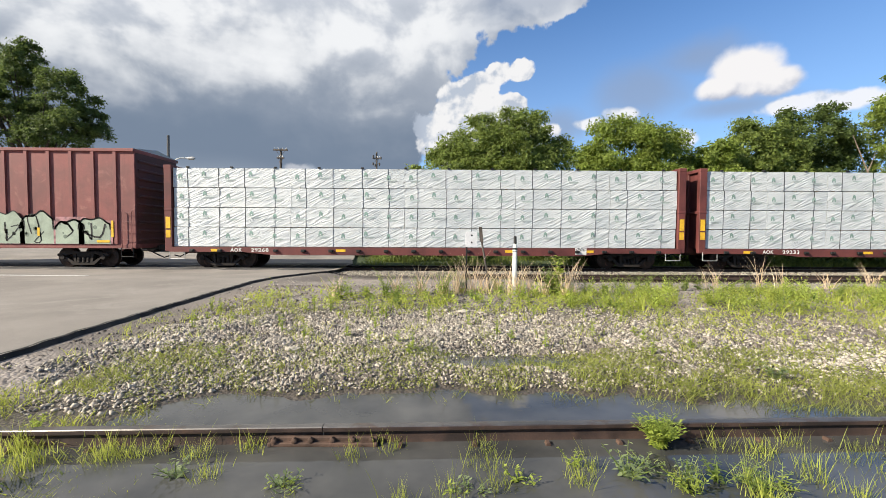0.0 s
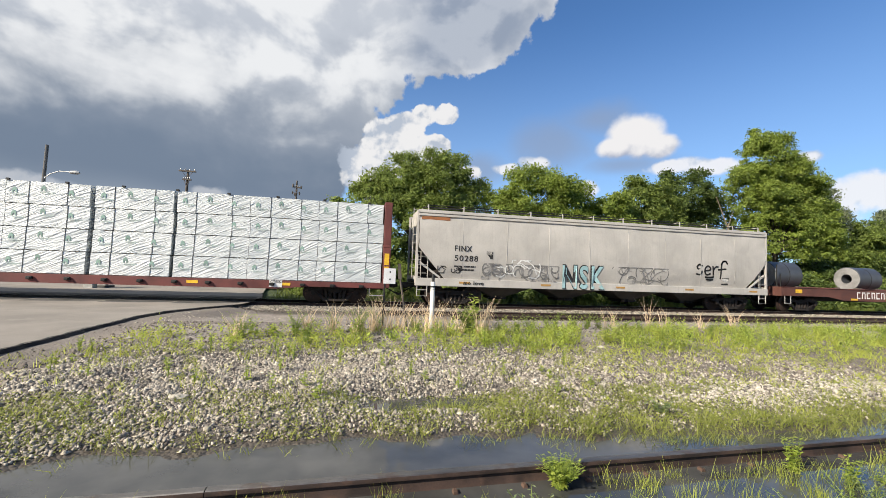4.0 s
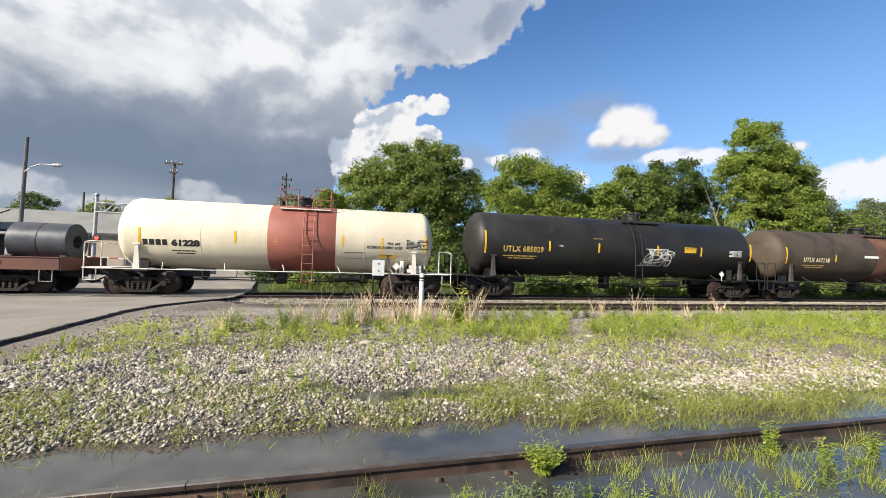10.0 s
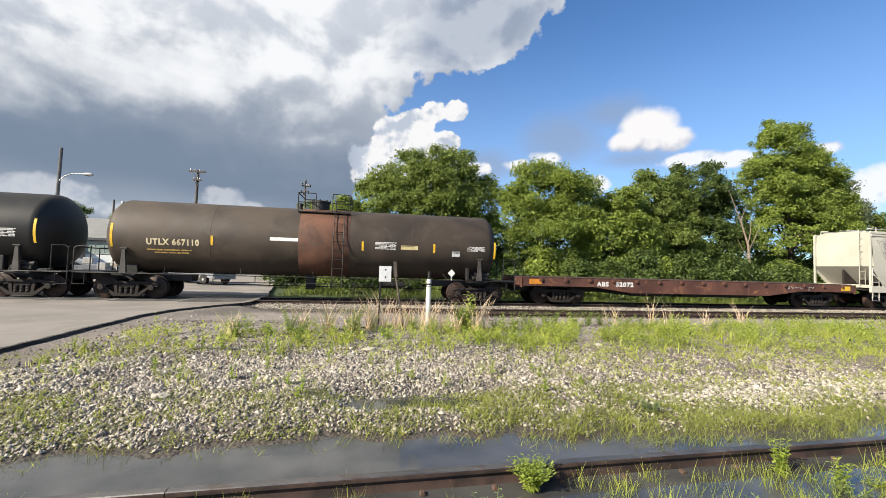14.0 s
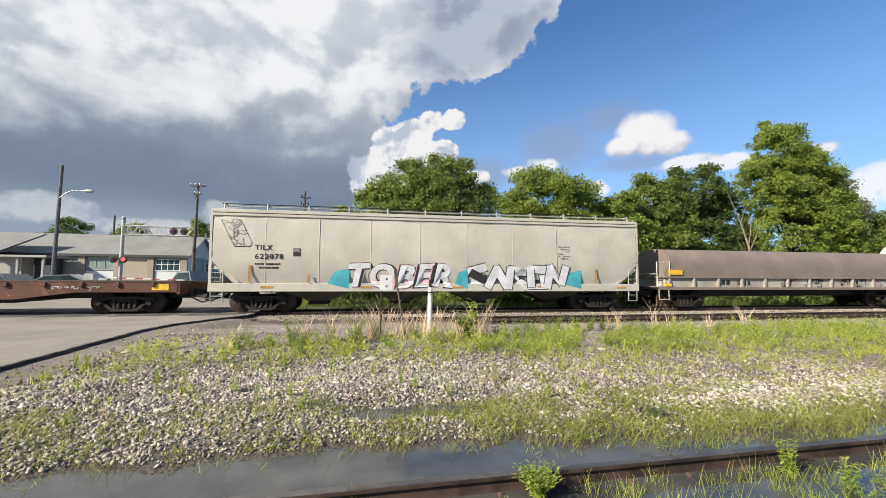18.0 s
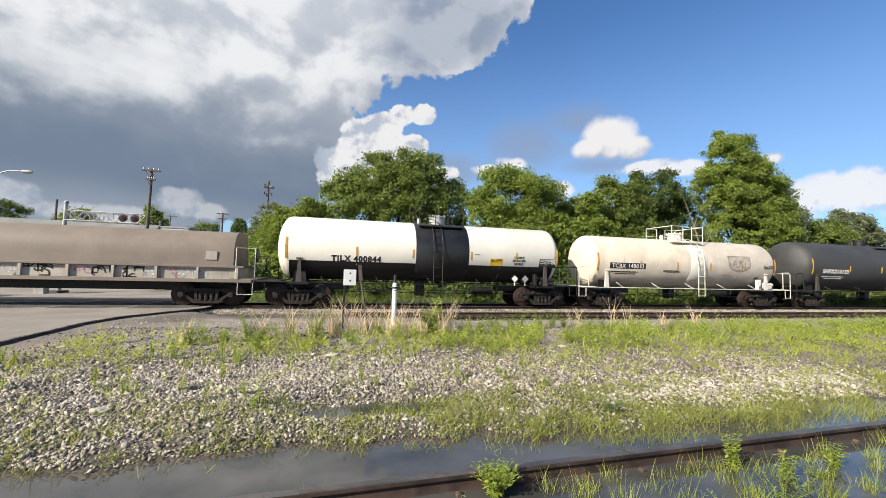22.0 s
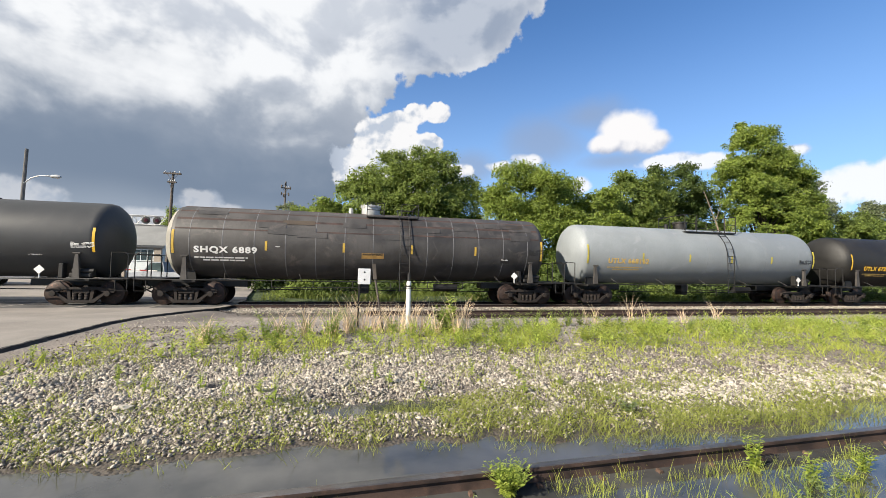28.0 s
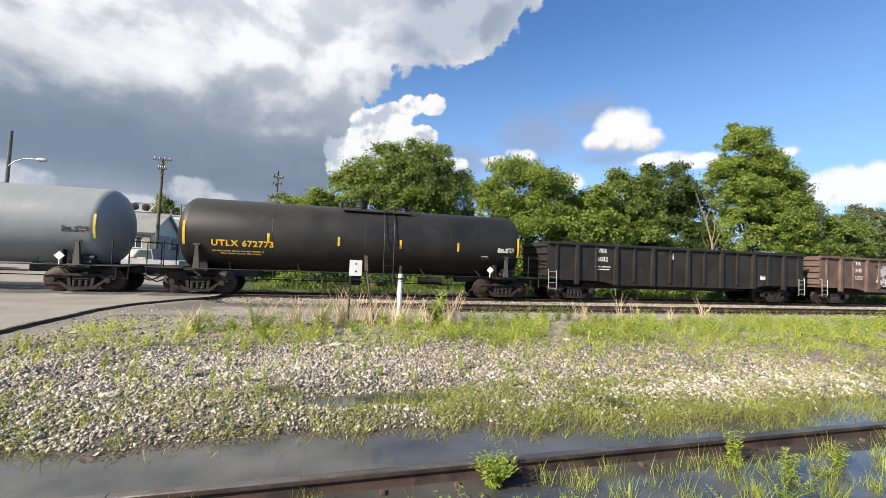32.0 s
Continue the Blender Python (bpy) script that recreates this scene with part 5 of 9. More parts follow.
    for i in range(12):     # holding straps over the top edge
        sx = -h + 1.0 + i * (2 * h - 2.0) / 11
        part("corner_guard", Mesh().box(sx - 0.06, sx + 0.06, -1.40, -1.32, deck + 3.43, deck + 3.50, 0.01), M_BLACK, car)
    return car


lumber_car(-11.85, 10.99, "29268", (0.2295, 0.225, 0.2206, 0.19, 0.135))
lumber_car(11.60, 34.37, "29233", (1, 1, 1, 1, 1, 1, 1, 1), ((4, 0.16), (5, 0.12)))

# ---- train: covered hoppers ----
P_HOPG = material("pale grey hopper paint", (0.50, 0.47, 0.43), 0.55, 0, 0.07, 0.7, 40, 0.06, (0.40, 0.37, 0.33), 0.35, streak=0.18)
P_HOPC = material("cream grey hopper paint", (0.52, 0.495, 0.42), 0.55, 0, 0.06, 0.7, 40, 0.06, (0.44, 0.41, 0.34), 0.35, streak=0.14)
P_HOPDIRT = material("road-dusted hopper bay", (0.10, 0.085, 0.07), 0.8, 0, 0.2, 1.0, 40, 0.1, (0.06, 0.05, 0.045), 0.5)


def hopper_car(x0, x1, paint, code, number, label, bays, code_at, top=4.42, cut_z=2.15):
    car, h = rail_car("covered_hopper", label, "hopper car", x0, x1, 1.95)
    zs = 1.22       # side sill top; the end slope begins at cut_z
    sec = [(1.36, zs), (1.46, 1.55), (1.515, 2.15), (1.52, max(2.3, cut_z)), (1.52, 3.1), (1.49, 3.7), (1.43, top - 0.32), (1.36, top - 0.26)]

    def reach(z):
        return h - 0.12 - max(0.0, cut_z - z) * 0.88

    side, n = Mesh(), 44
    for s in (-1, 1):
        k0 = len(side.v)
        for y, z in sec:
            r = reach(z)
            for i in range(n + 1):
                x = -r + 2 * r * i / n
                dent = 0.012 * math.sin(x * 3.7) * math.sin(z * 2.0) + (0.028 if abs((x / (2 * h) * 5) % 1 - 0.5) < 0.06 and 1.5 < z < 3.9 else 0.0)
                side.v.append((x, s * (y - dent), z))
        for j in range(len(sec) - 1):
            for i in range(n):
                a = k0 + j * (n + 1) + i
                side.f.append((a, a + 1, a + n + 2, a + n + 1) if s < 0 else (a, a + n + 1, a + n + 2, a + 1))
    for s in (-1, 1):       # end sheets: upright above, sloping below
        r = reach(9)
        side.add([(s * r, -1.36, top - 0.26), (s * r, 1.36, top - 0.26), (s * r, 1.52, cut_z + 0.2), (s * r, -1.52, cut_z + 0.2)], [(0, 1, 2, 3) if s < 0 else (3, 2, 1, 0)])
        q = reach(zs)
        side.add([(s * r, -1.52, cut_z + 0.2), (s * r, 1.52, cut_z + 0.2), (s * (q - 0.4), 1.36, zs), (s * (q - 0.4), -1.36, zs)], [(0, 1, 2, 3) if s < 0 else (3, 2, 1, 0)])
    part("body", side, paint, car)
    for i in range(1, 9):   # welded sheets of the side
        x, seam = -h + 2 * h * i / 9, Mesh()
        for k, (y, z) in enumerate(sec):
            dy = 0.012 * math.sin(x * 3.7) * math.sin(z * 2.0) - 0.004
            seam.v += [(x - 0.018, -(y - dy), z), (x, -(y - dy) - 0.007, z), (x + 0.018, -(y - dy), z)]
            if k:
                a = 3 * k
                seam.f += [(a - 3, a - 2, a + 1, a), (a - 2, a - 1, a + 2, a + 1)]
        part("weld_seam", seam, paint, car)
    part("roof", Mesh().profile_x([(-1.36, top - 0.26), (1.36, top - 0.26), (0.95, top - 0.06), (-0.95, top - 0.06)], -h + 0.12, h - 0.12), paint, car)
    eave = Mesh()
    for s in (-1, 1):
        eave.box(-h + 0.06, h - 0.06, s * 1.44 - 0.06, s * 1.44 + 0.06, top - 0.40, top - 0.30, 0.01)
        eave.box(-h + 0.06, h - 0.06, s * 1.42 - 0.05, s * 1.42 + 0.05, top - 0.26, top - 0.12, 0.01)
    part("top_chord", eave, paint, car)
    for s in (-1, 1):
        part("side_sill", Mesh().box(-h, h, s * 1.43 - 0.07, s * 1.43 + 0.07, 0.90, zs + 0.03, 0.015), paint, car)
    rail = Mesh()
    for y in (-1.15, -0.2, 0.2, 1.15):
        rail.box(-h + 0.3, h - 0.3, y - 0.09, y + 0.09, top + 0.02, top + 0.05)
    part("roof_walk", rail, M_SILVER if paint is P_HOPC else M_BLACK, car)
    brackets = [Mesh().tube([(0, s * 1.40, top - 0.14), (0, s * 1.40, top + 0.10), (0, s * 1.0, top + 0.06)], 0.03).mesh("walk_bracket", paint) for s in (-1, 1)]
    for i in range(12):
        for bracket in brackets:
            part("walk_bracket", bracket, None, car, "", (-h + 0.5 + i * (2 * h - 1.0) / 11, 0, 0))
    part("grab_line", Mesh().tube([(-h + 0.4, -1.38, top + 0.10), (h - 0.4, -1.38, top + 0.10)], 0.02).tube([(-h + 0.4, 1.38, top + 0.10), (h - 0.4, 1.38, top + 0.10)], 0.02), M_BLACK, car)
    hatch = Mesh().box(-h + 1.0, h - 1.0, -0.28, 0.28, top - 0.08, top + 0.0, 0.02)
    part("hatch_cover", hatch, paint, car)
    for i in range(bays):   # discharge bays
        c = -h + 4.2 + i * (2 * h - 8.4) / (bays - 1)
        w = (2 * h - 8.4) / (bays - 1) * 0.48
        m = Mesh()
        v = [(c - w, -1.30, 1.02), (c + w, -1.30, 1.02), (c + w, 1.30, 1.02), (c - w, 1.30, 1.02), (c - 0.28, -0.5, 0.42), (c + 0.28, -0.5, 0.42), (c + 0.28, 0.5, 0.42), (c - 0.28, 0.5, 0.42)]
        m.add(v, [(0, 1, 5, 4), (1, 2, 6, 5), (2, 3, 7, 6), (3, 0, 4, 7), (7, 6, 5, 4), (3, 2, 1, 0)])
        part("discharge_bay", m, P_HOPDIRT, car, "dusty discharge bay", smooth=False)
        part("outlet_gate", Mesh().box(c - 0.42, c + 0.42, -0.55, 0.55, 0.32, 0.44, 0.02).lathe([(-0.75, 0.07), (-0.55, 0.07)], 12, at=(c - 0.1, 0, 0.40)), M_TRUCK, car)
    for s in (-1, 1):
        e = s * (h - 0.04)
        post = Mesh()
        for y in (-1.42, 1.42):
            post.box(e - 0.05, e + 0.05, y - 0.05, y + 0.05, 1.0, top - 0.15, 0.01)
        post.box(e - 0.04, e + 0.04, -1.42, 1.42, 1.15, 1.32, 0.01)
        part("end_post", post, paint, car)
        part("ladder", ladder(s * (h - 0.32), -1.47, 0.62, 2.75 if s > 0 else 2.3, 0.44, 6 if s > 0 else 5), paint, car)
        part("ladder", ladder(s * (h - 0.1), -1.0, 1.2, top, 0.4, 9), paint, car)
        part("end_platform", Mesh().box(min(e, e - s * 1.3), max(e, e - s * 1.3), -1.3, 1.3, 1.0, 1.06, 0.01), M_TRUCK, car)
        part("slope_web", Mesh().prism([(e - s * 0.15, 1.06), (e - s * 0.15, cut_z), (e - s * (0.3 + (cut_z - zs) * 0.88 + 0.35), 1.06)][::-s], -0.06, 0.06), M_TRUCK, car, "dark web under the end slope", smooth=False)
        part("slope_brace", Mesh().prism([(e - s * 0.1, 1.9), (e - s * 0.1, 2.02), (e - s * 1.1, 1.32), (e - s * 1.1, 1.22)][::s], -1.44, -1.40), paint, car)
        part("sill_step", Mesh().tube([(s * (h - 0.55), -1.45, 1.0), (s * (h - 0.55), -1.45, 0.45), (s * (h - 0.1), -1.45, 0.45), (s * (h - 0.1), -1.45, 1.0)], 0.02), M_SILVER, car)
    part("air_tank", Mesh().lathe([(-h + 0.7, 0.2), (-h + 1.5, 0.2)], 14, "x", (0, -0.6, 1.4)).box(-h + 1.0, -h + 1.4, -1.2, -0.8, 1.06, 1.5, 0.04), M_TRUCK, car)
    cx, cz, ch = code_at
    yy = -1.535
    say(code, -h + cx, cz, ch, M_INK, car, yy, ch * 3.2, 0.005)
    say(number, -h + cx, cz - ch * 1.75, ch, M_INK, car, yy, ch * 0.88 * len(number), 0.005)
    part("small_print", shift(bars(1.0, 2, 0.07, 0.08, 3), -h + cx, -1.537, cz - ch * 2.6), M_INK, car, smooth=False)
    data_panel(0.30, 0.34, M_INK, paint, car, -h + cx + 1.5, cz - ch * 1.2, yy, 4)
    for i in range(5):
        x = -h + 2.0 + i * (2 * h - 3.2) / 4
        part("reflective_strip", Mesh().box(x, x + 0.5, -1.508, -1.50, 1.04, 1.13), material_ochre, car)
    return car, h


material_ochre = material("worn ochre strip", (0.42, 0.24, 0.07), 0.7)
fin, fh = hopper_car(35.48, 54.53, P_HOPG, "FINX", "50288", "pale grey covered hopper with faded graffiti", 4, (1.75, 2.5, 0.25), cut_z=2.6)
data_panel(0.42, 0.36, M_INK, M_WHITE, fin, fh - 2.9, 1.38, -1.535, 6)
word = Mesh()
for ox, pts in ((0.0, [(0.33, 0.45), (0.18, 0.52), (0.03, 0.42), (0.08, 0.30), (0.27, 0.24), (0.33, 0.12), (0.22, 0.0), (0.0, 0.03)]),
                (0.47, [(0.03, 0.20), (0.36, 0.26), (0.33, 0.40), (0.18, 0.45), (0.05, 0.32), (0.05, 0.12), (0.18, 0.0), (0.38, 0.06)]),
                (0.98, [(0.0, 0.45), (0.04, 0.2), (0.05, 0.0)]), (0.98, [(0.04, 0.22), (0.15, 0.40), (0.32, 0.44)]),
                (1.42, [(0.45, 0.60), (0.38, 0.72), (0.22, 0.72), (0.10, 0.55), (0.08, 0.0), (0.06, -0.18)]), (1.42, [(-0.10, 0.28), (0.14, 0.31), (0.38, 0.33)]),
                (0.55, [(0.0, -0.12), (0.25, -0.13), (0.50, -0.10)]), (0.62, [(0.0, -0.24), (0.2, -0.26), (0.40, -0.24)])):
    k = stripe_points([(ox + a, b) for a, b in smooth_line(pts)], 0.085)
    word.add(k.v, k.f)
part("spray_tag", shift(word, fh - 4.5, -1.538, 1.88), M_INK, fin, "black spray-painted word", smooth=False)
say("mo love", -fh + 2.2, 1.0, 0.16, M_INK, fin, -1.538, 0.95, 0.006, "spray_tag", "black marker words on the sill")
nx = fh - 12.0
for mt, bold, dy, nm in ((M_INK, 0.075, 0.0, "black outline of graffiti letters"), (S_ICE, 0.03, -0.008, "pale blue graffiti letters")):
    say("NSK", nx, 1.0, 1.05, mt, fin, -1.538 + dy, 2.25, bold, "spray_tag", nm)
part("spray_tag", shift(scrawl(3.2, 0.8, 26, 0.04, 5), fh - 9.35, -1.54, 1.28), S_DIM, fin, "dim outline graffiti", smooth=False)
part("spray_tag", shift(scrawl(3.8, 0.7, 30, 0.06, 6), fh - 16.0, -1.54, 1.28), S_DIM, fin, "buffed graffiti", smooth=False)
part("spray_tag", shift(scrawl(2.6, 0.8, 8, 0.05, 7), fh - 15.3, -1.542, 1.4), M_WHITE, fin, "white graffiti strokes", smooth=False)
part("spray_tag", shift(scrawl(1.1, 0.3, 10, 0.035, 8), -fh + 1.0, -1.54, 1.5), M_INK, fin, "small black tag", smooth=False)
part("rust_panel", Mesh().box(-fh + 0.2, -fh + 1.5, -1.475, -1.455, 3.86, 4.0), material("rust stain", (0.30, 0.12, 0.05), 0.8), fin)
tob, th = hopper_car(143.74, 163.03, P_HOPC, "TILX", "622078", "cream-grey covered hopper with large silver graffiti letters", 4, (1.75, 2.62, 0.21))
for k, (mt, bold, dy, lab) in enumerate(((S_PINK, 0.115, 0.004, "pink halo of graffiti"), (M_INK, 0.095, 0.0, "black graffiti outline"), (S_CHROME, 0.062, -0.008, "silver graffiti letters"))):
    word = strike(fit_letters("TOBER", 4.7, 0.90, bold), 0.22, 0.05)
    part("spray_tag", shift(word, -th + 5.35, -1.538 + dy, 1.14), mt, tob, lab, smooth=False)
part("spray_tag", shift(scrawl(4.6, 0.95, 1, 0.3, 2), -th + 10.45, -1.533, 1.1), S_TEAL, tob, smooth=False)
for x, w in ((-th + 4.65, 0.9), (-th + 10.15, 0.6), (-th + 15.35, 0.9)):
    part("spray_tag", Mesh().add([(x, -1.532, 1.25), (x + w, -1.532, 1.02), (x + w, -1.532, 1.9), (x + w * 0.3, -1.532, 1.75)], [(0, 1, 2, 3)]), S_TEAL, tob, "teal graffiti arrow", smooth=False)
rnd = random.Random(21)
for k in range(5):          # second word: interlocked letters that cannot be read
    x = -th + 10.75 + k * 0.95
    top_z = 1.98 - 0.06 * (k % 2)
    pts = (([(x + 0.75, top_z), (x + 0.1, 1.8), (x + 0.7, 1.5), (x + 0.05, 1.16)], [(x, 1.15), (x + 0.4, top_z), (x + 0.85, 1.15)], [(x, 1.12), (x + 0.10, top_z - 0.1), (x + 0.75, 1.8), (x + 0.2, 1.5), (x + 0.85, 1.15)],
            [(x + 0.8, 1.9), (x + 0.1, top_z), (x + 0.15, 1.2), (x + 0.8, 1.2), (x + 0.75, 1.55)], [(x, 1.15), (x + 0.15, top_z), (x + 0.7, 1.3), (x + 0.9, top_z)])[k])
    part("spray_tag", shift(stripe_points(pts, 0.44), 0, -1.533 - 0.001 * k, 0), M_INK, tob, "black graffiti outline", smooth=False)
    part("spray_tag", shift(stripe_points(pts, 0.36), 0, -1.543 - 0.001 * k, 0), S_CHROME, tob, "silver graffiti shape", smooth=False)
part("spray_tag", shift(strike(scrawl(0.75, 1.1, 16, 0.025, 9), -0.5), -th + 0.95, -1.54, 2.75), S_DIM, tob, "black looping tag", smooth=False)
part("small_print", shift(bars(0.6, 6, 0.03, 0.08, 3), th - 4.2, -1.535, 3.0), S_DIM, tob, smooth=False)
for x, z0, z1 in ((-th + 1.52, 1.28, 2.0), (-th + 3.85, 1.28, 1.62), (th - 2.35, 1.28, 1.95)):
    part("reflective_strip", Mesh().box(x, x + 0.10, -1.54, -1.53, z0, z1), material_ochre, tob, "ochre upright strip")
# paint lies on the curved side sheets, and on the sill below them
for car in (fin, tob):
    for ob in car.children:
        if ob.name.split(".")[0] in ("spray_tag", "lettering", "small_print", "data_panel"):
            for v in ob.data.vertices:
                side_y = float(np.interp(v.co.z, [1.0, 1.25, 1.27, 1.55, 2.3, 3.1, 3.7, 4.1], [1.502, 1.502, 1.38, 1.462, 1.522, 1.522, 1.492, 1.432]))
                v.co.y += 1.53 - side_y

# ---- train: coil flat ----
P_SOU = material("railway brown", (0.125, 0.050, 0.038), 0.7, 0, 0.15, 0.9, 40, 0.08, (0.08, 0.036, 0.03), 0.4, rust=RUST, rust_at=0.64)
P_SOUTOP = material("rusty top flange", (0.15, 0.055, 0.045), 0.75, 0, 0.2, 1.2, 40, 0.1)
M_COIL = material("rolled steel wrap", (0.085, 0.092, 0.105), 0.42, 0.35, 0.10, 1.2, 40, 0.05, (0.075, 0.08, 0.09), 0.4)
M_COILEND = material("coil edge", (0.30, 0.295, 0.29), 0.55, 0.3, 0.12, 2.0, 60, 0.2)


def coil_flat():
    car, h = rail_car("coil_flatcar", "brown flatcar carrying three steel coils", "flatcar", 55.52, 72.36, 1.9)
    for s in (-1, 1):
        part("side_sill", Mesh().prism([(-h, 0.92), (-h + 3.2, 0.92), (-h + 4.4, 0.72), (h - 4.4, 0.72), (h - 3.2, 0.92), (h, 0.92), (h, 1.36), (-h, 1.36)], s * 1.44 - 0.03, s * 1.44 + 0.03), P_SOU, car)
        part("top_flange", Mesh().box(-h, h, s * 1.40 - 0.10, s * 1.40 + 0.10, 1.36, 1.40, 0.01), P_SOUTOP, car)
    part("deck", Mesh().box(-h, h, -1.40, 1.40, 1.18, 1.28, 0.01), P_SOUTOP, car)
    part("center_sill", Mesh().box(-h, h, -0.33, 0.33, 0.62, 1.18, 0.02), M_BLACK, car)
    for i in range(9):
        x = -h + 1.2 + i * (2 * h - 2.4) / 8
        part("cross_bearer", Mesh().box(x - 0.05, x + 0.05, -1.38, 1.38, 0.85, 1.2), M_BLACK, car)
    for s in (-1, 1):
        part("end_sill", Mesh().box(s * h - 0.05, s * h + 0.05, -1.45, 1.45, 0.9, 1.40), P_SOU, car)
    part("hand_brake", Mesh().tube([(-h + 0.1, -1.1, 1.3), (-h + 0.1, -1.1, 2.6)], 0.03).tube([(-h + 0.1, -1.3, 1.3), (-h + 0.1, -1.3, 2.1)], 0.02), M_BLACK, car)
    # company name as plain blocks, the number in figures
    name = Mesh()
    for k in range(8):
        x = -0.80 - 2.36 + k * 0.36
        name.box(x, x + 0.06, -0.004, 0.0, 0, 0.37).box(x + 0.06, x + 0.24, -0.004, 0.0, 0.31, 0.37)
        if k % 2 == 0:
            name.box(x + 0.06, x + 0.24, -0.004, 0.0, 0, 0.06)
        else:
            name.box(x + 0.20, x + 0.26, -0.004, 0.0, 0, 0.30)
    part("lettering", shift(name, 0, -1.475, 0.86), M_WHITE, car, "row of white block characters", smooth=False)
    say("62382", 0.35, 0.86, 0.37, M_WHITE, car, -1.475, 1.75, 0.02)
    for x, z, w, q in ((-h + 0.9, 1.08, 0.45, 0.20), (-h + 4.8, 0.76, 0.5, 0.10), (-1.0, 0.74, 0.45, 0.12), (1.95, 0.74, 0.45, 0.12), (h - 4.3, 0.76, 0.4, 0.10), (h - 2.2, 1.1, 0.42, 0.16)):
        part("reflective_strip", Mesh().box(x, x + w, -1.482, -1.472, z, z + q), M_YELLOW, car)
    data_panel(0.42, 0.30, M_WHITE, M_INK, car, h - 4.1, 1.0, -1.477, 9)
    part("small_print", shift(bars(1.2, 2, 0.05, 0.06, 3), h - 3.4, -1.475, 1.25), M_WHITE, car, smooth=False)
    for s in (-1, 1):
        part("sill_step", Mesh().tube([(s * (h - 0.6), -1.45, 0.95), (s * (h - 0.6), -1.45, 0.5), (s * (h - 0.2), -1.45, 0.5), (s * (h - 0.2), -1.45, 0.95)], 0.02), M_SILVER, car)
    for k, (x, L, R) in enumerate(((-h + 1.45, 1.85, 0.77), (-0.80, 1.75, 0.71), (h - 1.25, 1.95, 0.73))):
        for q in (-1, 1):
            for y in (-0.5, 0.5):
                part("chock", Mesh().box(x + q * (L / 2 - 0.1) - 0.12, x + q * (L / 2 - 0.1) + 0.12, y - 0.15, y + 0.15, 1.28, 1.46, 0.02), M_TIE, car)
        c = thing("steel_coil", "dark grey rolled steel coil chocked on a flatcar", "steel coil", group="steel coils")
        m = Mesh()
        m.lathe([(-L / 2, 0.27), (-L / 2, R - 0.02), (-L / 2 + 0.02, R), (L / 2 - 0.02, R), (L / 2, R - 0.02), (L / 2, 0.27)], 48, "x", (0, 0, R))
        m.f = m.f[:-2]      # open eye
        m.lathe([(-L / 2, 0.27), (L / 2, 0.27)], 48, "x", (0, 0, R))
        m.f = [f for f in m.f if len(f) < 40]
        part("winding", m, M_COIL, c)
        ring = Mesh().lathe([(-L / 2 - 0.004, 0.28), (-L / 2 - 0.002, R - 0.03)], 48, "x", (0, 0, R))
        ring.f = [f for f in ring.f if len(f) < 10]
        part("coil_edge", ring, M_COILEND, c)
        part("steel_band", Mesh().lathe([(-0.02, R + 0.002), (-0.018, R + 0.006), (0.018, R + 0.006), (0.02, R + 0.002)], 48, "x", (0, 0, R)), M_BLACK, c)
        LOADS.append((c, (55.52 + 72.36) / 2, pose(x, 0, 1.28)))


coil_flat()

# ---- train: empty flat ----
P_ABS = material("rusting brown flat", (0.105, 0.045, 0.032), 0.8, 0, 0.2, 0.8, 40, 0.12, (0.21, 0.095, 0.05), 0.55, rust=(0.34, 0.15, 0.055), rust_at=0.60)
M_PLANK = material("weathered deck plank", (0.10, 0.055, 0.042), 0.9, 0, 0.25, 2.0, 30, 0.3, rnd=True)
flat, h = rail_car("flatcar", "long empty rusting flatcar with stake pockets", "flatcar", 123.51, 142.66, 2.1)
for s in (-1, 1):
    part("side_sill", Mesh().prism([(-h, 0.88), (-h + 3.6, 0.88), (-h + 5.6, 0.62), (h - 5.6, 0.62), (h - 3.6, 0.88), (h, 0.88), (h, 1.26), (-h, 1.26)], s * 1.42 - 0.03, s * 1.42 + 0.03), P_ABS, flat)
    # added black sheet: stands for the shade below the deck
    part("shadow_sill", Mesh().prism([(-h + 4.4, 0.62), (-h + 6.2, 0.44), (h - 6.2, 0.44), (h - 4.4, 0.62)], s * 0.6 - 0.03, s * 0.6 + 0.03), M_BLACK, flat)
pk = Mesh().box(-0.07, 0.07, -1.53, -1.45, 1.10, 1.27, 0.012).mesh("stake_pocket", P_ABS)
for i in range(15):
    part("stake_pocket", pk, None, flat, "", (-h + 0.9 + i * (2 * h - 1.8) / 14, 0, 0))
pl = Mesh().box(-0.118, 0.118, -1.42, 1.42, 1.26, 1.31, 0.01).mesh("deck_plank", M_PLANK)
for i in range(int(2 * h / 0.24)):
    part("deck_plank", pl, None, flat, "", (-h + 0.12 + i * 0.24, 0, 0))
part("center_sill", Mesh().box(-h, h, -0.33, 0.33, 0.6, 1.26, 0.02), M_BLACK, flat)
for s in (-1, 1):
    part("end_sill", Mesh().box(s * h - 0.05, s * h + 0.05, -1.45, 1.45, 0.8, 1.28, 0.01), P_ABS, flat)
say("52072", -h + 4.75, 0.93, 0.20, M_WHITE, flat, -1.455, 0.95, 0.012)
say("ABS", -h + 3.75, 0.93, 0.20, M_WHITE, flat, -1.455, 0.62, 0.012)
part("spray_tag", shift(scrawl(1.8, 0.16, 12, 0.02, 6), h - 4.5, -1.455, 0.95), M_WHITE, flat, "chalk scrawl", smooth=False)
part("reflective_strip", Mesh().box(-h + 0.35, -h + 0.95, -1.462, -1.452, 0.96, 1.2), material("orange strip", (0.62, 0.24, 0.03), 0.6), flat)
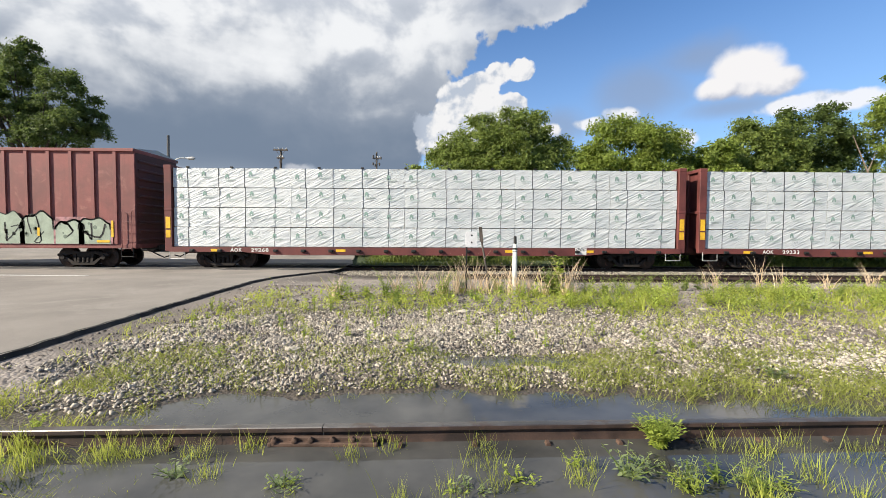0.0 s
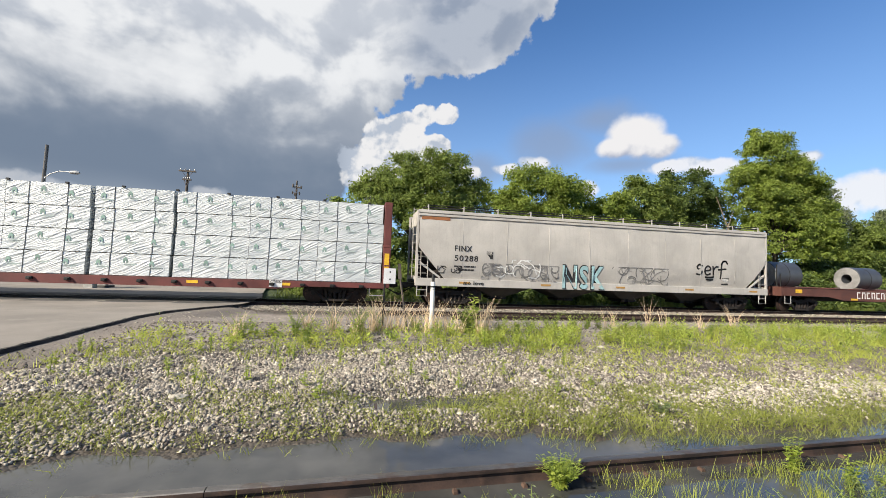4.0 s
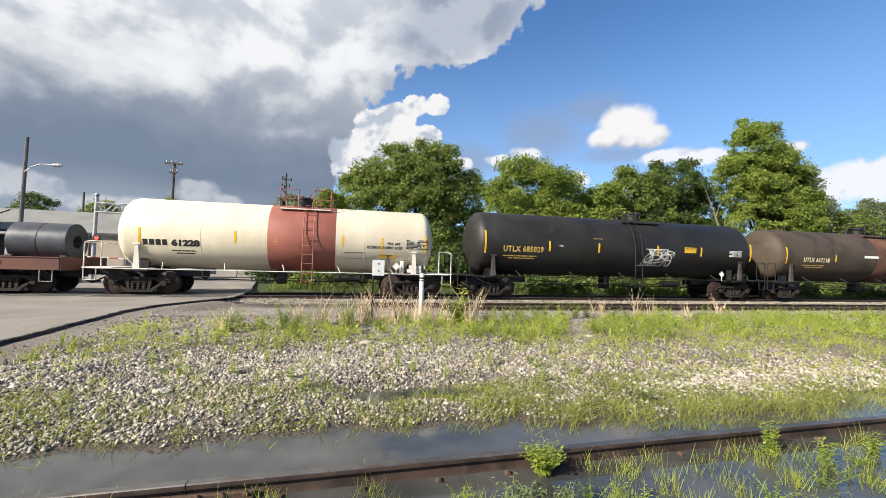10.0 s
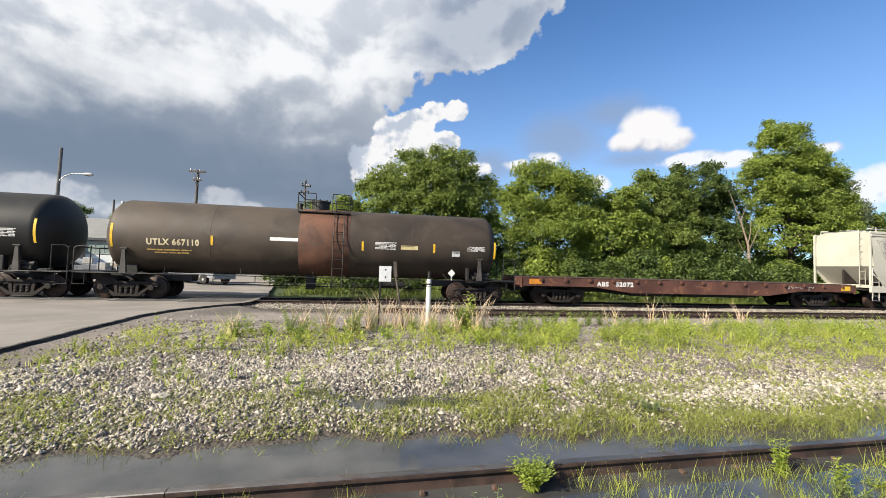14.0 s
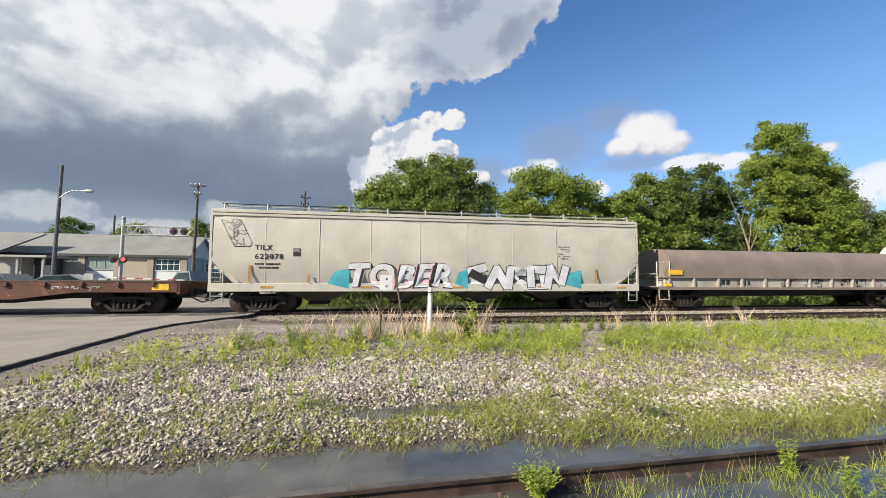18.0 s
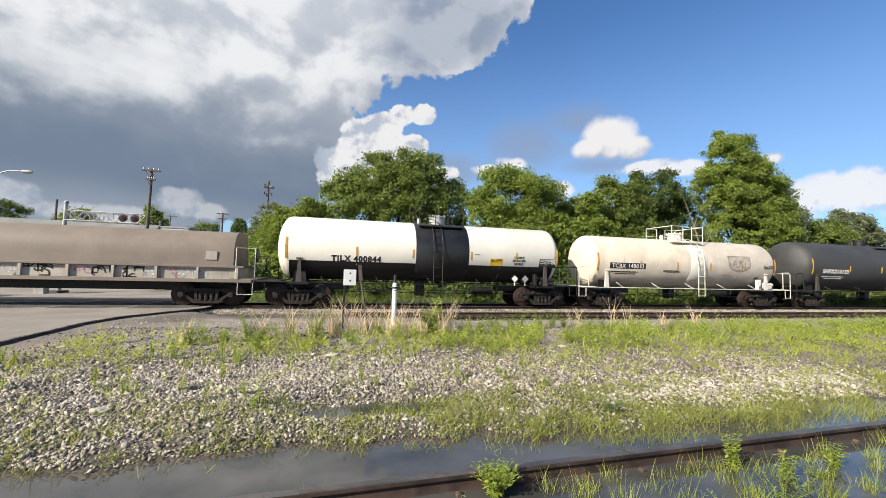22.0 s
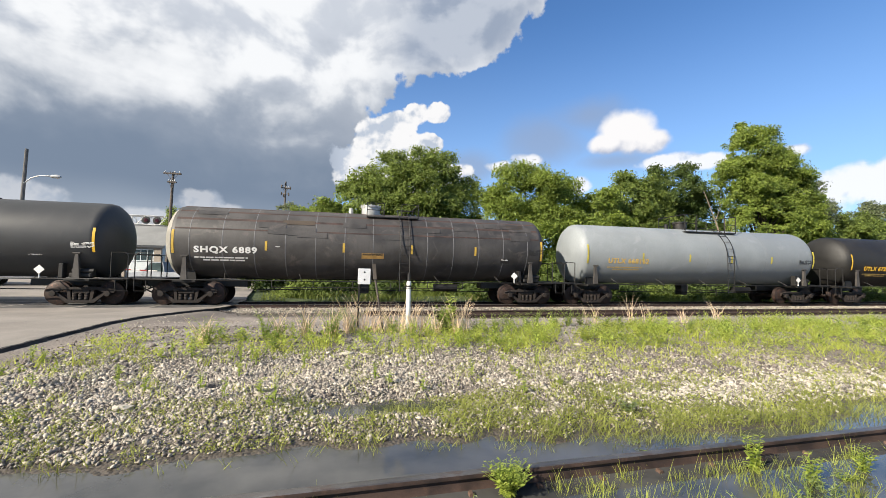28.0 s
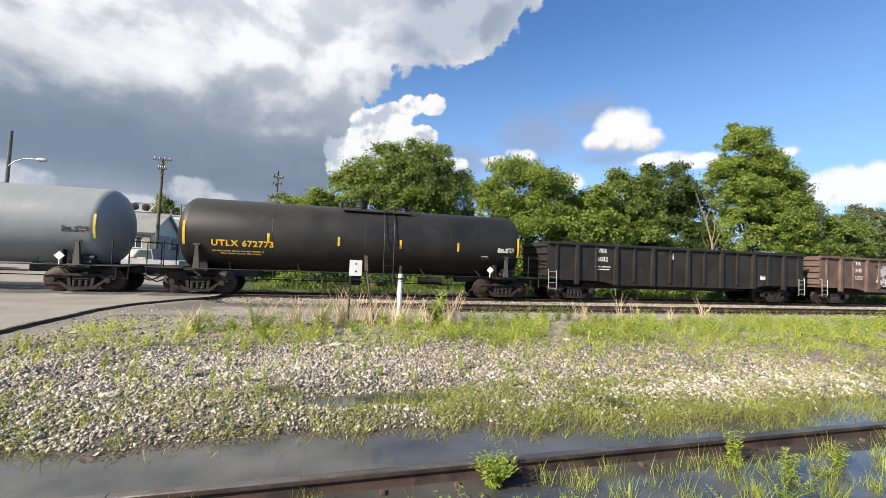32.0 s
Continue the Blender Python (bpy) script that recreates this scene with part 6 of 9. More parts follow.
part("reflective_strip", Mesh().box(h - 0.95, h - 0.35, -1.462, -1.452, 0.96, 1.2), M_YELLOW, flat)

# ---- train: covered coil car ----
P_HOOD = material("dusty taupe hood", (0.215, 0.178, 0.145), 0.65, 0, 0.08, 0.7, 40, 0.06, (0.27, 0.18, 0.13), 0.35, streak=0.15)
P_KDECK = material("dirty cream sill", (0.40, 0.365, 0.315), 0.7, 0, 0.12, 1.0, 40, 0.08, (0.24, 0.20, 0.165), 0.5, streak=0.3)
kcs, h = rail_car("covered_coil_car", "coil car with a dusty taupe hood and dirty cream sides", "coil car", 164.0, 181.0, 1.9)
hl = 7.55
sec = [(-1.40, 1.62)] + [(-1.38 * math.cos(a) ** 0.62 if math.cos(a) > 0 else 1.38 * (-math.cos(a)) ** 0.62, 1.95 + 1.10 * math.sin(a) ** 0.9) for a in [0.05 + (math.pi - 0.1) * i / 18 for i in range(19)]] + [(1.40, 1.62)]
part("hood", Mesh().profile_x(sec[::-1], -hl, hl), P_HOOD, kcs, "rounded steel hood")
for s in (-1, 1):
    part("hood_rim", Mesh().profile_x([(y * 1.008, 1.60 + (z - 1.60) * 1.008) for y, z in sec[::-1]], s * hl - 0.05, s * hl + 0.05), P_HOOD, kcs)
part("side_sill", Mesh().box(-h + 0.2, h - 0.2, -1.44, 1.44, 0.96, 1.10, 0.01), P_HOOD, kcs)
part("side_wall", Mesh().box(-h + 0.6, h - 0.6, -1.34, 1.34, 1.10, 1.54), P_KDECK, kcs)
part("top_rail", Mesh().box(-h + 0.5, h - 0.5, -1.46, 1.46, 1.54, 1.63, 0.01), P_HOOD, kcs)
pst = Mesh().box(-0.045, 0.045, -1.45, 1.45, 1.10, 1.56).mesh("side_post", P_KDECK)
for i in range(12):
    part("side_post", pst, None, kcs, "", (-h + 0.75 + i * (2 * h - 1.5) / 11, 0, 0))
part("center_sill", Mesh().box(-h, h, -0.33, 0.33, 0.6, 0.95, 0.02), M_BLACK, kcs)
for s in (-1, 1):
    part("end_platform", Mesh().box(min(s * h, s * (h - 1)), max(s * h, s * (h - 1)), -1.4, 1.4, 1.08, 1.13, 0.01), P_HOOD, kcs)
    part("end_rail", Mesh().tube([(s * (h - 0.1), -1.40, 1.1), (s * (h - 0.1), -1.40, 2.35), (s * (h - 0.8), -1.40, 2.35), (s * (h - 0.8), -1.40, 1.1)], 0.022).tube([(s * (h - 0.1), -1.40, 1.75), (s * (h - 0.1), 1.40, 1.75)], 0.02), WALKWHITE, kcs)
    part("sill_step", Mesh().tube([(s * (h - 0.7), -1.44, 0.95), (s * (h - 0.7), -1.44, 0.5), (s * (h - 0.15), -1.44, 0.5), (s * (h - 0.15), -1.44, 0.95)], 0.02), WALKWHITE, kcs)
part("brake_wheel", Mesh().lathe([(h - 0.2, 0.28), (h - 0.16, 0.30), (h - 0.12, 0.28)], 20, "x", (0, -0.6, 2.1)), M_BLACK, kcs)
for k in range(3):
    part("lettering", Mesh().box(-h + 3.55 + k * 0.28, -h + 3.75 + k * 0.28, -1.348, -1.342, 1.22, 1.46), M_INK, kcs, "black block character")
say("5918", -h + 4.75, 1.20, 0.22, M_INK, kcs, -1.345, 0.8, 0.01)
for x, z, w, q in ((-h + 0.75, 1.72, 0.72, 0.24), (-h + 0.5, 1.14, 0.35, 0.14)):
    part("reflective_strip", Mesh().box(x, x + w, -1.475, -1.40, z, z + q), M_YELLOW, kcs)
part("label", Mesh().box(h - 1.9, h - 1.5, -1.42, -1.405, 1.85, 2.2), P_KDECK, kcs)
rnd = random.Random(8)
for i in range(14):
    x = -1.0 + i * 0.55
    part("spray_tag", shift(scrawl(0.55, 0.42, 5, 0.05, i), x, -1.346, 1.12), rnd.choice((S_PINK, M_INK, P_OXIDE, S_CHROME)), kcs, smooth=False)

# ---- train: gondolas ----
P_GON = material("black gondola paint", (0.020, 0.018, 0.016), 0.7, 0, 0.2, 0.9, 40, 0.1, (0.040, 0.032, 0.027), 0.5, streak=0.3, rust=RUST, rust_at=0.72)
P_GONB = material("brown gondola paint", (0.13, 0.085, 0.068), 0.75, 0, 0.2, 0.9, 40, 0.1, (0.20, 0.14, 0.11), 0.5, streak=0.3, rust=RUST, rust_at=0.62)


def gondola(x0, x1, paint, code, number, label):
    car, h = rail_car("gondola", label, "gondola car", x0, x1, 1.75)
    zt, zb = 2.80, 1.02
    for s in (-1, 1):
        part("side_sheet", Mesh().prism([(-h + 0.05, zb), (h - 0.05, zb), (h - 0.05, zt), (-h + 0.05, zt)], s * 1.36 - 0.02, s * 1.36 + 0.02), paint, car)
        part("fishbelly", Mesh().prism([(-h + 2.8, zb), (-h + 4.0, zb - 0.20), (h - 4.0, zb - 0.20), (h - 2.8, zb)], s * 1.36 - 0.02, s * 1.36 + 0.02), paint, car)
        part("top_rail", Mesh().box(-h, h, s * 1.40 - 0.09, s * 1.40 + 0.09, zt - 0.06, zt + 0.08, 0.015), paint, car)
        part("end_wall", Mesh().box(s * (h - 0.06) - 0.03, s * (h - 0.06) + 0.03, -1.36, 1.36, zb, zt + 0.05), paint, car)
        for i in range(5):
            part("end_rib", Mesh().box(s * h - 0.06, s * h + 0.06, -1.36, 1.36, zb + 0.15 + i * 0.36, zb + 0.27 + i * 0.36, 0.03), paint, car)
        part("ladder", ladder(s * (h - 0.28), -1.47, 0.5, 1.5, 0.42, 4), M_SILVER, car)
    big = Mesh().prism([(-0.10, zb - 0.20), (0.10, zb - 0.20), (0.07, zt - 0.06), (-0.07, zt - 0.06)], -1.52, -1.37).mesh("side_post", paint)
    sml = Mesh().prism([(-0.05, zb), (0.05, zb), (0.05, zt - 0.06), (-0.05, zt - 0.06)], -1.46, -1.37).mesh("side_post", paint)
    n = 14
    for i in range(n + 1):
        part("side_post", big if i % 2 else sml, None, car, "", (-h + 0.5 + i * (2 * h - 1.0) / n, 0, 0))
    part("floor_plate", Mesh().box(-h + 0.1, h - 0.1, -1.36, 1.36, zb, zb + 0.08), paint, car)
    part("center_sill", Mesh().box(-h, h, -0.33, 0.33, 0.6, zb, 0.02), M_BLACK, car)
    say(code, -h + 2.62, 2.42, 0.21, M_WHITE, car, -1.385, 0.68, 0.006)
    say(number, -h + 2.62, 2.0, 0.21, M_WHITE, car, -1.385, 0.74, 0.006)
    part("small_print", shift(bars(0.9, 2, 0.05, 0.08, 3), -h + 2.62, -1.385, 1.75), M_WHITE, car, smooth=False)
    data_panel(0.26, 0.30, M_WHITE, M_INK, car, -h + 7.05, 2.25, -1.385, 9)
    data_panel(0.36, 0.22, M_WHITE, M_INK, car, h - 3.2, 1.35, -1.385, 9)
    return car, h


gondola(279.1, 295.4, P_GON, "ZVBX", "76032", "empty black gondola car with upright side posts")
gob, h = gondola(296.6, 312.6, P_GONB, "ITFX", "322145", "brown gondola car streaked with rust and white paint")
part("spray_tag", shift(scrawl(2.2, 1.3, 20, 0.12, 12), -h + 4.6, -1.387, 1.1), S_CHROME, gob, "smeared white paint", smooth=False)


def motions():
    """The train rolls to the left; its loads ride along and its wheels turn."""
    times = [0.0, 1.0, 2.0, 4.0, 6.0, 8.0, 10.0, 12.0, 14.0, 16.0, 18.0, 20.0, 22.0, 24.0, 26.0, 28.0, 30.0, 31.0, 32.0]
    lean = -math.degrees(math.atan(GRADE))

    def at(mid, t):
        x = mid - travel(t)
        flat_x = max(-60.0, min(60.0, x))
        return pose(x, TRACK_Y, RAIL0 + GRADE * flat_x, 0, lean if abs(x) < 60 else 0.0, 0)

    for ob, mid in CARS:
        walk(ob, [(t, at(mid, t)) for t in times])
    for ob, mid, local in LOADS:
        walk(ob, [(t, at(mid, t) @ local) for t in times])
    first = WHEELSETS[0]
    steps = [k * 2 / FPS for k in range(481)]
    walk(first, [(t, pose(0, 0, 0, 0, -math.degrees(travel(t) / WHEEL_R), 0)) for t in steps])
    for w in WHEELSETS[1:]:
        w.rotation_mode = "QUATERNION"
        w.animation_data_create()
        w.animation_data.action = first.animation_data.action
        w.animation_data.action_slot = first.animation_data.action_slot


# ---- ground ----
PROFILE_Y = [-400, -20, 0.4, 2.0, 2.8, 3.5, 4.0, 4.5, 5.2, 7.0, 9.0, 11.0, 13.0, 14.2, 16.0, 17.2, 18.0, 20.5, 21.6, 24.0, 40.0, 80.0, 200.0, 4000.0]
PROFILE_Z = [0.4, 0.2, 0.03, -0.05, -0.09, -0.07, 0.0, 0.10, 0.18, 0.26, 0.29, 0.22, 0.04, -0.10, -0.19, -0.12, -0.10, -0.10, -0.22, -0.12, 0.05, 0.5, 1.0, 1.0]


def lump(x, y, s, k):
    """Smooth pseudo-noise, -1 to 1, on arrays."""
    return (np.sin(x * s * 1.7 + k) * np.cos(y * s * 1.3 - k * 1.7) + 0.6 * np.sin(x * s * 3.1 - y * s * 2.3 + k * 2.9) + 0.35 * np.cos(x * s * 6.3 + y * s * 5.9 + k)) / 1.95


def near_rail_y(x):
    return 3.07 + 0.035 * x


def ramp(v, a, b):
    t = np.clip((v - a) / (b - a), 0, 1)
    return t * t * (3 - 2 * t)


ROAD_Y = [-60, 3.0, 4.3, 5.2, 6.3, 7.4, 8.5, 9.5, 10.5, 11.5, 12.5, 13.5, 14.3, 15.0, 15.7, 16.4, 17.2, 18.0, 21.2, 24.0, 60.0, 110.0, 400.0]
ROAD_X = [-4.5, -4.62, -4.72, -4.82, -4.94, -5.04, -5.14, -5.22, -5.30, -5.37, -5.43, -5.45, -5.38, -5.22, -4.97, -4.66, -4.4, -4.25, -4.4, -5.0, -11.0, -20.0, -75.0]
ROAD_ZY = [-60, 4.0, 12.0, 15.0, 17.6, 21.0, 26.0, 60.0, 110.0, 400.0]
ROAD_Z = [0.25, 0.24, 0.17, 0.06, 0.015, 0.015, 0.0, 0.35, 0.8, 1.1]


def road_edge(y):
    return np.interp(y, ROAD_Y, ROAD_X)


def road_z(x, y):
    return np.interp(y, ROAD_ZY, ROAD_Z) + GRADE * np.clip(x + 6.0, -30, 10) * ramp(y, 12, 16) * (1 - ramp(y, 23, 30))


def ground_z(x, y):
    x, y = np.asarray(x, float), np.asarray(y, float)
    yy = y - 0.035 * np.clip(x, -12, 18) * (1 - ramp(y, 5, 8))
    z = np.interp(yy, PROFILE_Y, PROFILE_Z)
    z = z + GRADE * np.clip(x, -60, 60) * ramp(y, 10, 14) * (1 - ramp(y, 24, 40))
    near = (1 - ramp(y, 9, 13))
    z = z + near * (0.022 * lump(x, y, 1.1, 1.0) + 0.014 * lump(x, y, 3.7, 4.0))
    z = z + 0.05 * np.exp(-((y - 2.0) / 0.8) ** 2) * lump(x, y, 1.6, 2.2)
    z = z + 0.10 * ramp(-x, 2.1, 3.0) * (1 - ramp(y, 3.6, 4.8)) + 0.075 * np.exp(-((x - 4.8) / 2.4) ** 2 - ((y - 3.86 - 0.02 * (x - 3)) / 0.28) ** 2)
    z = z - 0.15 * np.exp(-((x - 1.0) / 1.0) ** 4 - ((y - 4.95) / 0.34) ** 2)
    # paved area lies over the soil
    shoulder = ramp(road_edge(y) + 1.3 - x, 0.0, 0.9) * ramp(y, 3.2, 4.2) * (1 - ramp(y, 16.2, 17.2))
    z = z * (1 - shoulder) + (road_z(x, y) - 0.055) * shoulder
    inside = ramp(road_edge(y) - x, -0.15, 0.25)
    return z * (1 - inside) + (road_z(x, y) - 0.10) * inside


def sheet(name, xs, ys, zfun, mat, keep=None):
    X, Y = np.meshgrid(xs, ys)
    Z = zfun(X, Y)
    nx, ny = len(xs), len(ys)
    v = np.stack([X.ravel(), Y.ravel(), Z.ravel()], 1)
    f = []
    for j in range(ny - 1):
        for i in range(nx - 1):
            if keep is None or keep((xs[i] + xs[i + 1]) / 2, (ys[j] + ys[j + 1]) / 2):
                k = j * nx + i
                f.append((k, k + 1, k + nx + 1, k + nx))
    me = bpy.data.meshes.new(name)
    me.from_pydata(v.tolist(), [], f)
    me.materials.append(mat)
    me.polygons.foreach_set("use_smooth", [True] * len(f))
    me.update()
    return me


def ground_material():
    """Gravelly soil: tan and grey chips, wet mud by the water, grassy earth beyond the tracks; trackside shade painted
    in.
    """
    m = bpy.data.materials.new("gravelly soil")
    m.use_nodes = True
    g = Nodes(m.node_tree)
    pos = g.n("ShaderNodeNewGeometry").outputs["Position"]
    sp = g.n("ShaderNodeSeparateXYZ")
    g.put(sp.inputs[0], pos)
    vo = g.n("ShaderNodeTexVoronoi")
    g.put(vo.inputs["Vector"], pos)
    vo.inputs["Scale"].default_value = 26.0
    big = g.noise(pos, 0.6, 6.0, 0.6, 0.4)
    mid = g.noise(pos, 3.0, 6.0, 0.6)
    chip = g.mix(vo.outputs["Color"], (0.10, 0.088, 0.076), (0.40, 0.355, 0.315))
    grit = g.mix(g.step(mid, 0.35, 0.65), (0.19, 0.160, 0.135), (0.33, 0.285, 0.245))
    col = g.mix(0.5, grit, chip)
    col = g.mix(g.step(big, 0.48, 0.66, 0.0, 0.6), col, (0.13, 0.105, 0.085))
    mud = g.step(sp.outputs[2], 0.03, 0.13, 1.0, 0.0)
    near = g.step(sp.outputs[1], 5.5, 6.5, 1.0, 0.0)
    wet = g.math("MULTIPLY", mud, near)
    col = g.mix(g.math("MULTIPLY", wet, 0.85), col, (0.045, 0.036, 0.026))
    dirt = g.math("MULTIPLY", g.step(sp.outputs[0], -4.5, -3.3, 1.0, 0.0), g.step(sp.outputs[1], 4.5, 5.5))
    col = g.mix(g.math("MULTIPLY", dirt, g.step(mid, 0.3, 0.6, 0.55, 0.85)), col, (0.165, 0.142, 0.120))
    far = g.step(sp.outputs[1], 21.2, 22.6)
    turf = g.mix(g.step(mid, 0.35, 0.65), (0.022, 0.036, 0.010), (0.060, 0.085, 0.022))
    under = g.math("MULTIPLY", g.step(sp.outputs[1], 4.2, 4.9), g.step(sp.outputs[1], 7.0, 8.2, 1.0, 0.0))
    col = g.mix(g.math("MULTIPLY", under, 0.55), col, (0.085, 0.073, 0.062))
    # dark siding ground, rail shadow included in the soil colour
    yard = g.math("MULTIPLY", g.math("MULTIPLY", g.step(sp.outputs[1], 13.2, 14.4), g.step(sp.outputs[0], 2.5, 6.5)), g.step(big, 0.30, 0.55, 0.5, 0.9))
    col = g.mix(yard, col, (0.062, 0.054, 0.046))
    # track bed: ditch and under-train shade painted as darker soil
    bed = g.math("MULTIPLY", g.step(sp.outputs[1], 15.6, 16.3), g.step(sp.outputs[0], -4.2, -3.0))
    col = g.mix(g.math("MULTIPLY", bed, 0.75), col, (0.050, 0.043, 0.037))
    col = g.mix(far, col, turf)
    p = g.n("ShaderNodeBsdfPrincipled")
    g.put(p.inputs["Base Color"], col)
    g.put(p.inputs["Roughness"], g.math("SUBTRACT", 0.95, g.math("MULTIPLY", wet, 0.5)))
    b = g.n("ShaderNodeBump")
    b.inputs["Strength"].default_value, b.inputs["Distance"].default_value = 0.7, 0.03
    g.put(b.inputs["Height"], g.math("ADD", g.math("MULTIPLY", vo.outputs["Distance"], -0.8), mid))
    g.put(p.inputs["Normal"], b.outputs[0])
    g.put(g.n("ShaderNodeOutputMaterial").inputs[0], p.outputs[0])
    return m


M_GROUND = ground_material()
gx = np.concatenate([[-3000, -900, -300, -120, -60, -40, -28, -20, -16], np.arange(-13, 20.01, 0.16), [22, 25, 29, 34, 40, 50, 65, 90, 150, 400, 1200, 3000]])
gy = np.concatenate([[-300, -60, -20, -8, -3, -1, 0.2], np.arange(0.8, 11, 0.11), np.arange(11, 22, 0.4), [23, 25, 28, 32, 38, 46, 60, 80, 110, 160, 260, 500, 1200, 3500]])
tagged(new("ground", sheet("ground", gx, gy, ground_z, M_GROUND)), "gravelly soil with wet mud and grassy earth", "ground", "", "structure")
rx = np.concatenate([[-400, -150, -80, -50, -38, -30, -24, -20, -17, -14], np.arange(-12, -3.99, 0.25)])
ry = np.concatenate([[-60, -20, -5, 0, 2], np.arange(3, 26, 0.25), [28, 32, 38, 46, 60, 80, 110, 180, 400]])


me = sheet("road", rx, ry, road_z, M_ASPHALT)
for v in me.vertices:       # pull the right-hand border onto the road's edge
    e = float(road_edge(v.co.y)) + 0.015 * math.sin(v.co.y * 3.1) + 0.02 * math.sin(v.co.y * 11.0)
    if v.co.x > e:
        v.co.x = e
        v.co.z = float(road_z(e, v.co.y)) - 0.002
tagged(new("road", me), "worn grey asphalt road over the level crossing", "road", "", "structure")
# ragged lip of the asphalt; the shade on its side is in the dark colour
lip, n = Mesh(), 190
for i in range(n + 1):
    y = 3.0 + (16.8 - 3.0) * i / n
    e, z = float(road_edge(y)) + 0.015 * math.sin(y * 3.1) + 0.02 * math.sin(y * 11.0), float(road_z(float(road_edge(y)), y))
    w = 0.055 + 0.025 * math.sin(y * 2.3) + 0.015 * math.sin(y * 7.7) + 0.012 * math.sin(y * 23.0)
    gz = float(ground_z(e + w, y))
    lip.v += [(e - 0.03, y, z + 0.004), (e + 0.005, y, z - 0.004), (e + w * 0.5, y, min(z - 0.03, gz + 0.012)), (e + w + 0.02, y, gz - 0.04)]
for i in range(n):
    for j in range(3):
        k = i * 4 + j
        lip.f.append((k, k + 1, k + 5, k + 4))
tagged(part("road_edge", lip, M_EDGE), "broken asphalt edge of the road, its shaded side painted dark", "road edge", "", "structure")
line = Mesh()
for x0, x1, y, w in ((-26.0, -11.5, 13.4, 0.10), (-26.0, -17.2, 15.4, 0.3)):
    zz = float(road_z((x0 + x1) / 2, y)) + 0.012
    line.box(x0, x1, y - w, y + w, zz - 0.02, float(road_z(x1, y)) + 0.006)
tagged(part("road_marking", line, M_LINE), "worn white road marking", "road marking", "", "structure")
for k, (wx0, wx1, wy0, wy1, wz, lab) in enumerate(((-9.0, 22.0, 0.1, 5.3, 0.0, "still muddy puddle along the old rail"), (-0.6, 2.8, 4.5, 5.45, 0.055, "small shallow puddle in the gravel"))):
    tagged(part("water", Mesh().add([(wx0, wy0, wz), (wx1, wy0, wz), (wx1, wy1, wz), (wx0, wy1, wz)], [(0, 1, 2, 3)]), M_WATER), lab, "puddle", "", "structure")


# ---- rails ----
def rail_mesh(x0, x1, yfun, zfun, step, mat_head, name, parent, k=1.0):
    """A T-section rail along x; the head is a mesh of its own because it is worn bright."""
    foot = [(-0.070, 0.0), (0.070, 0.0), (0.070, 0.012), (0.018, 0.030), (0.009, 0.045), (0.009, 0.115), (0.036, 0.128), (0.037, 0.150), (0.035, 0.157), (-0.035, 0.157), (-0.037, 0.150), (-0.036, 0.128), (-0.009, 0.115), (-0.009, 0.045), (-0.018, 0.030), (-0.070, 0.012)]
    head = [(-0.034, 0.1572), (0.034, 0.1572), (0.029, 0.164), (0.0, 0.167), (-0.029, 0.164)]
    n = max(1, int((x1 - x0) / step))
    for nm, sec, mt in (("rail_web", foot, M_RAIL_RUST), ("rail_head", head, mat_head)):
        m, q = Mesh(), len(sec)
        for i in range(n + 1):
            x = x0 + (x1 - x0) * i / n
            m.v += [(x, yfun(x) + y * k, zfun(x) - 0.167 * k + z * k) for y, z in sec]
        for i in range(n):
            for j in range(q):
                a, b = i * q + j, i * q + (j + 1) % q
                m.f.append((a, b, b + q, a + q))
        m.f.append(tuple(range(q - 1, -1, -1)))
        m.f.append(tuple(range(n * q, n * q + q)))
        part(nm, m, mt, parent)


old = thing("old_rail", "rusty rail with a bolted joint, half drowned in a puddle", "rail")
for a, b in ((-14.0, -0.853), (-0.847, 24.0)):
    rail_mesh(a, b, near_rail_y, lambda x: 0.135, 0.5, M_STEEL_TOP, "rail", old)
jb = Mesh()
jb.box(-1.25, -0.43, near_rail_y(-0.85) - 0.042, near_rail_y(-0.85) - 0.010, 0.005, 0.062, 0.010).box(-1.25, -0.43, near_rail_y(-0.85) - 0.075, near_rail_y(-0.85) - 0.03, -0.004, 0.030, 0.008)
part("joint_bar", jb, M_BAR_RUST, old, "brown-rusted joint bar")
for x in (-1.20, -1.05, -0.93, -0.77, -0.62, -0.48):
    part("bolt", Mesh().lathe([(-0.075, 0.012), (-0.07, 0.022), (-0.045, 0.022), (-0.04, 0.014), (-0.01, 0.014)], 6, at=(x, near_rail_y(x), 0.045)), M_BAR_RUST, old)
for i in range(60):
    x = -13.7 + i * 0.56
    if -1.4 < x < -0.3:
        continue
    y = near_rail_y(x) - 0.075
    part("spike", Mesh().box(x - 0.016, x + 0.016, y - 0.03, y + 0.012, -0.035, 0.0, 0.004).prism([(x - 0.022, -0.006), (x + 0.022, -0.006), (x + 0.012, 0.022), (x - 0.012, 0.022)], y - 0.032, y + 0.02), M_BAR_RUST, old)
for i in range(34):
    x = -13.7 + i * 1.12
    y = near_rail_y(x)
    part("sleeper", Mesh().box(x - 0.11, x + 0.11, y - 0.42, y + 0.35, -0.18, -0.033, 0.01), M_TIE, old)

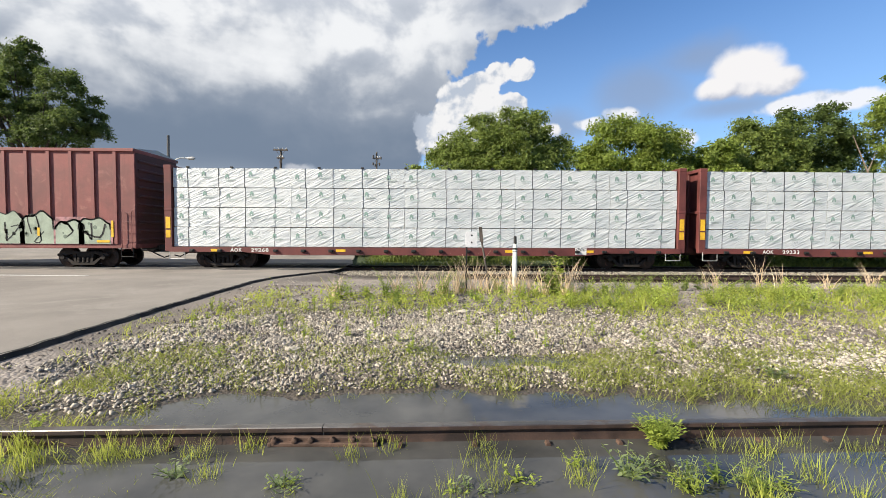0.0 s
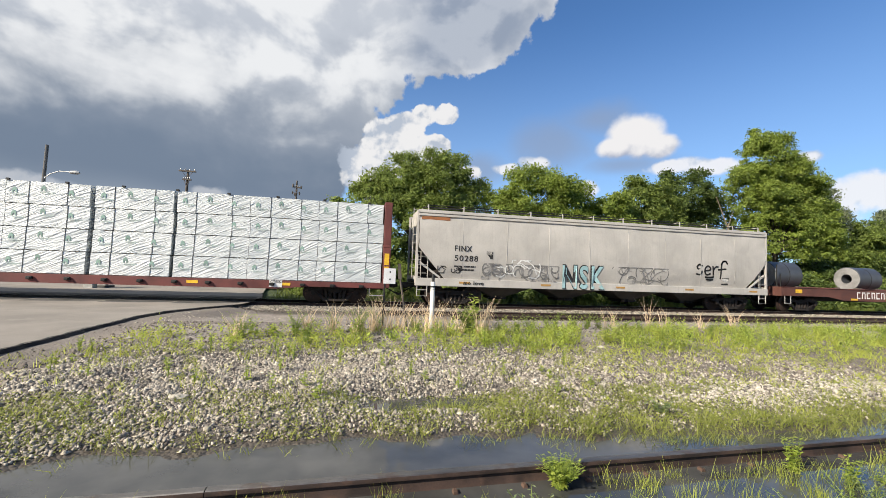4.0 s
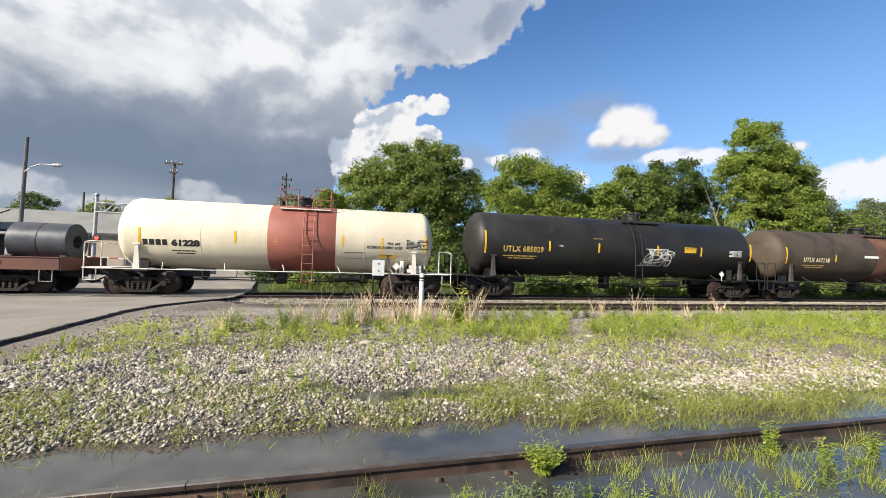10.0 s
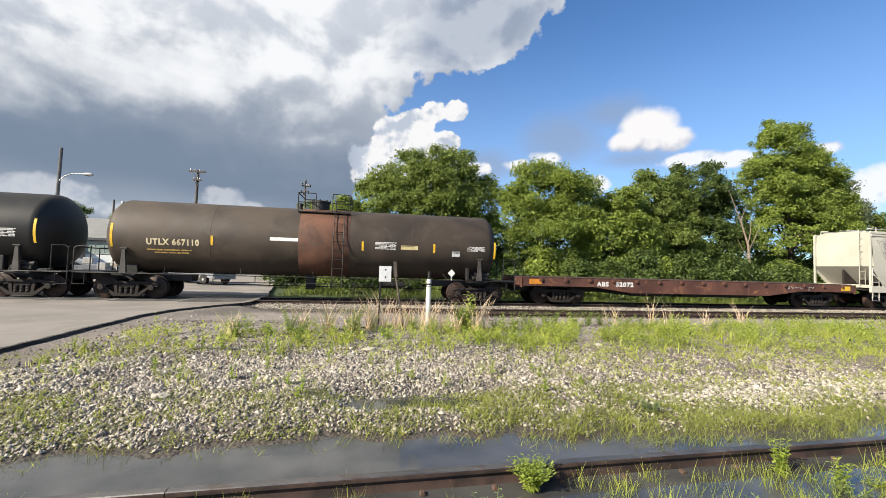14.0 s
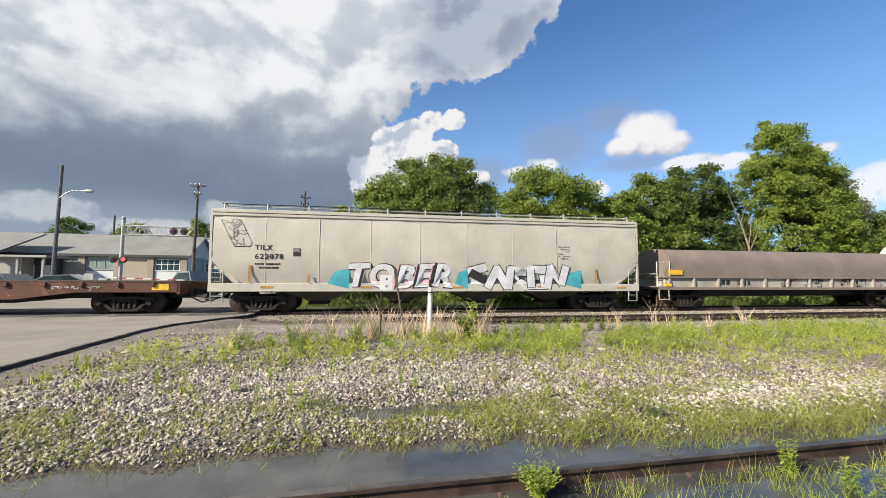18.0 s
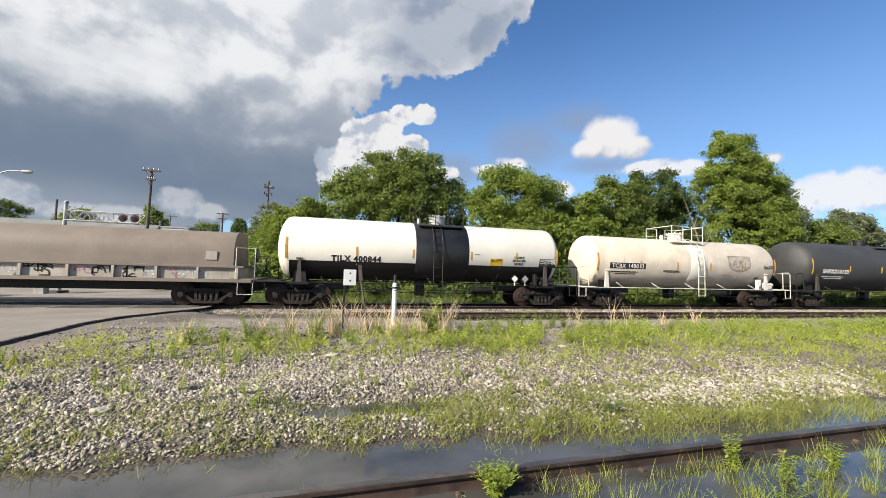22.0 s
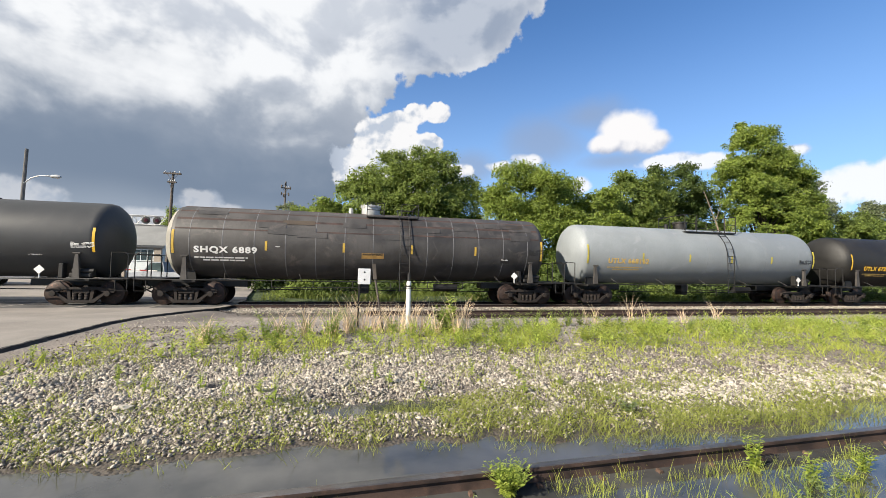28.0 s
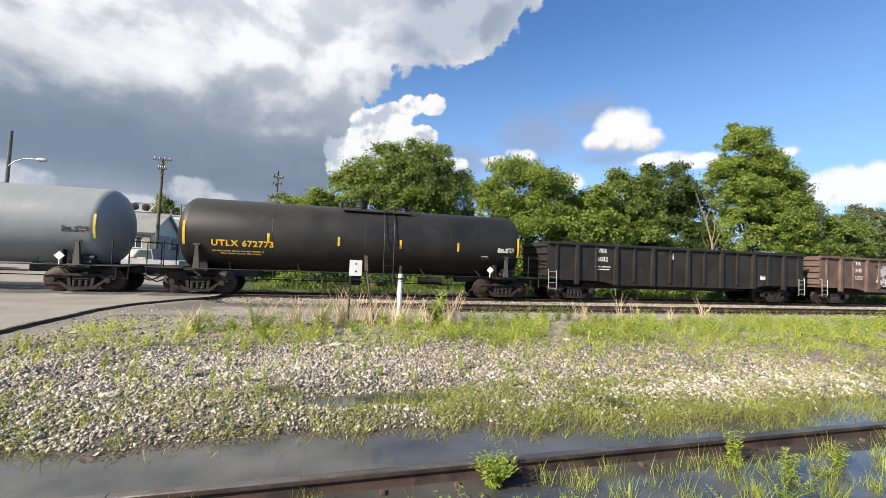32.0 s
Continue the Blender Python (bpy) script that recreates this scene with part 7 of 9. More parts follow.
main = thing("main_track", "railway track on ballast carrying the freight train", "railway track")
for y in (TRACK_Y - 0.755, TRACK_Y + 0.755):
    rail_mesh(-60.0, 60.0, lambda x, y=y: y, rail_z, 6.0, M_STEEL_TOP, "rail", main)
tie = Mesh().box(-0.115, 0.115, -1.3, 1.3, -0.36, -0.172, 0.012).mesh("sleeper", M_TIE)
for i in range(150):
    x = -3.6 + i * 0.53
    part("sleeper", tie, None, main, "", (x, TRACK_Y, rail_z(x)))
for k, (y0, y1) in enumerate(((17.2, 18.40), (18.62, 19.90), (20.12, 21.4))):     # crossing panels beside and between the rails
    x = -4.4
    while x > -30:
        part("crossing_panel", Mesh().box(x - 2.4, x - 0.02, y0, y1, rail_z(x) - 0.2, rail_z(x) - 0.005, 0.012), M_CONCRETE, main, "dark crossing panel")
        x -= 2.42
side = thing("siding_track", "rusty siding half buried in ballast", "railway track")
SID_Y = 15.25
for y in (SID_Y - 0.755, SID_Y + 0.755):
    rail_mesh(3.5 if y < SID_Y else 1.0, 60.0, lambda x, y=y: y, lambda x: rail_z(x) - 0.03, 6.0, M_RAIL_RUST, "rail", side)
for i in range(60):
    x = 3.8 + i * 0.55
    part("sleeper", tie, None, side, "", (x, SID_Y, rail_z(x) - 0.03))


# ---- loose stone ----
def ico():
    t = (1 + 5 ** 0.5) / 2
    v = np.array([(-1, t, 0), (1, t, 0), (-1, -t, 0), (1, -t, 0), (0, -1, t), (0, 1, t), (0, -1, -t), (0, 1, -t), (t, 0, -1), (t, 0, 1), (-t, 0, -1), (-t, 0, 1)], float)
    f = np.array([(0, 11, 5), (0, 5, 1), (0, 1, 7), (0, 7, 10), (0, 10, 11), (1, 5, 9), (5, 11, 4), (11, 10, 2), (10, 7, 6), (7, 1, 8), (3, 9, 4), (3, 4, 2), (3, 2, 6), (3, 6, 8), (3, 8, 9), (4, 9, 5), (2, 4, 11), (6, 2, 10), (8, 6, 7), (9, 8, 1)])
    return v / np.linalg.norm(v[0]), f


def octa():
    v = np.array([(1, 0, 0), (-1, 0, 0), (0, 1, 0), (0, -1, 0), (0, 0, 1), (0, 0, -1)], float)
    f = np.array([(0, 2, 4), (2, 1, 4), (1, 3, 4), (3, 0, 4), (2, 0, 5), (1, 2, 5), (3, 1, 5), (0, 3, 5)])
    return v, f


def raw_mesh(name, v, f, mat):
    """Mesh from arrays of points and of triangles or quads."""
    me = bpy.data.meshes.new(name)
    k = f.shape[1]
    me.vertices.add(len(v))
    me.vertices.foreach_set("co", np.ascontiguousarray(v, dtype=np.float32).ravel())
    me.loops.add(f.size)
    me.loops.foreach_set("vertex_index", np.ascontiguousarray(f, dtype=np.int32).ravel())
    me.polygons.add(len(f))
    me.polygons.foreach_set("loop_start", np.arange(0, f.size, k, dtype=np.int32))
    me.materials.append(mat)
    me.update(calc_edges=True)
    me.validate()
    return me


def stones(name, pts, sizes, mat, label, seed, base=None):
    rng = np.random.default_rng(seed)
    bv, bf = base or ico()
    n, q = len(pts), len(bv)
    s = sizes[:, None, None] * rng.uniform(0.65, 1.25, (n, 1, 3)) * np.array([1.0, 1.0, 0.75])
    v = bv[None] * s * rng.uniform(0.7, 1.3, (n, q, 1)) + rng.normal(0, 0.16, (n, q, 3)) * sizes[:, None, None]
    a, b = rng.uniform(0, 6.28, n), rng.normal(0, 0.45, n)
    ca, sa, cb, sb = np.cos(a)[:, None], np.sin(a)[:, None], np.cos(b)[:, None], np.sin(b)[:, None]
    x, y, z = v[..., 0], v[..., 1] * cb - v[..., 2] * sb, v[..., 1] * sb + v[..., 2] * cb
    v = np.stack([x * ca - y * sa, x * sa + y * ca, z], 2) + pts[:, None, :]
    f = bf[None] + (np.arange(n) * q)[:, None, None]
    ob = new(name, raw_mesh(name, v.reshape(-1, 3), f.reshape(-1, 3), mat))
    return tagged(ob, label, "gravel", "", "stuff")


def scatter(n, x0, x1, y0, y1, seed, dens):
    """Points thinned by a density function of x and y."""
    rng = np.random.default_rng(seed)
    x, y = rng.uniform(x0, x1, n), rng.uniform(y0, y1, n)
    k = rng.random(n) < dens(x, y)
    x, y = x[k], y[k]
    return np.stack([x, y, ground_z(x, y)], 1)


def dry(x, y):
    return ground_z(x, y) > 0.015


def white_zone(x, y):
    return np.exp(-((x - 6.6) / 2.8) ** 4 - ((y - 4.78 - 0.03 * (x - 6)) / 0.46) ** 2)


def d_grey(x, y):
    left = 1 - 0.75 * ramp(x, 1.5, 4.5)
    band = np.maximum(np.exp(-((y - 5.5) / 1.25) ** 2) * 1.2, 0.9 * np.exp(-((y - 4.1) / 0.7) ** 2) * (x < -1.5))
    return dry(x, y) * np.clip(band, 0, 1) * left * (x > road_edge(y) + 0.75 + 1.1 * ramp(y, 5.0, 8.5) + 0.45 * lump(x, y, 1.3, 3)) * (0.55 + 0.45 * (lump(x, y, 0.9, 8.0) > -0.25)) * (1 - 0.7 * white_zone(x, y))


p = scatter(200000, -5.4, 9.0, 3.4, 9.6, 5, d_grey)
stones("ballast_stones", p + [0, 0, 0.008], np.random.default_rng(6).gamma(3.6, 0.0040, len(p)).clip(0.007, 0.042), M_STONE, "loose grey crushed stone", 7, octa())
p = scatter(60000, -5.4, 14.0, 4.0, 10.5, 15, lambda x, y: dry(x, y) * 0.7 * (0.25 + 0.75 * (x > road_edge(y) + 0.9 + 0.4 * lump(x, y, 1.3, 3))) * (x > road_edge(y) + 0.15) * (0.3 + 0.7 * np.exp(-((y - 5.2) / 1.4) ** 2)))
stones("ballast_stones", p + [0, 0, 0.006], np.random.default_rng(16).gamma(3.6, 0.0048, len(p)).clip(0.008, 0.045), M_STONE_D, "loose brown crushed stone", 17, octa())
p = scatter(40000, 2.6, 13.0, 4.0, 6.6, 25, lambda x, y: np.clip(white_zone(x, y) * 1.1, 0, 1) * dry(x, y))
p2 = scatter(9000, -4.5, 4.5, 4.3, 7.6, 27, lambda x, y: 0.35 * dry(x, y) * (x > road_edge(y) + 1.2))
stones("limestone_chips", np.vstack([p, p2]) + [0, 0, 0.01], np.random.default_rng(26).gamma(3.6, 0.0041, len(p) + len(p2)).clip(0.008, 0.05), M_STONE_W, "pale limestone chips spread over the gravel", 27, octa())
rngb = np.random.default_rng(31)
n = 19000
bx, by = rngb.uniform(-4.2, 36, n), rngb.choice([0, 1, 2, 3], n, p=[0.42, 0.25, 0.18, 0.15])
by = np.where((by == 3) & (bx < 4.5), 0, by)
by = np.choose(by, [rngb.uniform(16.3, 18.4, n), rngb.uniform(18.6, 19.9, n), rngb.uniform(20.1, 21.3, n), rngb.uniform(13.6, 16.3, n)])
p = np.stack([bx, by, ground_z(bx, by) + 0.02], 1)
ridge = (by > 16.75) & (by < 18.4)
size = rngb.uniform(0.02, 0.045, n)
stones("track_ballast", p[~ridge], size[~ridge], M_STONE_D, "brown-grey ballast beside the rails", 33, octa())
stones("track_ballast", p[ridge], size[ridge], M_STONE, "pale crushed ballast on the shoulder of the track", 34, octa())
p = scatter(2600, -5.2, 30.0, 9.5, 14.5, 35, lambda x, y: 0.8 * (x > road_edge(y) + 0.3))
stones("gravel_chips", p + [0, 0, 0.004], np.random.default_rng(36).uniform(0.012, 0.035, len(p)), M_STONE, "scattered chips on the tan gravel strip", 37, octa())
for x, y, r in ((-1.76, 4.94, 0.08), (0.45, 6.9, 0.09), (4.8, 7.2, 0.08), (-3.7, 7.9, 0.06)):
    s = Mesh()
    bv, bf = ico()
    rng = np.random.default_rng(int(x * 100) + 900)
    s.add([tuple(v * r * rng.uniform(0.75, 1.2) * np.array([1.3, 0.9, 0.45])) for v in bv], [tuple(f) for f in bf.tolist()])
    ob = part("rock", s, M_STONE_W, None, "flat pale rock lying on the gravel", (x, y, float(ground_z(x, y)) + r * 0.25), smooth=False)
    tagged(ob, "", "rock", "loose rocks")


# ---- grass ----
def blades(name, pts, h, w, lean, mat, label, seed, curl=0.4, kind="stuff", category="grass"):
    """Bent blades, three segments each: pts at their feet, heights h, widths w."""
    rng = np.random.default_rng(seed)
    n = len(pts)
    a, tilt = rng.uniform(0, 6.28, n), np.abs(rng.normal(0, lean, n))
    d = np.stack([np.cos(a), np.sin(a), np.zeros(n)], 1)
    b = rng.uniform(0, 6.28, n)
    s = np.stack([np.cos(b), np.sin(b), np.zeros(n)], 1)
    rows = []
    for t, k in ((0.0, 1.0), (0.45, 0.8), (0.8, 0.45), (1.0, 0.04)):
        c = pts + d * (h * (tilt * t + curl * t * t))[:, None] + np.array([0, 0, 1.0]) * (h * t * (1 - 0.25 * curl * t))[:, None]
        rows += [c - s * (w * k / 2)[:, None], c + s * (w * k / 2)[:, None]]
    v = np.stack(rows, 1).reshape(-1, 3)
    q = np.array([(0, 1, 3, 2), (2, 3, 5, 4), (4, 5, 7, 6)])
    f = (q[None] + (np.arange(n) * 8)[:, None, None]).reshape(-1, 4)
    return tagged(new(name, raw_mesh(name, v, f, mat)), label, category, "", kind)


def tufts(centres, per, spread, seed):
    rng = np.random.default_rng(seed)
    c = np.repeat(centres, per, 0)
    c = c + np.concatenate([rng.normal(0, spread, (len(c), 2)), np.zeros((len(c), 1))], 1)
    c[:, 2] = ground_z(c[:, 0], c[:, 1]) - 0.01
    return c


U = np.random.default_rng
# bright band behind the stones, widening to the right
p = scatter(10500, -4.2, 26.0, 6.0, 11.8, 41, lambda x, y: np.clip(np.exp(-((y - 7.9 - 0.05 * x) / (0.9 + 0.09 * np.clip(x, 0, 14))) ** 2) * (0.35 + 0.65 * ramp(x, -2.5, 4)) * (0.05 + 0.6 * (lump(x, y, 0.9, 2) > 0.1)), 0, 1) * (x > road_edge(y) + 1.3))
b = tufts(p, 9, 0.045, 42)
blades("grass", b, U(43).gamma(3.0, 0.045, len(b)).clip(0.03, 0.33), U(44).uniform(0.008, 0.022, len(b)), 0.22, M_GRASS, "bright fresh grass and weeds on gravel", 45)
def upright(name, pts, h, mat, label, seed, leaves=14):
    """Upright leafy sprouts: small leaves spiralling up a straight stem."""
    rng = np.random.default_rng(seed)
    n = len(pts)
    t = (np.arange(leaves) + 1.0)[None] / leaves
    a = np.arange(leaves)[None] * 2.4 + rng.uniform(0, 6.28, (n, 1))
    ln = h[:, None] * (0.34 - 0.20 * t) * rng.uniform(0.7, 1.2, (n, leaves))
    tip_lean = rng.normal(0, 0.12, (n, 1, 2))
    q = pts[:, None, :] + np.concatenate([tip_lean * (h[:, None] * t)[..., None], (h[:, None] * t)[..., None]], 2)
    d = np.stack([np.cos(a), np.sin(a), rng.uniform(0.1, 0.9, (n, leaves))], 2) * ln[..., None]
    s = np.stack([-np.sin(a), np.cos(a), 0 * a], 2) * (ln * 0.20)[..., None]
    v = np.stack([q, q + d * 0.5 + s, q + d, q + d * 0.5 - s], 2).reshape(-1, 3)
    return tagged(new(name, raw_mesh(name, v, np.arange(n * leaves * 4).reshape(-1, 4), mat)), label, "weeds", "", "stuff")


def band(x, y):
    return np.exp(-((y - 7.9 - 0.055 * x) / (0.7 + 0.085 * np.clip(x, 0, 14))) ** 2) * (0.3 + 0.7 * ramp(x, -2.0, 3.5)) * (x > road_edge(y) + 1.6)


p = scatter(15000, -3.6, 24.0, 6.2, 11.6, 141, lambda x, y: np.clip(band(x, y) * (0.04 + 0.9 * (lump(x, y, 1.3, 7) + 0.5 * lump(x, y, 3.9, 2) > 0.12)), 0, 1))
upright("sprouting_weeds", p, U(142).gamma(6.0, 0.036, len(p)).clip(0.08, 0.40), M_LIME, "upright bright green weeds in patches on the gravel", 143)
p = scatter(5200, -3.0, 22.0, 6.6, 11.2, 144, lambda x, y: np.clip(band(x, y) * (0.03 + 0.8 * (lump(x, y, 1.1, 12) + 0.4 * lump(x, y, 4.3, 5) > 0.25)), 0, 1))
upright("sprouting_weeds", p, U(145).gamma(6.0, 0.036, len(p)).clip(0.10, 0.42), M_WEED, "upright darker green weeds on the gravel", 146)
# thin growth among the stones
p = scatter(5200, -4.6, 17.0, 4.1, 7.4, 51, lambda x, y: 0.18 + 0.55 * ramp(x, 0.5, 6) * (1 - 0.75 * white_zone(x, y)) * (0.15 + 0.85 * (lump(x, y, 1.2, 6) > 0.15)))
b = tufts(p, 9, 0.045, 52)
blades("grass", b, U(53).uniform(0.03, 0.15, len(b)), U(54).uniform(0.005, 0.012, len(b)), 0.45, M_GRASS, "thin grass among the stones", 55)
# bank beside the puddle
p = scatter(3600, -3.6, 13.0, 3.75, 4.95, 61, lambda x, y: (0.12 + 0.55 * ramp(x, -0.2, 2.5) + 0.4 * ramp(-x, 2.2, 3.2)) * (0.25 + 0.75 * (lump(x, y, 1.7, 3) > -0.1)) * (1 - 0.8 * white_zone(x, y)))
b = tufts(p, 9, 0.045, 62)
blades("grass", b, U(63).uniform(0.04, 0.16, len(b)), U(64).uniform(0.004, 0.010, len(b)), 0.4, M_GRASS2, "short grass on the muddy bank", 65)
p = scatter(480, 1.9, 9.5, 3.55, 4.05, 66, lambda x, y: 0.12 + 0.8 * ramp(x, 1.9, 4.2) * (lump(x, y, 2.1, 4) > -0.05))
b = tufts(p, 10, 0.05, 67)
b[:, 2] = np.maximum(b[:, 2], -0.02)
blades("grass", b, U(68).gamma(5.0, 0.020, len(b)).clip(0.03, 0.20), U(69).uniform(0.003, 0.008, len(b)), 0.25, M_GRASS2, "grass leaning over the water behind the rail", 70)
# blades that stand in the water on this side of the rail
cl = np.array([(0.35, 2.95), (0.42, 2.75), (0.95, 2.55), (1.05, 2.7), (2.15, 2.98), (2.3, 2.85), (2.45, 2.9), (2.6, 2.7), (2.75, 3.02), (2.95, 2.8), (3.2, 2.9), (3.5, 2.95), (3.75, 3.0), (4.3, 2.95), (4.6, 2.7), (5.1, 3.0), (5.6, 2.9), (3.0, 2.45), (3.6, 2.5),
               (-0.35, 2.95), (-0.6, 2.85), (-1.35, 2.95), (-1.7, 2.85), (-2.0, 2.9), (-2.25, 2.8), (-2.35, 2.9), (-2.75, 2.7), (-3.0, 2.9), (-1.5, 2.6), (1.6, 2.5), (0.1, 2.45), (-0.2, 2.3), (4.2, 2.4), (2.0, 2.35), (6.2, 3.1), (6.8, 3.1)])
cl = np.concatenate([cl, np.zeros((len(cl), 1))], 1)
cl2 = U(70).uniform((-3.0, 2.05, 0), (7.5, 3.0, 0), (105, 3))[:46]
cl2 = cl2[(cl2[:, 0] > 1.9) | (U(71).random(46) < 0.22)]
cl = np.concatenate([cl, cl2])
b = tufts(cl, 95, 0.05, 72)
b[:, 2] = np.minimum(b[:, 2], -0.01)
blades("water_grass", b, U(73).gamma(6.0, 0.025, len(b)).clip(0.03, 0.30), U(74).uniform(0.003, 0.007, len(b)), 0.15, M_GRASS, "thin green blades standing in the puddle", 75, 0.20)
p = scatter(900, -4.2, -1.9, 1.6, 3.9, 76, lambda x, y: 0.05 + 0.7 * (lump(x, y, 1.6, 5) > 0.1))
b = tufts(p, 10, 0.05, 77)
blades("grass", b, U(78).uniform(0.03, 0.12, len(b)), U(79).uniform(0.004, 0.010, len(b)), 0.45, M_GRASS, "lush grass at the end of the puddle", 80)
# low broad-leaved cover
def cover(name, n, x0, x1, y0, y1, dens, size, mat, label, seed, high=0.07):
    p = scatter(n, x0, x1, y0, y1, seed, dens)
    rng = np.random.default_rng(seed + 1)
    p = np.repeat(p, 7, 0)
    k = len(p)
    p = p + np.stack([rng.normal(0, 0.035, k), rng.normal(0, 0.035, k), rng.uniform(0.0, high, k)], 1)
    nrm = rng.normal(0, 0.6, (k, 3)) + np.array([0, -0.2, 1.0])
    nrm /= np.linalg.norm(nrm, axis=1)[:, None]
    u = np.cross(nrm, rng.normal(0, 1, (k, 3)))
    u /= np.linalg.norm(u, axis=1)[:, None]
    w, s = np.cross(nrm, u), size * rng.uniform(0.5, 1.3, k)
    v = np.stack([p - u * s[:, None], p - w * (s * 0.5)[:, None], p + u * s[:, None], p + w * (s * 0.5)[:, None]], 1)
    return tagged(new(name, raw_mesh(name, v.reshape(-1, 3), np.arange(k * 4).reshape(-1, 4), mat)), label, "ground cover", "", "stuff")


cover("ground_cover", 16000, -3.4, 15.0, 3.7, 5.1, lambda x, y: dry(x, y) * (0.35 + 0.6 * ramp(x, -1, 2)) * (lump(x, y, 1.5, 9) > -0.3) * (1 - 0.85 * white_zone(x, y)), 0.014, M_GRASS2, "low olive plants on the damp bank", 91, 0.05)
cover("ground_cover", 11000, 1.0, 22.0, 4.4, 11.0, lambda x, y: np.clip(0.2 + 0.7 * ramp(x, 2, 6), 0, 1) * (1 - 0.85 * white_zone(x, y)) * (lump(x, y, 1.1, 5) + 0.5 * lump(x, y, 3.7, 1) > 0.2), 0.018, M_GRASS, "low bright green plants over the gravel", 93)
cover("ground_cover", 4200, -3.8, 8.0, 6.6, 9.4, lambda x, y: np.exp(-((y - 7.9 - 0.05 * x) / 0.9) ** 2) * (lump(x, y, 1.1, 3) > 0.0), 0.022, M_GRASS, "low bright green plants over the gravel", 95, 0.12)
# reeds far behind, under the train
p = scatter(6500, -4.4, 45.0, 21.6, 31.0, 81, lambda x, y: np.clip(0.15 + 0.75 * (lump(x, y, 0.35, 4.0) > 0.0), 0, 1))
b = tufts(p, 5, 0.12, 82)
blades("meadow_grass", b, U(83).uniform(0.15, 0.55, len(b)), U(84).uniform(0.015, 0.035, len(b)), 0.3, M_MEADOW, "tall green meadow grass behind the tracks", 85)


# ---- weeds ----
def leafy(name, at, stems, height, spread, leaf, mat, label, seed, category="weed", droop=0.3, per=9, group="weeds"):
    """A herb: thin stems, each with leaves up its length."""
    rng = random.Random(seed)
    ob = thing(name, label, category, at, group)
    st, lf = Mesh(), Mesh()
    for s in range(stems):
        a, r = rng.uniform(0, 6.28), spread * rng.random() ** 0.6
        top = Vector((math.cos(a) * r, math.sin(a) * r, height * rng.uniform(0.65, 1.0)))
        mid = Vector((top.x * 0.35, top.y * 0.35, top.z * 0.55))
        st.tube([(top.x * 0.1, top.y * 0.1, -0.03), mid, top], 0.006 * height + 0.002, 4, False, 0.0015)
        for k in range(per):
            t = (k + 1.2) / (per + 0.6)
            q = mid * (t / 0.55) if t < 0.55 else mid + (top - mid) * ((t - 0.55) / 0.45)
            az = k * 2.4 + rng.uniform(-0.5, 0.5)
            ln = leaf * rng.uniform(0.7, 1.2) * (1.0 - 0.45 * t)
            d = Vector((math.cos(az), math.sin(az), rng.uniform(-droop, 0.55)))
            sd = Vector((-math.sin(az), math.cos(az), 0)) * ln * 0.22
            tip, m2 = q + d * ln, q + d * ln * 0.5 + Vector((0, 0, ln * 0.08))
            lf.add([q, m2 + sd, tip, m2 - sd], [(0, 1, 2, 3)])
    part("stem", st, M_WEED, ob)["kind"] = "stuff"
    part("foliage", lf, mat, ob)["kind"] = "stuff"
    return ob


def g0(x, y, lift=0.0):
    return (x, y, float(ground_z(x, y)) + lift)


leafy("round_weed", (1.69, 2.98, -0.02), 130, 0.26, 0.20, 0.055, M_LIME, "compact lime-green weed growing against the rail", 1, per=10)
leafy("tall_weed", g0(2.62, 8.75), 3, 0.95, 0.07, 0.26, M_LIME, "single tall leafy weed beside the posts", 2, per=34)
leafy("weed_clump", g0(2.5, 8.8), 22, 0.62, 0.36, 0.17, M_WEED, "leafy weed clump beside the posts", 3)
for k, (x, y, s, h, sp, lf, mt, lab) in enumerate((
        (1.28, 2.62, 16, 0.26, 0.20, 0.07, M_WEED_PALE, "pale straggling weed in the puddle"), (1.85, 2.55, 10, 0.22, 0.14, 0.06, M_WEED, "small dark weed in the puddle"),
        (-0.95, 2.50, 14, 0.20, 0.15, 0.06, M_WEED_PALE, "pale weed at the water's edge"), (3.95, 2.98, 9, 0.42, 0.09, 0.075, M_LIME, "upright lime weed in the puddle"),
        (4.25, 2.75, 9, 0.36, 0.10, 0.07, M_LIME, "upright lime weed in the puddle"), (4.9, 2.8, 9, 0.34, 0.10, 0.07, M_LIME, "upright lime weed in the puddle"), (5.4, 2.6, 9, 0.3, 0.13, 0.065, M_WEED, "leafy weed in the puddle"),
        (-2.75, 2.45, 9, 0.22, 0.14, 0.08, M_LIME, "lime weed on the muddy bank"), (-3.0, 3.0, 6, 0.22, 0.1, 0.07, M_LIME, "lime weed on the muddy bank"), (2.05, 2.45, 8, 0.2, 0.16, 0.07, M_WEED, "small dark weed in the puddle"),
        (3.75, 4.35, 10, 0.2, 0.2, 0.08, M_WEED_PALE, "pale weed on the bank"), (3.2, 3.6, 12, 0.10, 0.2, 0.05, M_WEED_PALE, "pale creeping weed at the waterline"), (6.0, 2.7, 9, 0.35, 0.15, 0.07, M_WEED, "leafy weed in the puddle"))):
    leafy("weed", (x, y, min(float(ground_z(x, y)), 0.0) if y < 3.7 else float(ground_z(x, y))), s, h, sp, lf, mt, lab, 10 + k, per=24 if h >= 0.3 else 11)
rw = random.Random(77)
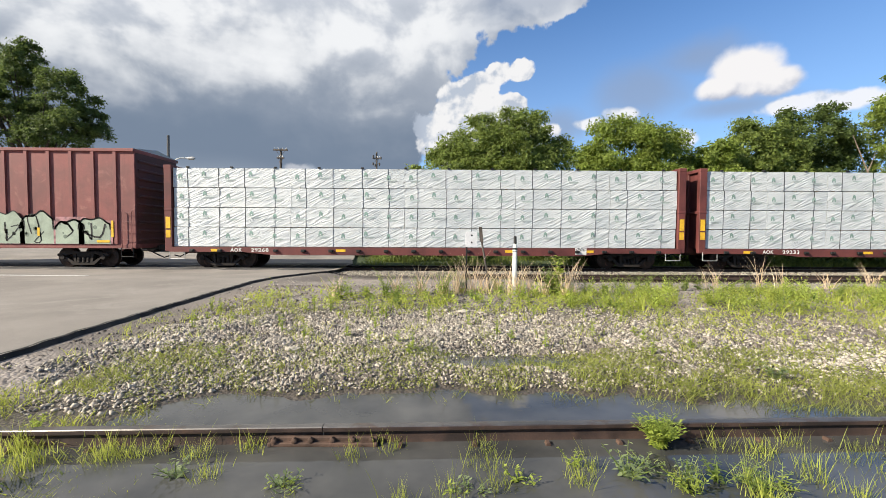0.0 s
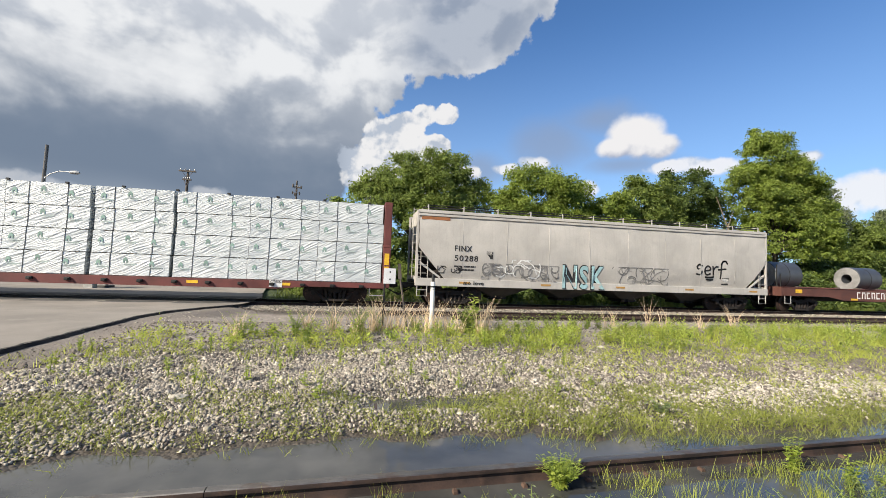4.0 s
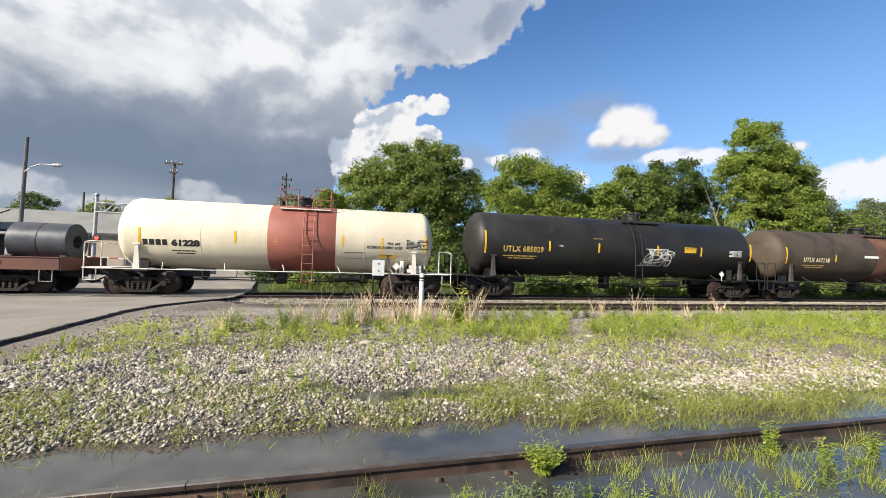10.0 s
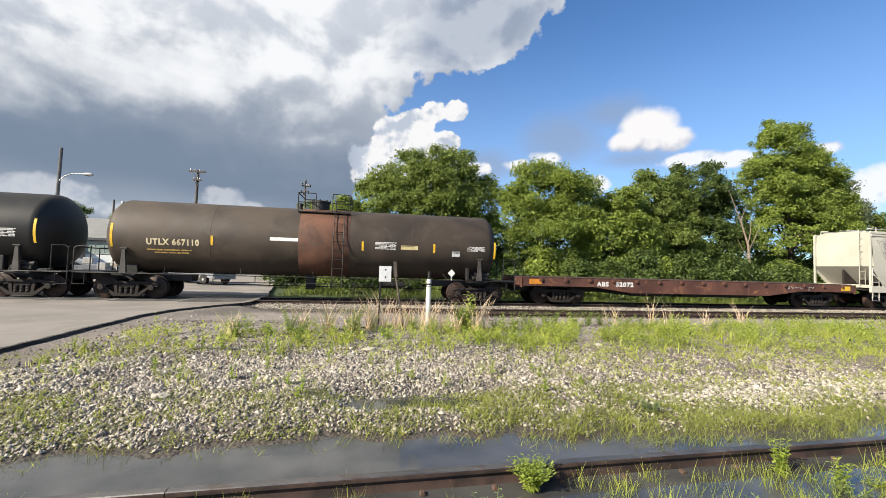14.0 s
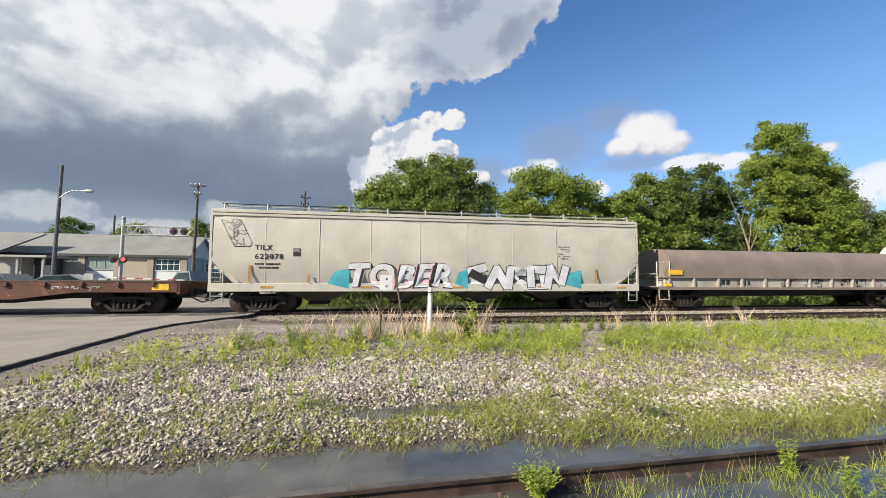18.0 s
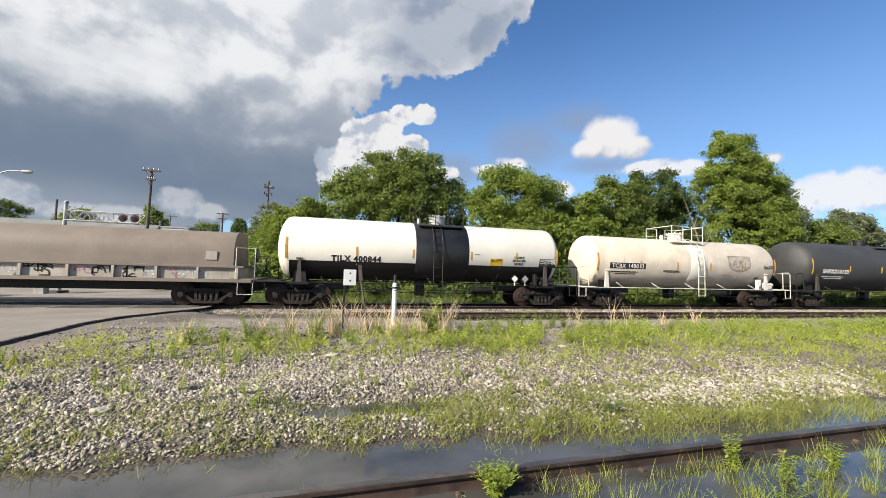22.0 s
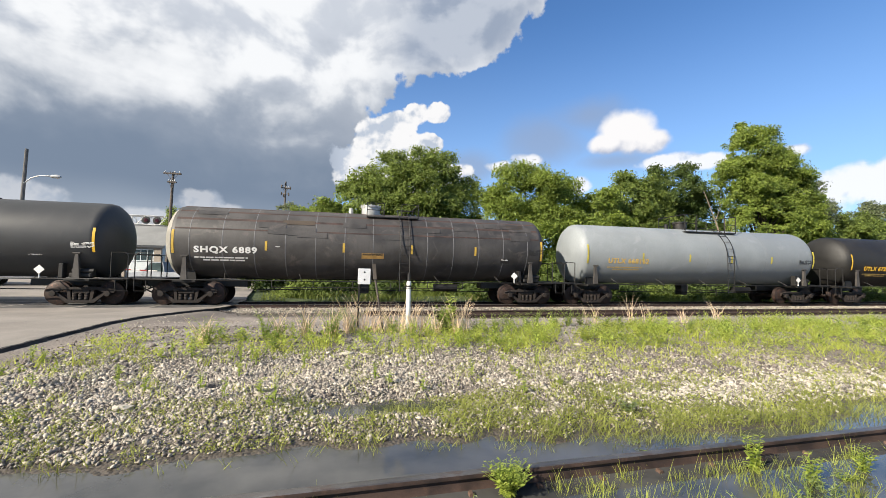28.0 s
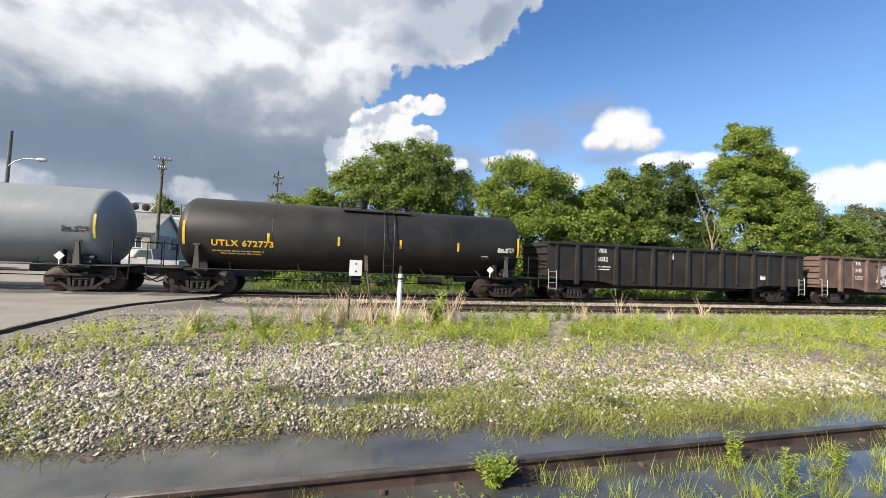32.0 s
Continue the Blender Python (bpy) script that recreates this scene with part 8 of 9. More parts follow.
for k in range(16):     # straggling plants on this side of the rail
    x, y = rw.uniform(0.9, 5.8), rw.uniform(2.1, 2.75)
    leafy("weed", (x, y, min(float(ground_z(x, y)), 0.0)), rw.randint(8, 15), rw.uniform(0.14, 0.30), rw.uniform(0.12, 0.22), rw.uniform(0.032, 0.052), rw.choice((M_WEED_PALE, M_WEED_PALE, M_WEED, M_LIME)), "straggling pale green weed in the puddle", 60 + k, per=16)
for k in range(6):
    x, y = rw.uniform(-2.6, 0.6), rw.uniform(2.0, 2.7)
    leafy("weed", (x, y, min(float(ground_z(x, y)), 0.0)), rw.randint(6, 12), rw.uniform(0.12, 0.22), 0.14, rw.uniform(0.05, 0.07), rw.choice((M_WEED_PALE, M_LIME)), "straggling pale green weed in the puddle", 80 + k)
for k in range(46):     # plants in the band behind the stones
    x = rw.uniform(-2.8, 17.0)
    y = 7.6 + 0.07 * x + rw.uniform(-0.6, 1.6)
    leafy("weed", g0(x, y), rw.randint(4, 9), rw.uniform(0.18, 0.42), 0.16, rw.uniform(0.08, 0.14), rw.choice((M_WEED, M_LIME, M_GRASS, M_LIME)), "leafy green weed on the gravel", 100 + k, per=8)
for k, (x, y, h) in enumerate(((-1.9, 7.9, 0.5), (-1.05, 8.3, 0.62), (-0.85, 8.35, 0.4), (0.12, 8.4, 0.6), (3.3, 8.9, 0.42), (3.7, 8.9, 0.48), (4.1, 9.0, 0.42), (4.6, 9.1, 0.45), (7.0, 9.6, 0.4), (5.2, 9.9, 0.52), (5.7, 9.8, 0.5), (6.2, 10.0, 0.5), (6.6, 10.1, 0.42), (0.2, 9.0, 0.55), (0.55, 9.1, 0.5), (-0.35, 8.9, 0.45), (1.4, 9.2, 0.4))):
    leafy("weed_clump", g0(x, y), 11, h, 0.34, 0.11, rw.choice((M_WEED, M_LEAF_B)), "bushy dark green weed clump", 180 + k, per=10)
for k in range(48):     # single sprouts among the stones
    x, y = rw.uniform(-4.0, 3.4), rw.uniform(4.6, 7.4)
    leafy("sprout", g0(x, y), 5, rw.uniform(0.12, 0.34), 0.05, 0.07, M_LIME, "small lime sprout among the stones", 300 + k, per=6, group="sprouts")
straw = [(-2.05, 8.1, 0.45), (-0.85, 8.5, 0.5), (-0.35, 8.7, 0.6), (0.1, 8.7, 0.55), (0.45, 8.9, 0.7), (0.75, 9.0, 0.8), (1.05, 9.0, 0.65), (1.35, 9.1, 0.6), (1.6, 8.9, 0.6), (1.85, 9.0, 0.7), (2.1, 9.1, 0.62), (2.35, 8.8, 0.6), (2.75, 8.6, 0.75), (2.95, 8.8, 0.72),
         (6.9, 10.2, 0.7), (7.25, 10.3, 0.75), (8.3, 10.3, 0.95), (9.2, 10.6, 0.7), (10.4, 10.6, 0.6), (12.6, 11.5, 0.7)]
for k, (x, y, h) in enumerate(straw):
    c = tufts(np.array([(x, y, 0.0)]), 34 if x < 5 else 16, 0.06, 400 + k)
    n = len(c)
    blades("dry_grass_tuft", c, U(420 + k).uniform(0.45, 1.2, n) * h * (1.12 if x < 5 else 0.95), U(440 + k).uniform(0.008, 0.018, n), 0.14, M_STRAW, "dry straw-coloured grass tuft", 460 + k, 0.34, "", "grass tuft")["group"] = "dry grass tufts"

# ---- posts beside the track ----
wp = thing("marker_post", "white plastic marker post with a black-banded pipe on top", "post", (1.74, 9.02, 0.25), "posts beside the track")
part("tube", Mesh().lathe([(-0.1, 0.052), (1.12, 0.052), (1.14, 0.048), (1.16, 0.02)], 16, "z"), material("white plastic", (0.80, 0.79, 0.76), 0.45, 0, 0.06, 3, 40, 0.02), wp)
part("pipe", Mesh().lathe([(1.14, 0.034), (1.31, 0.034), (1.325, 0.02)], 12, "z"), M_INK, wp, "black cap pipe")
part("band", Mesh().lathe([(1.02, 0.0535), (1.06, 0.0535)], 16, "z").lathe([(0.98, 0.0535), (0.995, 0.0535)], 16, "z"), M_INK, wp)
sp = thing("sign_post", "thin dark post carrying a small white notice", "sign", (0.66, 9.05, 0.28), "posts beside the track")
part("post", Mesh().box(-0.018, 0.018, -0.012, 0.012, -0.1, 1.36, 0.004), M_BLACK, sp)
part("sign_plate", Mesh().box(-0.03, 0.235, -0.022, -0.012, 1.04, 1.38, 0.003), material("pale notice", (0.72, 0.72, 0.74), 0.5, 0, 0.05, 4, 40, 0.0), sp)
part("printed_mark", Mesh().lathe([(-0.0265, 0.012), (-0.0255, 0.02)], 10, at=(0.11, 0, 1.30)).lathe([(-0.0265, 0.012), (-0.0255, 0.02)], 10, at=(0.11, 0, 1.14)), M_INK, sp, smooth=False)
dp = thing("leaning_post", "dark weathered post that leans beside the notice", "post", (1.20, 9.08, 0.25), "posts beside the track")
part("post", Mesh().tube([(0.04, 0, -0.1), (-0.22, 0, 1.30)], 0.022, 8), M_POLE, dp)
part("paddle", Mesh().prism([(-0.245, 1.18), (-0.165, 1.18), (-0.20, 1.52), (-0.27, 1.52)], -0.03, -0.012), M_POLE, dp)


# ---- trees ----
def crown_mesh(name, blobs, clumps, per, leaf, mat, seed, clump_r=0.7):
    """Leaves in clumps on the outsides of the crown's lobes: (x, y, z, rx, ry, rz) each."""
    rng = np.random.default_rng(seed)
    bl = np.array(blobs, float)
    wts = (bl[:, 3] * bl[:, 5]) ** 0.85
    pick = rng.choice(len(bl), clumps, p=wts / wts.sum())
    d = rng.normal(0, 1, (clumps, 3))
    d /= np.linalg.norm(d, axis=1)[:, None]
    d[:, 2] = np.where(d[:, 2] < -0.55, -d[:, 2], d[:, 2])
    r = rng.uniform(0.55, 1.04, clumps) ** 0.6 * rng.uniform(0.9, 1.08, clumps)
    c = bl[pick, :3] + d * bl[pick, 3:] * r[:, None]
    n = clumps * per
    o = rng.normal(0, 1, (n, 3)).clip(-1.5, 1.5) * np.array([1, 1, 0.8]) * clump_r * 0.5 * np.repeat(rng.uniform(0.45, 1.5, clumps), per)[:, None]
    p = np.repeat(c, per, 0) + o
    out = np.repeat(d, per, 0)
    nrm = out * 0.6 + rng.normal(0, 0.55, (n, 3)) + np.array([0, 0, 0.45])
    nrm /= np.linalg.norm(nrm, axis=1)[:, None]
    ref = rng.normal(0, 1, (n, 3))
    u = np.cross(nrm, ref)
    u /= np.linalg.norm(u, axis=1)[:, None]
    w = np.cross(nrm, u)
    s = leaf * rng.uniform(0.5, 1.4, n)
    v = np.stack([p - u * (s * 0.9)[:, None], p - w * (s * 0.42)[:, None] + nrm * (s * 0.12)[:, None], p + u * (s * 0.9)[:, None] - np.array([0, 0, 1]) * (s * 0.25)[:, None], p + w * (s * 0.42)[:, None] + nrm * (s * 0.12)[:, None]], 1)
    f = np.arange(n * 4).reshape(-1, 4)
    return raw_mesh(name, v.reshape(-1, 3), f, mat)


def tree(label, x, y, height, lobes, clumps, per, leaf, mat, seed, trunk_r=0.22, clump_r=0.75, name="tree", group="trees behind the track"):
    z = float(ground_z(x, y))
    ob = thing(name, label, "tree", (x, y, z), group)
    rng = random.Random(seed)
    main_lobes = list(lobes)
    for lx, ly, lz, ra, rb, rc in main_lobes:       # smaller sprays that break the outline
        for k in range(7):
            a, e = rng.uniform(0, 6.28), rng.uniform(-0.5, 1.4)
            f = rng.uniform(0.14, 0.38)
            lobes = lobes + [(lx + math.cos(a) * math.cos(e) * ra * 1.04, ly + math.sin(a) * math.cos(e) * rb * 1.0, lz + math.sin(e) * rc * 1.06, ra * f, rb * f, rc * f * 0.8)]
    t = Mesh()
    top = Vector((lobes[0][0], lobes[0][1], height * 0.8))
    knee = Vector((rng.uniform(-0.3, 0.3), rng.uniform(-0.3, 0.3), height * 0.28))
    t.tube([(0, 0, -0.3), knee * 0.5, knee, top * 0.6 + knee * 0.2, top], trunk_r, 10, True, 0.03)
    for lx, ly, lz, ra, rb, rc in main_lobes:
        for k in range(3):
            a = rng.uniform(0, 6.28)
            end = Vector((lx + math.cos(a) * ra * 0.7, ly + math.sin(a) * rb * 0.7, lz + rc * rng.uniform(-0.2, 0.7)))
            st = knee * rng.uniform(0.8, 1.3)
            t.tube([st, (st + end) * 0.5 + Vector((0, 0, 0.3)), end], trunk_r * 0.35, 6, False, 0.015)
    part("trunk", t, M_BARK, ob)
    part("crown", crown_mesh("crown", lobes, int(clumps * 1.9), int(per * 1.45), leaf * 0.54, mat, seed, clump_r * 0.78), mat, ob)
    return ob


# x, y from the plan; lobes relative to the trunk
tree("broad dark green tree with an uneven crown", 5.2, 34.0, 11.6, [(1.4, 0, 8.8, 3.2, 2.6, 2.7), (-1.6, 0, 8.2, 2.8, 2.5, 2.5), (-3.4, 0, 6.6, 2.6, 2.5, 2.4), (3.8, 0.5, 6.8, 2.3, 2.4, 2.8), (-1.0, -0.6, 5.0, 4.6, 2.6, 3.2), (2.5, -0.5, 4.0, 3.2, 2.4, 3.0), (-4.6, 0.3, 8.0, 1.4, 1.2, 0.7)], 620, 58, 0.24, M_LEAF, 1, 0.3)
tree("young bright green tree at the end of the thicket", -2.4, 33.0, 6.6, [(0, 0, 4.6, 2.2, 1.8, 2.0), (-1.8, 0, 3.0, 1.8, 1.6, 1.8), (1.6, 0, 3.6, 1.8, 1.6, 2.4)], 230, 46, 0.20, M_LEAF_B, 2, 0.14, 0.6)
tree("round bright green tree behind the track", 15.4, 33.5, 11.0, [(0, 0, 8.2, 3.4, 2.6, 2.6), (-2.8, 0, 6.2, 2.2, 2.2, 2.2), (3.0, 0, 7.0, 2.4, 2.2, 2.4), (0.5, -0.8, 4.4, 4.4, 2.4, 3.0)], 470, 52, 0.24, M_LEAF_B, 3)
tree("green tree with large leaves", 21.8, 33.0, 9.0, [(0, 0, 6.6, 2.4, 2.2, 2.2), (-1.5, -0.4, 3.8, 2.6, 2.2, 2.8), (1.8, -0.2, 4.4, 2.4, 2.0, 2.6)], 300, 42, 0.30, M_LEAF_B, 4)
tree("dense green tree in the thicket", 27.2, 35.0, 11.2, [(0, 0, 8.6, 3.2, 2.6, 2.5), (-2.6, 0, 6.6, 2.4, 2.2, 2.4), (2.6, 0, 7.4, 2.4, 2.2, 2.4), (0, -0.6, 4.4, 4.6, 2.4, 3.0)], 430, 50, 0.26, M_LEAF, 5)
tree("dark green tree in the thicket", 33.6, 36.5, 13.4, [(0, 0, 10.0, 3.2, 2.6, 3.0), (-2.4, 0, 8.0, 2.4, 2.2, 2.6), (2.6, 0, 7.6, 2.6, 2.2, 2.8), (0, -0.6, 4.6, 4.4, 2.4, 3.4)], 430, 50, 0.27, M_LEAF_D, 6)
tree("tall green tree that stands above the thicket", 42.8, 34.5, 18.0, [(-0.8, 0, 14.6, 2.6, 2.4, 3.2), (2.0, 0, 12.6, 2.6, 2.4, 2.8), (-2.6, 0, 10.6, 3.2, 2.6, 3.0), (3.6, 0, 9.4, 3.4, 2.6, 3.0), (0, -0.6, 6.4, 6.2, 2.8, 4.2), (5.4, 0, 6.4, 2.6, 2.2, 2.6)], 800, 56, 0.27, M_LEAF_B, 7, 0.34)
tree("grey-green tree with a ragged crown", 51.6, 37.5, 13.8, [(0, 0, 11.4, 2.8, 2.4, 2.2), (2.2, 0, 9.0, 2.4, 2.2, 2.2), (-1.5, 0, 8.6, 2.6, 2.2, 2.6)], 260, 44, 0.26, M_LEAF_G, 8, 0.25)
tree("low green tree at the end of the thicket", 60.0, 38.0, 9.0, [(0, 0, 6.4, 3.4, 2.6, 2.6), (-3.2, 0, 4.6, 2.6, 2.2, 2.6), (3.4, 0, 6.6, 3.0, 2.4, 2.8)], 300, 44, 0.30, M_LEAF, 9)
tree("broad grey-green tree beyond the thicket", 73.0, 42.0, 12.5, [(0, 0, 9.0, 4.2, 3.0, 3.2), (-4, 0, 6.0, 3.4, 2.6, 3.0), (4, 0, 6.4, 3.4, 2.6, 3.0)], 330, 44, 0.34, M_LEAF_G, 10)
tree("large dark oak beyond the low buildings", -56.2, 57.0, 25.5, [(-0.9, 0.0, 23.5, 2.25, 2.4, 3.0), (-2.4, 0.0, 19.3, 3.6, 3.6, 3.9), (4.8, 0.0, 19.3, 2.85, 3.0, 3.45), (6.6, 0.0, 16.0, 2.7, 3.0, 2.7), (3.9, 0.0, 14.2, 3.6, 3.6, 2.85), (-1.5, 0.0, 14.8, 4.8, 3.9, 3.6), (-8.25, 0.0, 20.8, 3.3, 3.6, 3.9), (-12.0, 0.0, 16.9, 5.1, 4.5, 5.4)], 700, 54, 0.34, M_LEAF_D, 11, 0.6, 0.85, group="trees beside the road")
# dead trunk that shows against the leaves
dt = thing("dead_tree", "bare pale dead trunk in front of the thicket", "tree", (34.6, 31.5, float(ground_z(34.6, 31.5))))
t = Mesh()
t.tube([(0, 0, -0.2), (0.1, 0, 2.2), (-0.1, 0, 4.6), (-0.9, 0, 6.8), (-2.2, 0, 9.6)], 0.16, 8, True, 0.02)
for a, b in (((0.0, 0, 4.2), (1.2, 0, 6.6)), ((-0.1, 0, 4.8), (0.4, 0.2, 7.2)), ((-0.9, 0, 6.8), (-0.3, 0, 8.4)), ((0.05, 0, 3.2), (-1.3, 0, 5.2))):
    t.tube([a, ((a[0] + b[0]) / 2, a[1], (a[2] + b[2]) / 2 - 0.1), b], 0.05, 6, True, 0.01)
part("trunk", t, M_DEAD, dt)
# understorey along the fence line
rs = random.Random(9)
for k in range(26):
    x = -4.6 + k * 2.35 + rs.uniform(-0.6, 0.6)
    y = rs.uniform(29.5, 32.0)
    hh = rs.uniform(1.6, 3.2)
    z = float(ground_z(x, y))
    ob = thing("shrub", rs.choice(("leafy green shrub in the understorey", "bright green shrub in the understorey", "dark shrub in the understorey")), "shrub", (x, y, z), "shrubs under the trees")
    lob = [(0, 0, hh * 0.5, 1.5, 1.2, hh * 0.55), (rs.uniform(-1, 1), -0.3, hh * 0.35, 1.2, 1.0, hh * 0.4)]
    mt = M_LEAF_B if ob["label"].startswith("bright") else (M_LEAF_D if ob["label"].startswith("dark") else M_LEAF)
    st = Mesh()
    for q in range(5):
        a = rs.uniform(0, 6.28)
        st.tube([(0, 0, -0.1), (math.cos(a) * 0.4, math.sin(a) * 0.3, hh * 0.45), (math.cos(a) * 0.9, math.sin(a) * 0.7, hh * 0.8)], 0.03, 5, False, 0.008)
    part("stem", st, M_BARK, ob)["kind"] = "stuff"
    part("foliage", crown_mesh("foliage", lob, 70, 34, 0.17, mt, 500 + k, 0.5), mt, ob)
for k in range(34):
    x, y, hh = (-3.2 + k * 2.9 + rs.uniform(-0.9, 0.9), rs.uniform(24.0, 27.5), rs.uniform(0.7, 1.5)) if k < 16 else (9.0 + (k - 16) * 2.4 + rs.uniform(-0.8, 0.8), rs.uniform(22.8, 24.2), rs.uniform(0.7, 1.25))
    ob = thing("bush", "low dark green bush behind the tracks", "bush", (x, y, float(ground_z(x, y))), "bushes behind the tracks")
    st = Mesh()
    for q in range(4):
        a = rs.uniform(0, 6.28)
        st.tube([(0, 0, -0.1), (math.cos(a) * 0.6, math.sin(a) * 0.5, hh * 0.8)], 0.02, 5, False, 0.006)
    part("stem", st, M_BARK, ob)["kind"] = "stuff"
    mt = M_LEAF_D if k % 3 else M_LEAF
    part("foliage", crown_mesh("foliage", [(0, 0, hh * 0.4, rs.uniform(0.9, 1.6), 0.9, hh * 0.6), (rs.uniform(-1, 1), 0, hh * 0.3, 0.8, 0.7, hh * 0.4)], 50, 30, 0.13, mt, 600 + k, 0.4), mt, ob)
for k in range(15):
    x, y, hh = 17.0 + k * 2.3 + rs.uniform(-0.7, 0.7), rs.uniform(27.0, 29.5), rs.uniform(2.0, 3.4)
    ob = thing("shrub", "tall dark shrub in the understorey", "shrub", (x, y, float(ground_z(x, y))), "shrubs under the trees")
    st = Mesh()
    for q in range(5):
        a = rs.uniform(0, 6.28)
        st.tube([(0, 0, -0.1), (math.cos(a) * 0.8, math.sin(a) * 0.6, hh * 0.8)], 0.03, 5, False, 0.008)
    part("stem", st, M_BARK, ob)["kind"] = "stuff"
    part("foliage", crown_mesh("foliage", [(0, 0, hh * 0.5, 1.5, 1.1, hh * 0.55), (rs.uniform(-1, 1), -0.3, hh * 0.3, 1.2, 1.0, hh * 0.4)], 80, 34, 0.15, M_LEAF_D, 640 + k, 0.5), M_LEAF_D, ob)["kind"] = "stuff"
rng = np.random.default_rng(91)
under = [(-3.5 + k * 1.7 + rng.uniform(-0.5, 0.5), rng.uniform(36.0, 39.0), 2.2, 1.7, 1.4, rng.uniform(2.2, 3.6)) for k in range(46)]
tagged(new("undergrowth", crown_mesh("undergrowth", under, 2400, 26, 0.17, M_LEAF_D, 92, 0.7)), "dense dark undergrowth in the shade of the thicket", "undergrowth", "", "stuff")
# far woods that close the place behind
for k, (x, y, w, hh, lab, mt) in enumerate(((-62, 120, 10, 9, "distant tree behind the roofs", M_LEAF), (-50, 130, 8, 10, "distant tree behind the roofs", M_LEAF), (-80, 125, 12, 9, "distant tree behind the roofs", M_LEAF_D), (-42, 150, 10, 10, "distant tree behind the roofs", M_LEAF),
                                            (-31, 150, 8, 10, "distant tree at the end of the street", M_LEAF_D), (-24, 160, 10, 11, "distant tree at the end of the street", M_LEAF), (-16, 120, 7, 9, "distant tree at the end of the street", M_LEAF_B), (-100, 110, 14, 10, "distant tree behind the roofs", M_LEAF))):
    hh = hh * 1.5
    tree(lab, x, y, hh, [(0, 0, hh * 0.7, w * 0.45, 3, hh * 0.32), (-w * 0.3, 0, hh * 0.5, w * 0.3, 3, hh * 0.3), (w * 0.3, 0, hh * 0.5, w * 0.3, 3, hh * 0.3)], 150, 30, 0.55, mt, 700 + k, 0.3, 1.3, group="distant trees")
rng = np.random.default_rng(77)
wood = []
for k in range(60):
    a = radians(-85 + 185 * k / 59)
    R = rng.uniform(190, 230)
    wood.append((math.sin(a) * R, math.cos(a) * R, 4.0, 9.0, 9.0, rng.uniform(4, 7)))
tagged(new("distant_woods", crown_mesh("distant_woods", wood, 2600, 14, 1.6, M_LEAF_D, 5, 3.0)), "dark line of distant woods", "woods", "", "stuff")


# ---- poles ----
def cross_pole(x, y, h, arms, label, lean=0.0, vines=False):
    z = float(ground_z(x, y))
    ob = thing("utility_pole", label, "utility pole", (x, y, z), "utility poles")
    part("pole", Mesh().tube([(-lean * h, 0, -0.3), (0, 0, h)], 0.17, 10, True, 0.11), M_POLE, ob)
    for az, w in arms:
        part("crossarm", Mesh().box(-w / 2, w / 2, -0.22, -0.10, h * az - 0.08, h * az + 0.06, 0.01), M_POLE, ob)
        for q in range(4):
            part("insulator", Mesh().lathe([(h * az + 0.06, 0.03), (h * az + 0.12, 0.06), (h * az + 0.2, 0.05), (h * az + 0.24, 0.02)], 8, "z", (-w / 2 + 0.15 + q * (w - 0.3) / 3, -0.16, 0)), M_SILVER, ob)
        part("brace", Mesh().tube([(-w * 0.3, -0.16, h * az - 0.05), (0, -0.16, h * az - 0.75)], 0.02).tube([(w * 0.3, -0.16, h * az - 0.05), (0, -0.16, h * az - 0.75)], 0.02), M_POLE, ob)
    return ob


cross_pole(-16.83, 44.0, 10.5, ((0.985, 1.55), (0.905, 0.8)), "tall wooden utility pole with a crossarm", 0.01)
cross_pole(-17.0, 70.0, 9.6, ((0.98, 1.7), (0.90, 1.3)), "wooden utility pole down the street")
cross_pole(-38.3, 110.0, 12.6, ((0.98, 3.0),), "distant utility pole behind the roofs")
cross_pole(-33.0, 60.0, 8.9, (), "slim bare pole behind the roof")
bare = cross_pole(-9.0, 60.0, 13.3, ((0.93, 1.2),), "old pole with a crown of bracket arms", 0.0)
br = Mesh()
rb = random.Random(5)
for k in range(7):
    a, hz, w = rb.uniform(0, 6.28), rb.uniform(11.0, 13.0), rb.uniform(0.3, 0.75)
    br.tube([(0, 0, hz), (math.cos(a) * w, math.sin(a) * w * 0.6, hz + rb.uniform(-0.1, 0.3))], 0.03, 5)
    br.lathe([(hz - 0.15, 0.05), (hz, 0.10), (hz + 0.25, 0.09), (hz + 0.32, 0.03)], 8, "z", (math.cos(a) * w, math.sin(a) * w * 0.6, 0))
part("bracket_arms", br, M_POLE, bare)
tree("thin scrubby tree round an old pole", -8.6, 58.0, 10.0, [(0, 0, 7.6, 1.4, 1.2, 2.2), (0.8, 0, 5.4, 2.0, 1.6, 2.6), (-1.2, 0, 4.6, 1.8, 1.5, 2.4)], 120, 22, 0.30, M_LEAF_G, 21, 0.16, 0.7, group="trees beside the road")
tree("leafy young tree at the street side", -5.0, 42.0, 6.0, [(0.6, 0, 4.2, 2.0, 1.8, 1.8), (2.0, 0, 3.4, 1.8, 1.6, 2.0), (-1.2, 0, 2.2, 1.4, 1.4, 1.6)], 200, 40, 0.22, M_LEAF_B, 22, 0.14, 0.6, group="trees beside the road")
lamp = thing("street_lamp", "tall wooden pole with a curved street-lamp arm", "street lamp", (-26.2, 40.2, float(road_z(-26.2, 40.2))))
part("pole", Mesh().tube([(-0.2, 0, -0.3), (-0.1, 0, 10.8)], 0.17, 10, True, 0.12), material("grey weathered pole", (0.14, 0.135, 0.13), 0.9, 0, 0.15, 2, 25, 0.3), lamp)
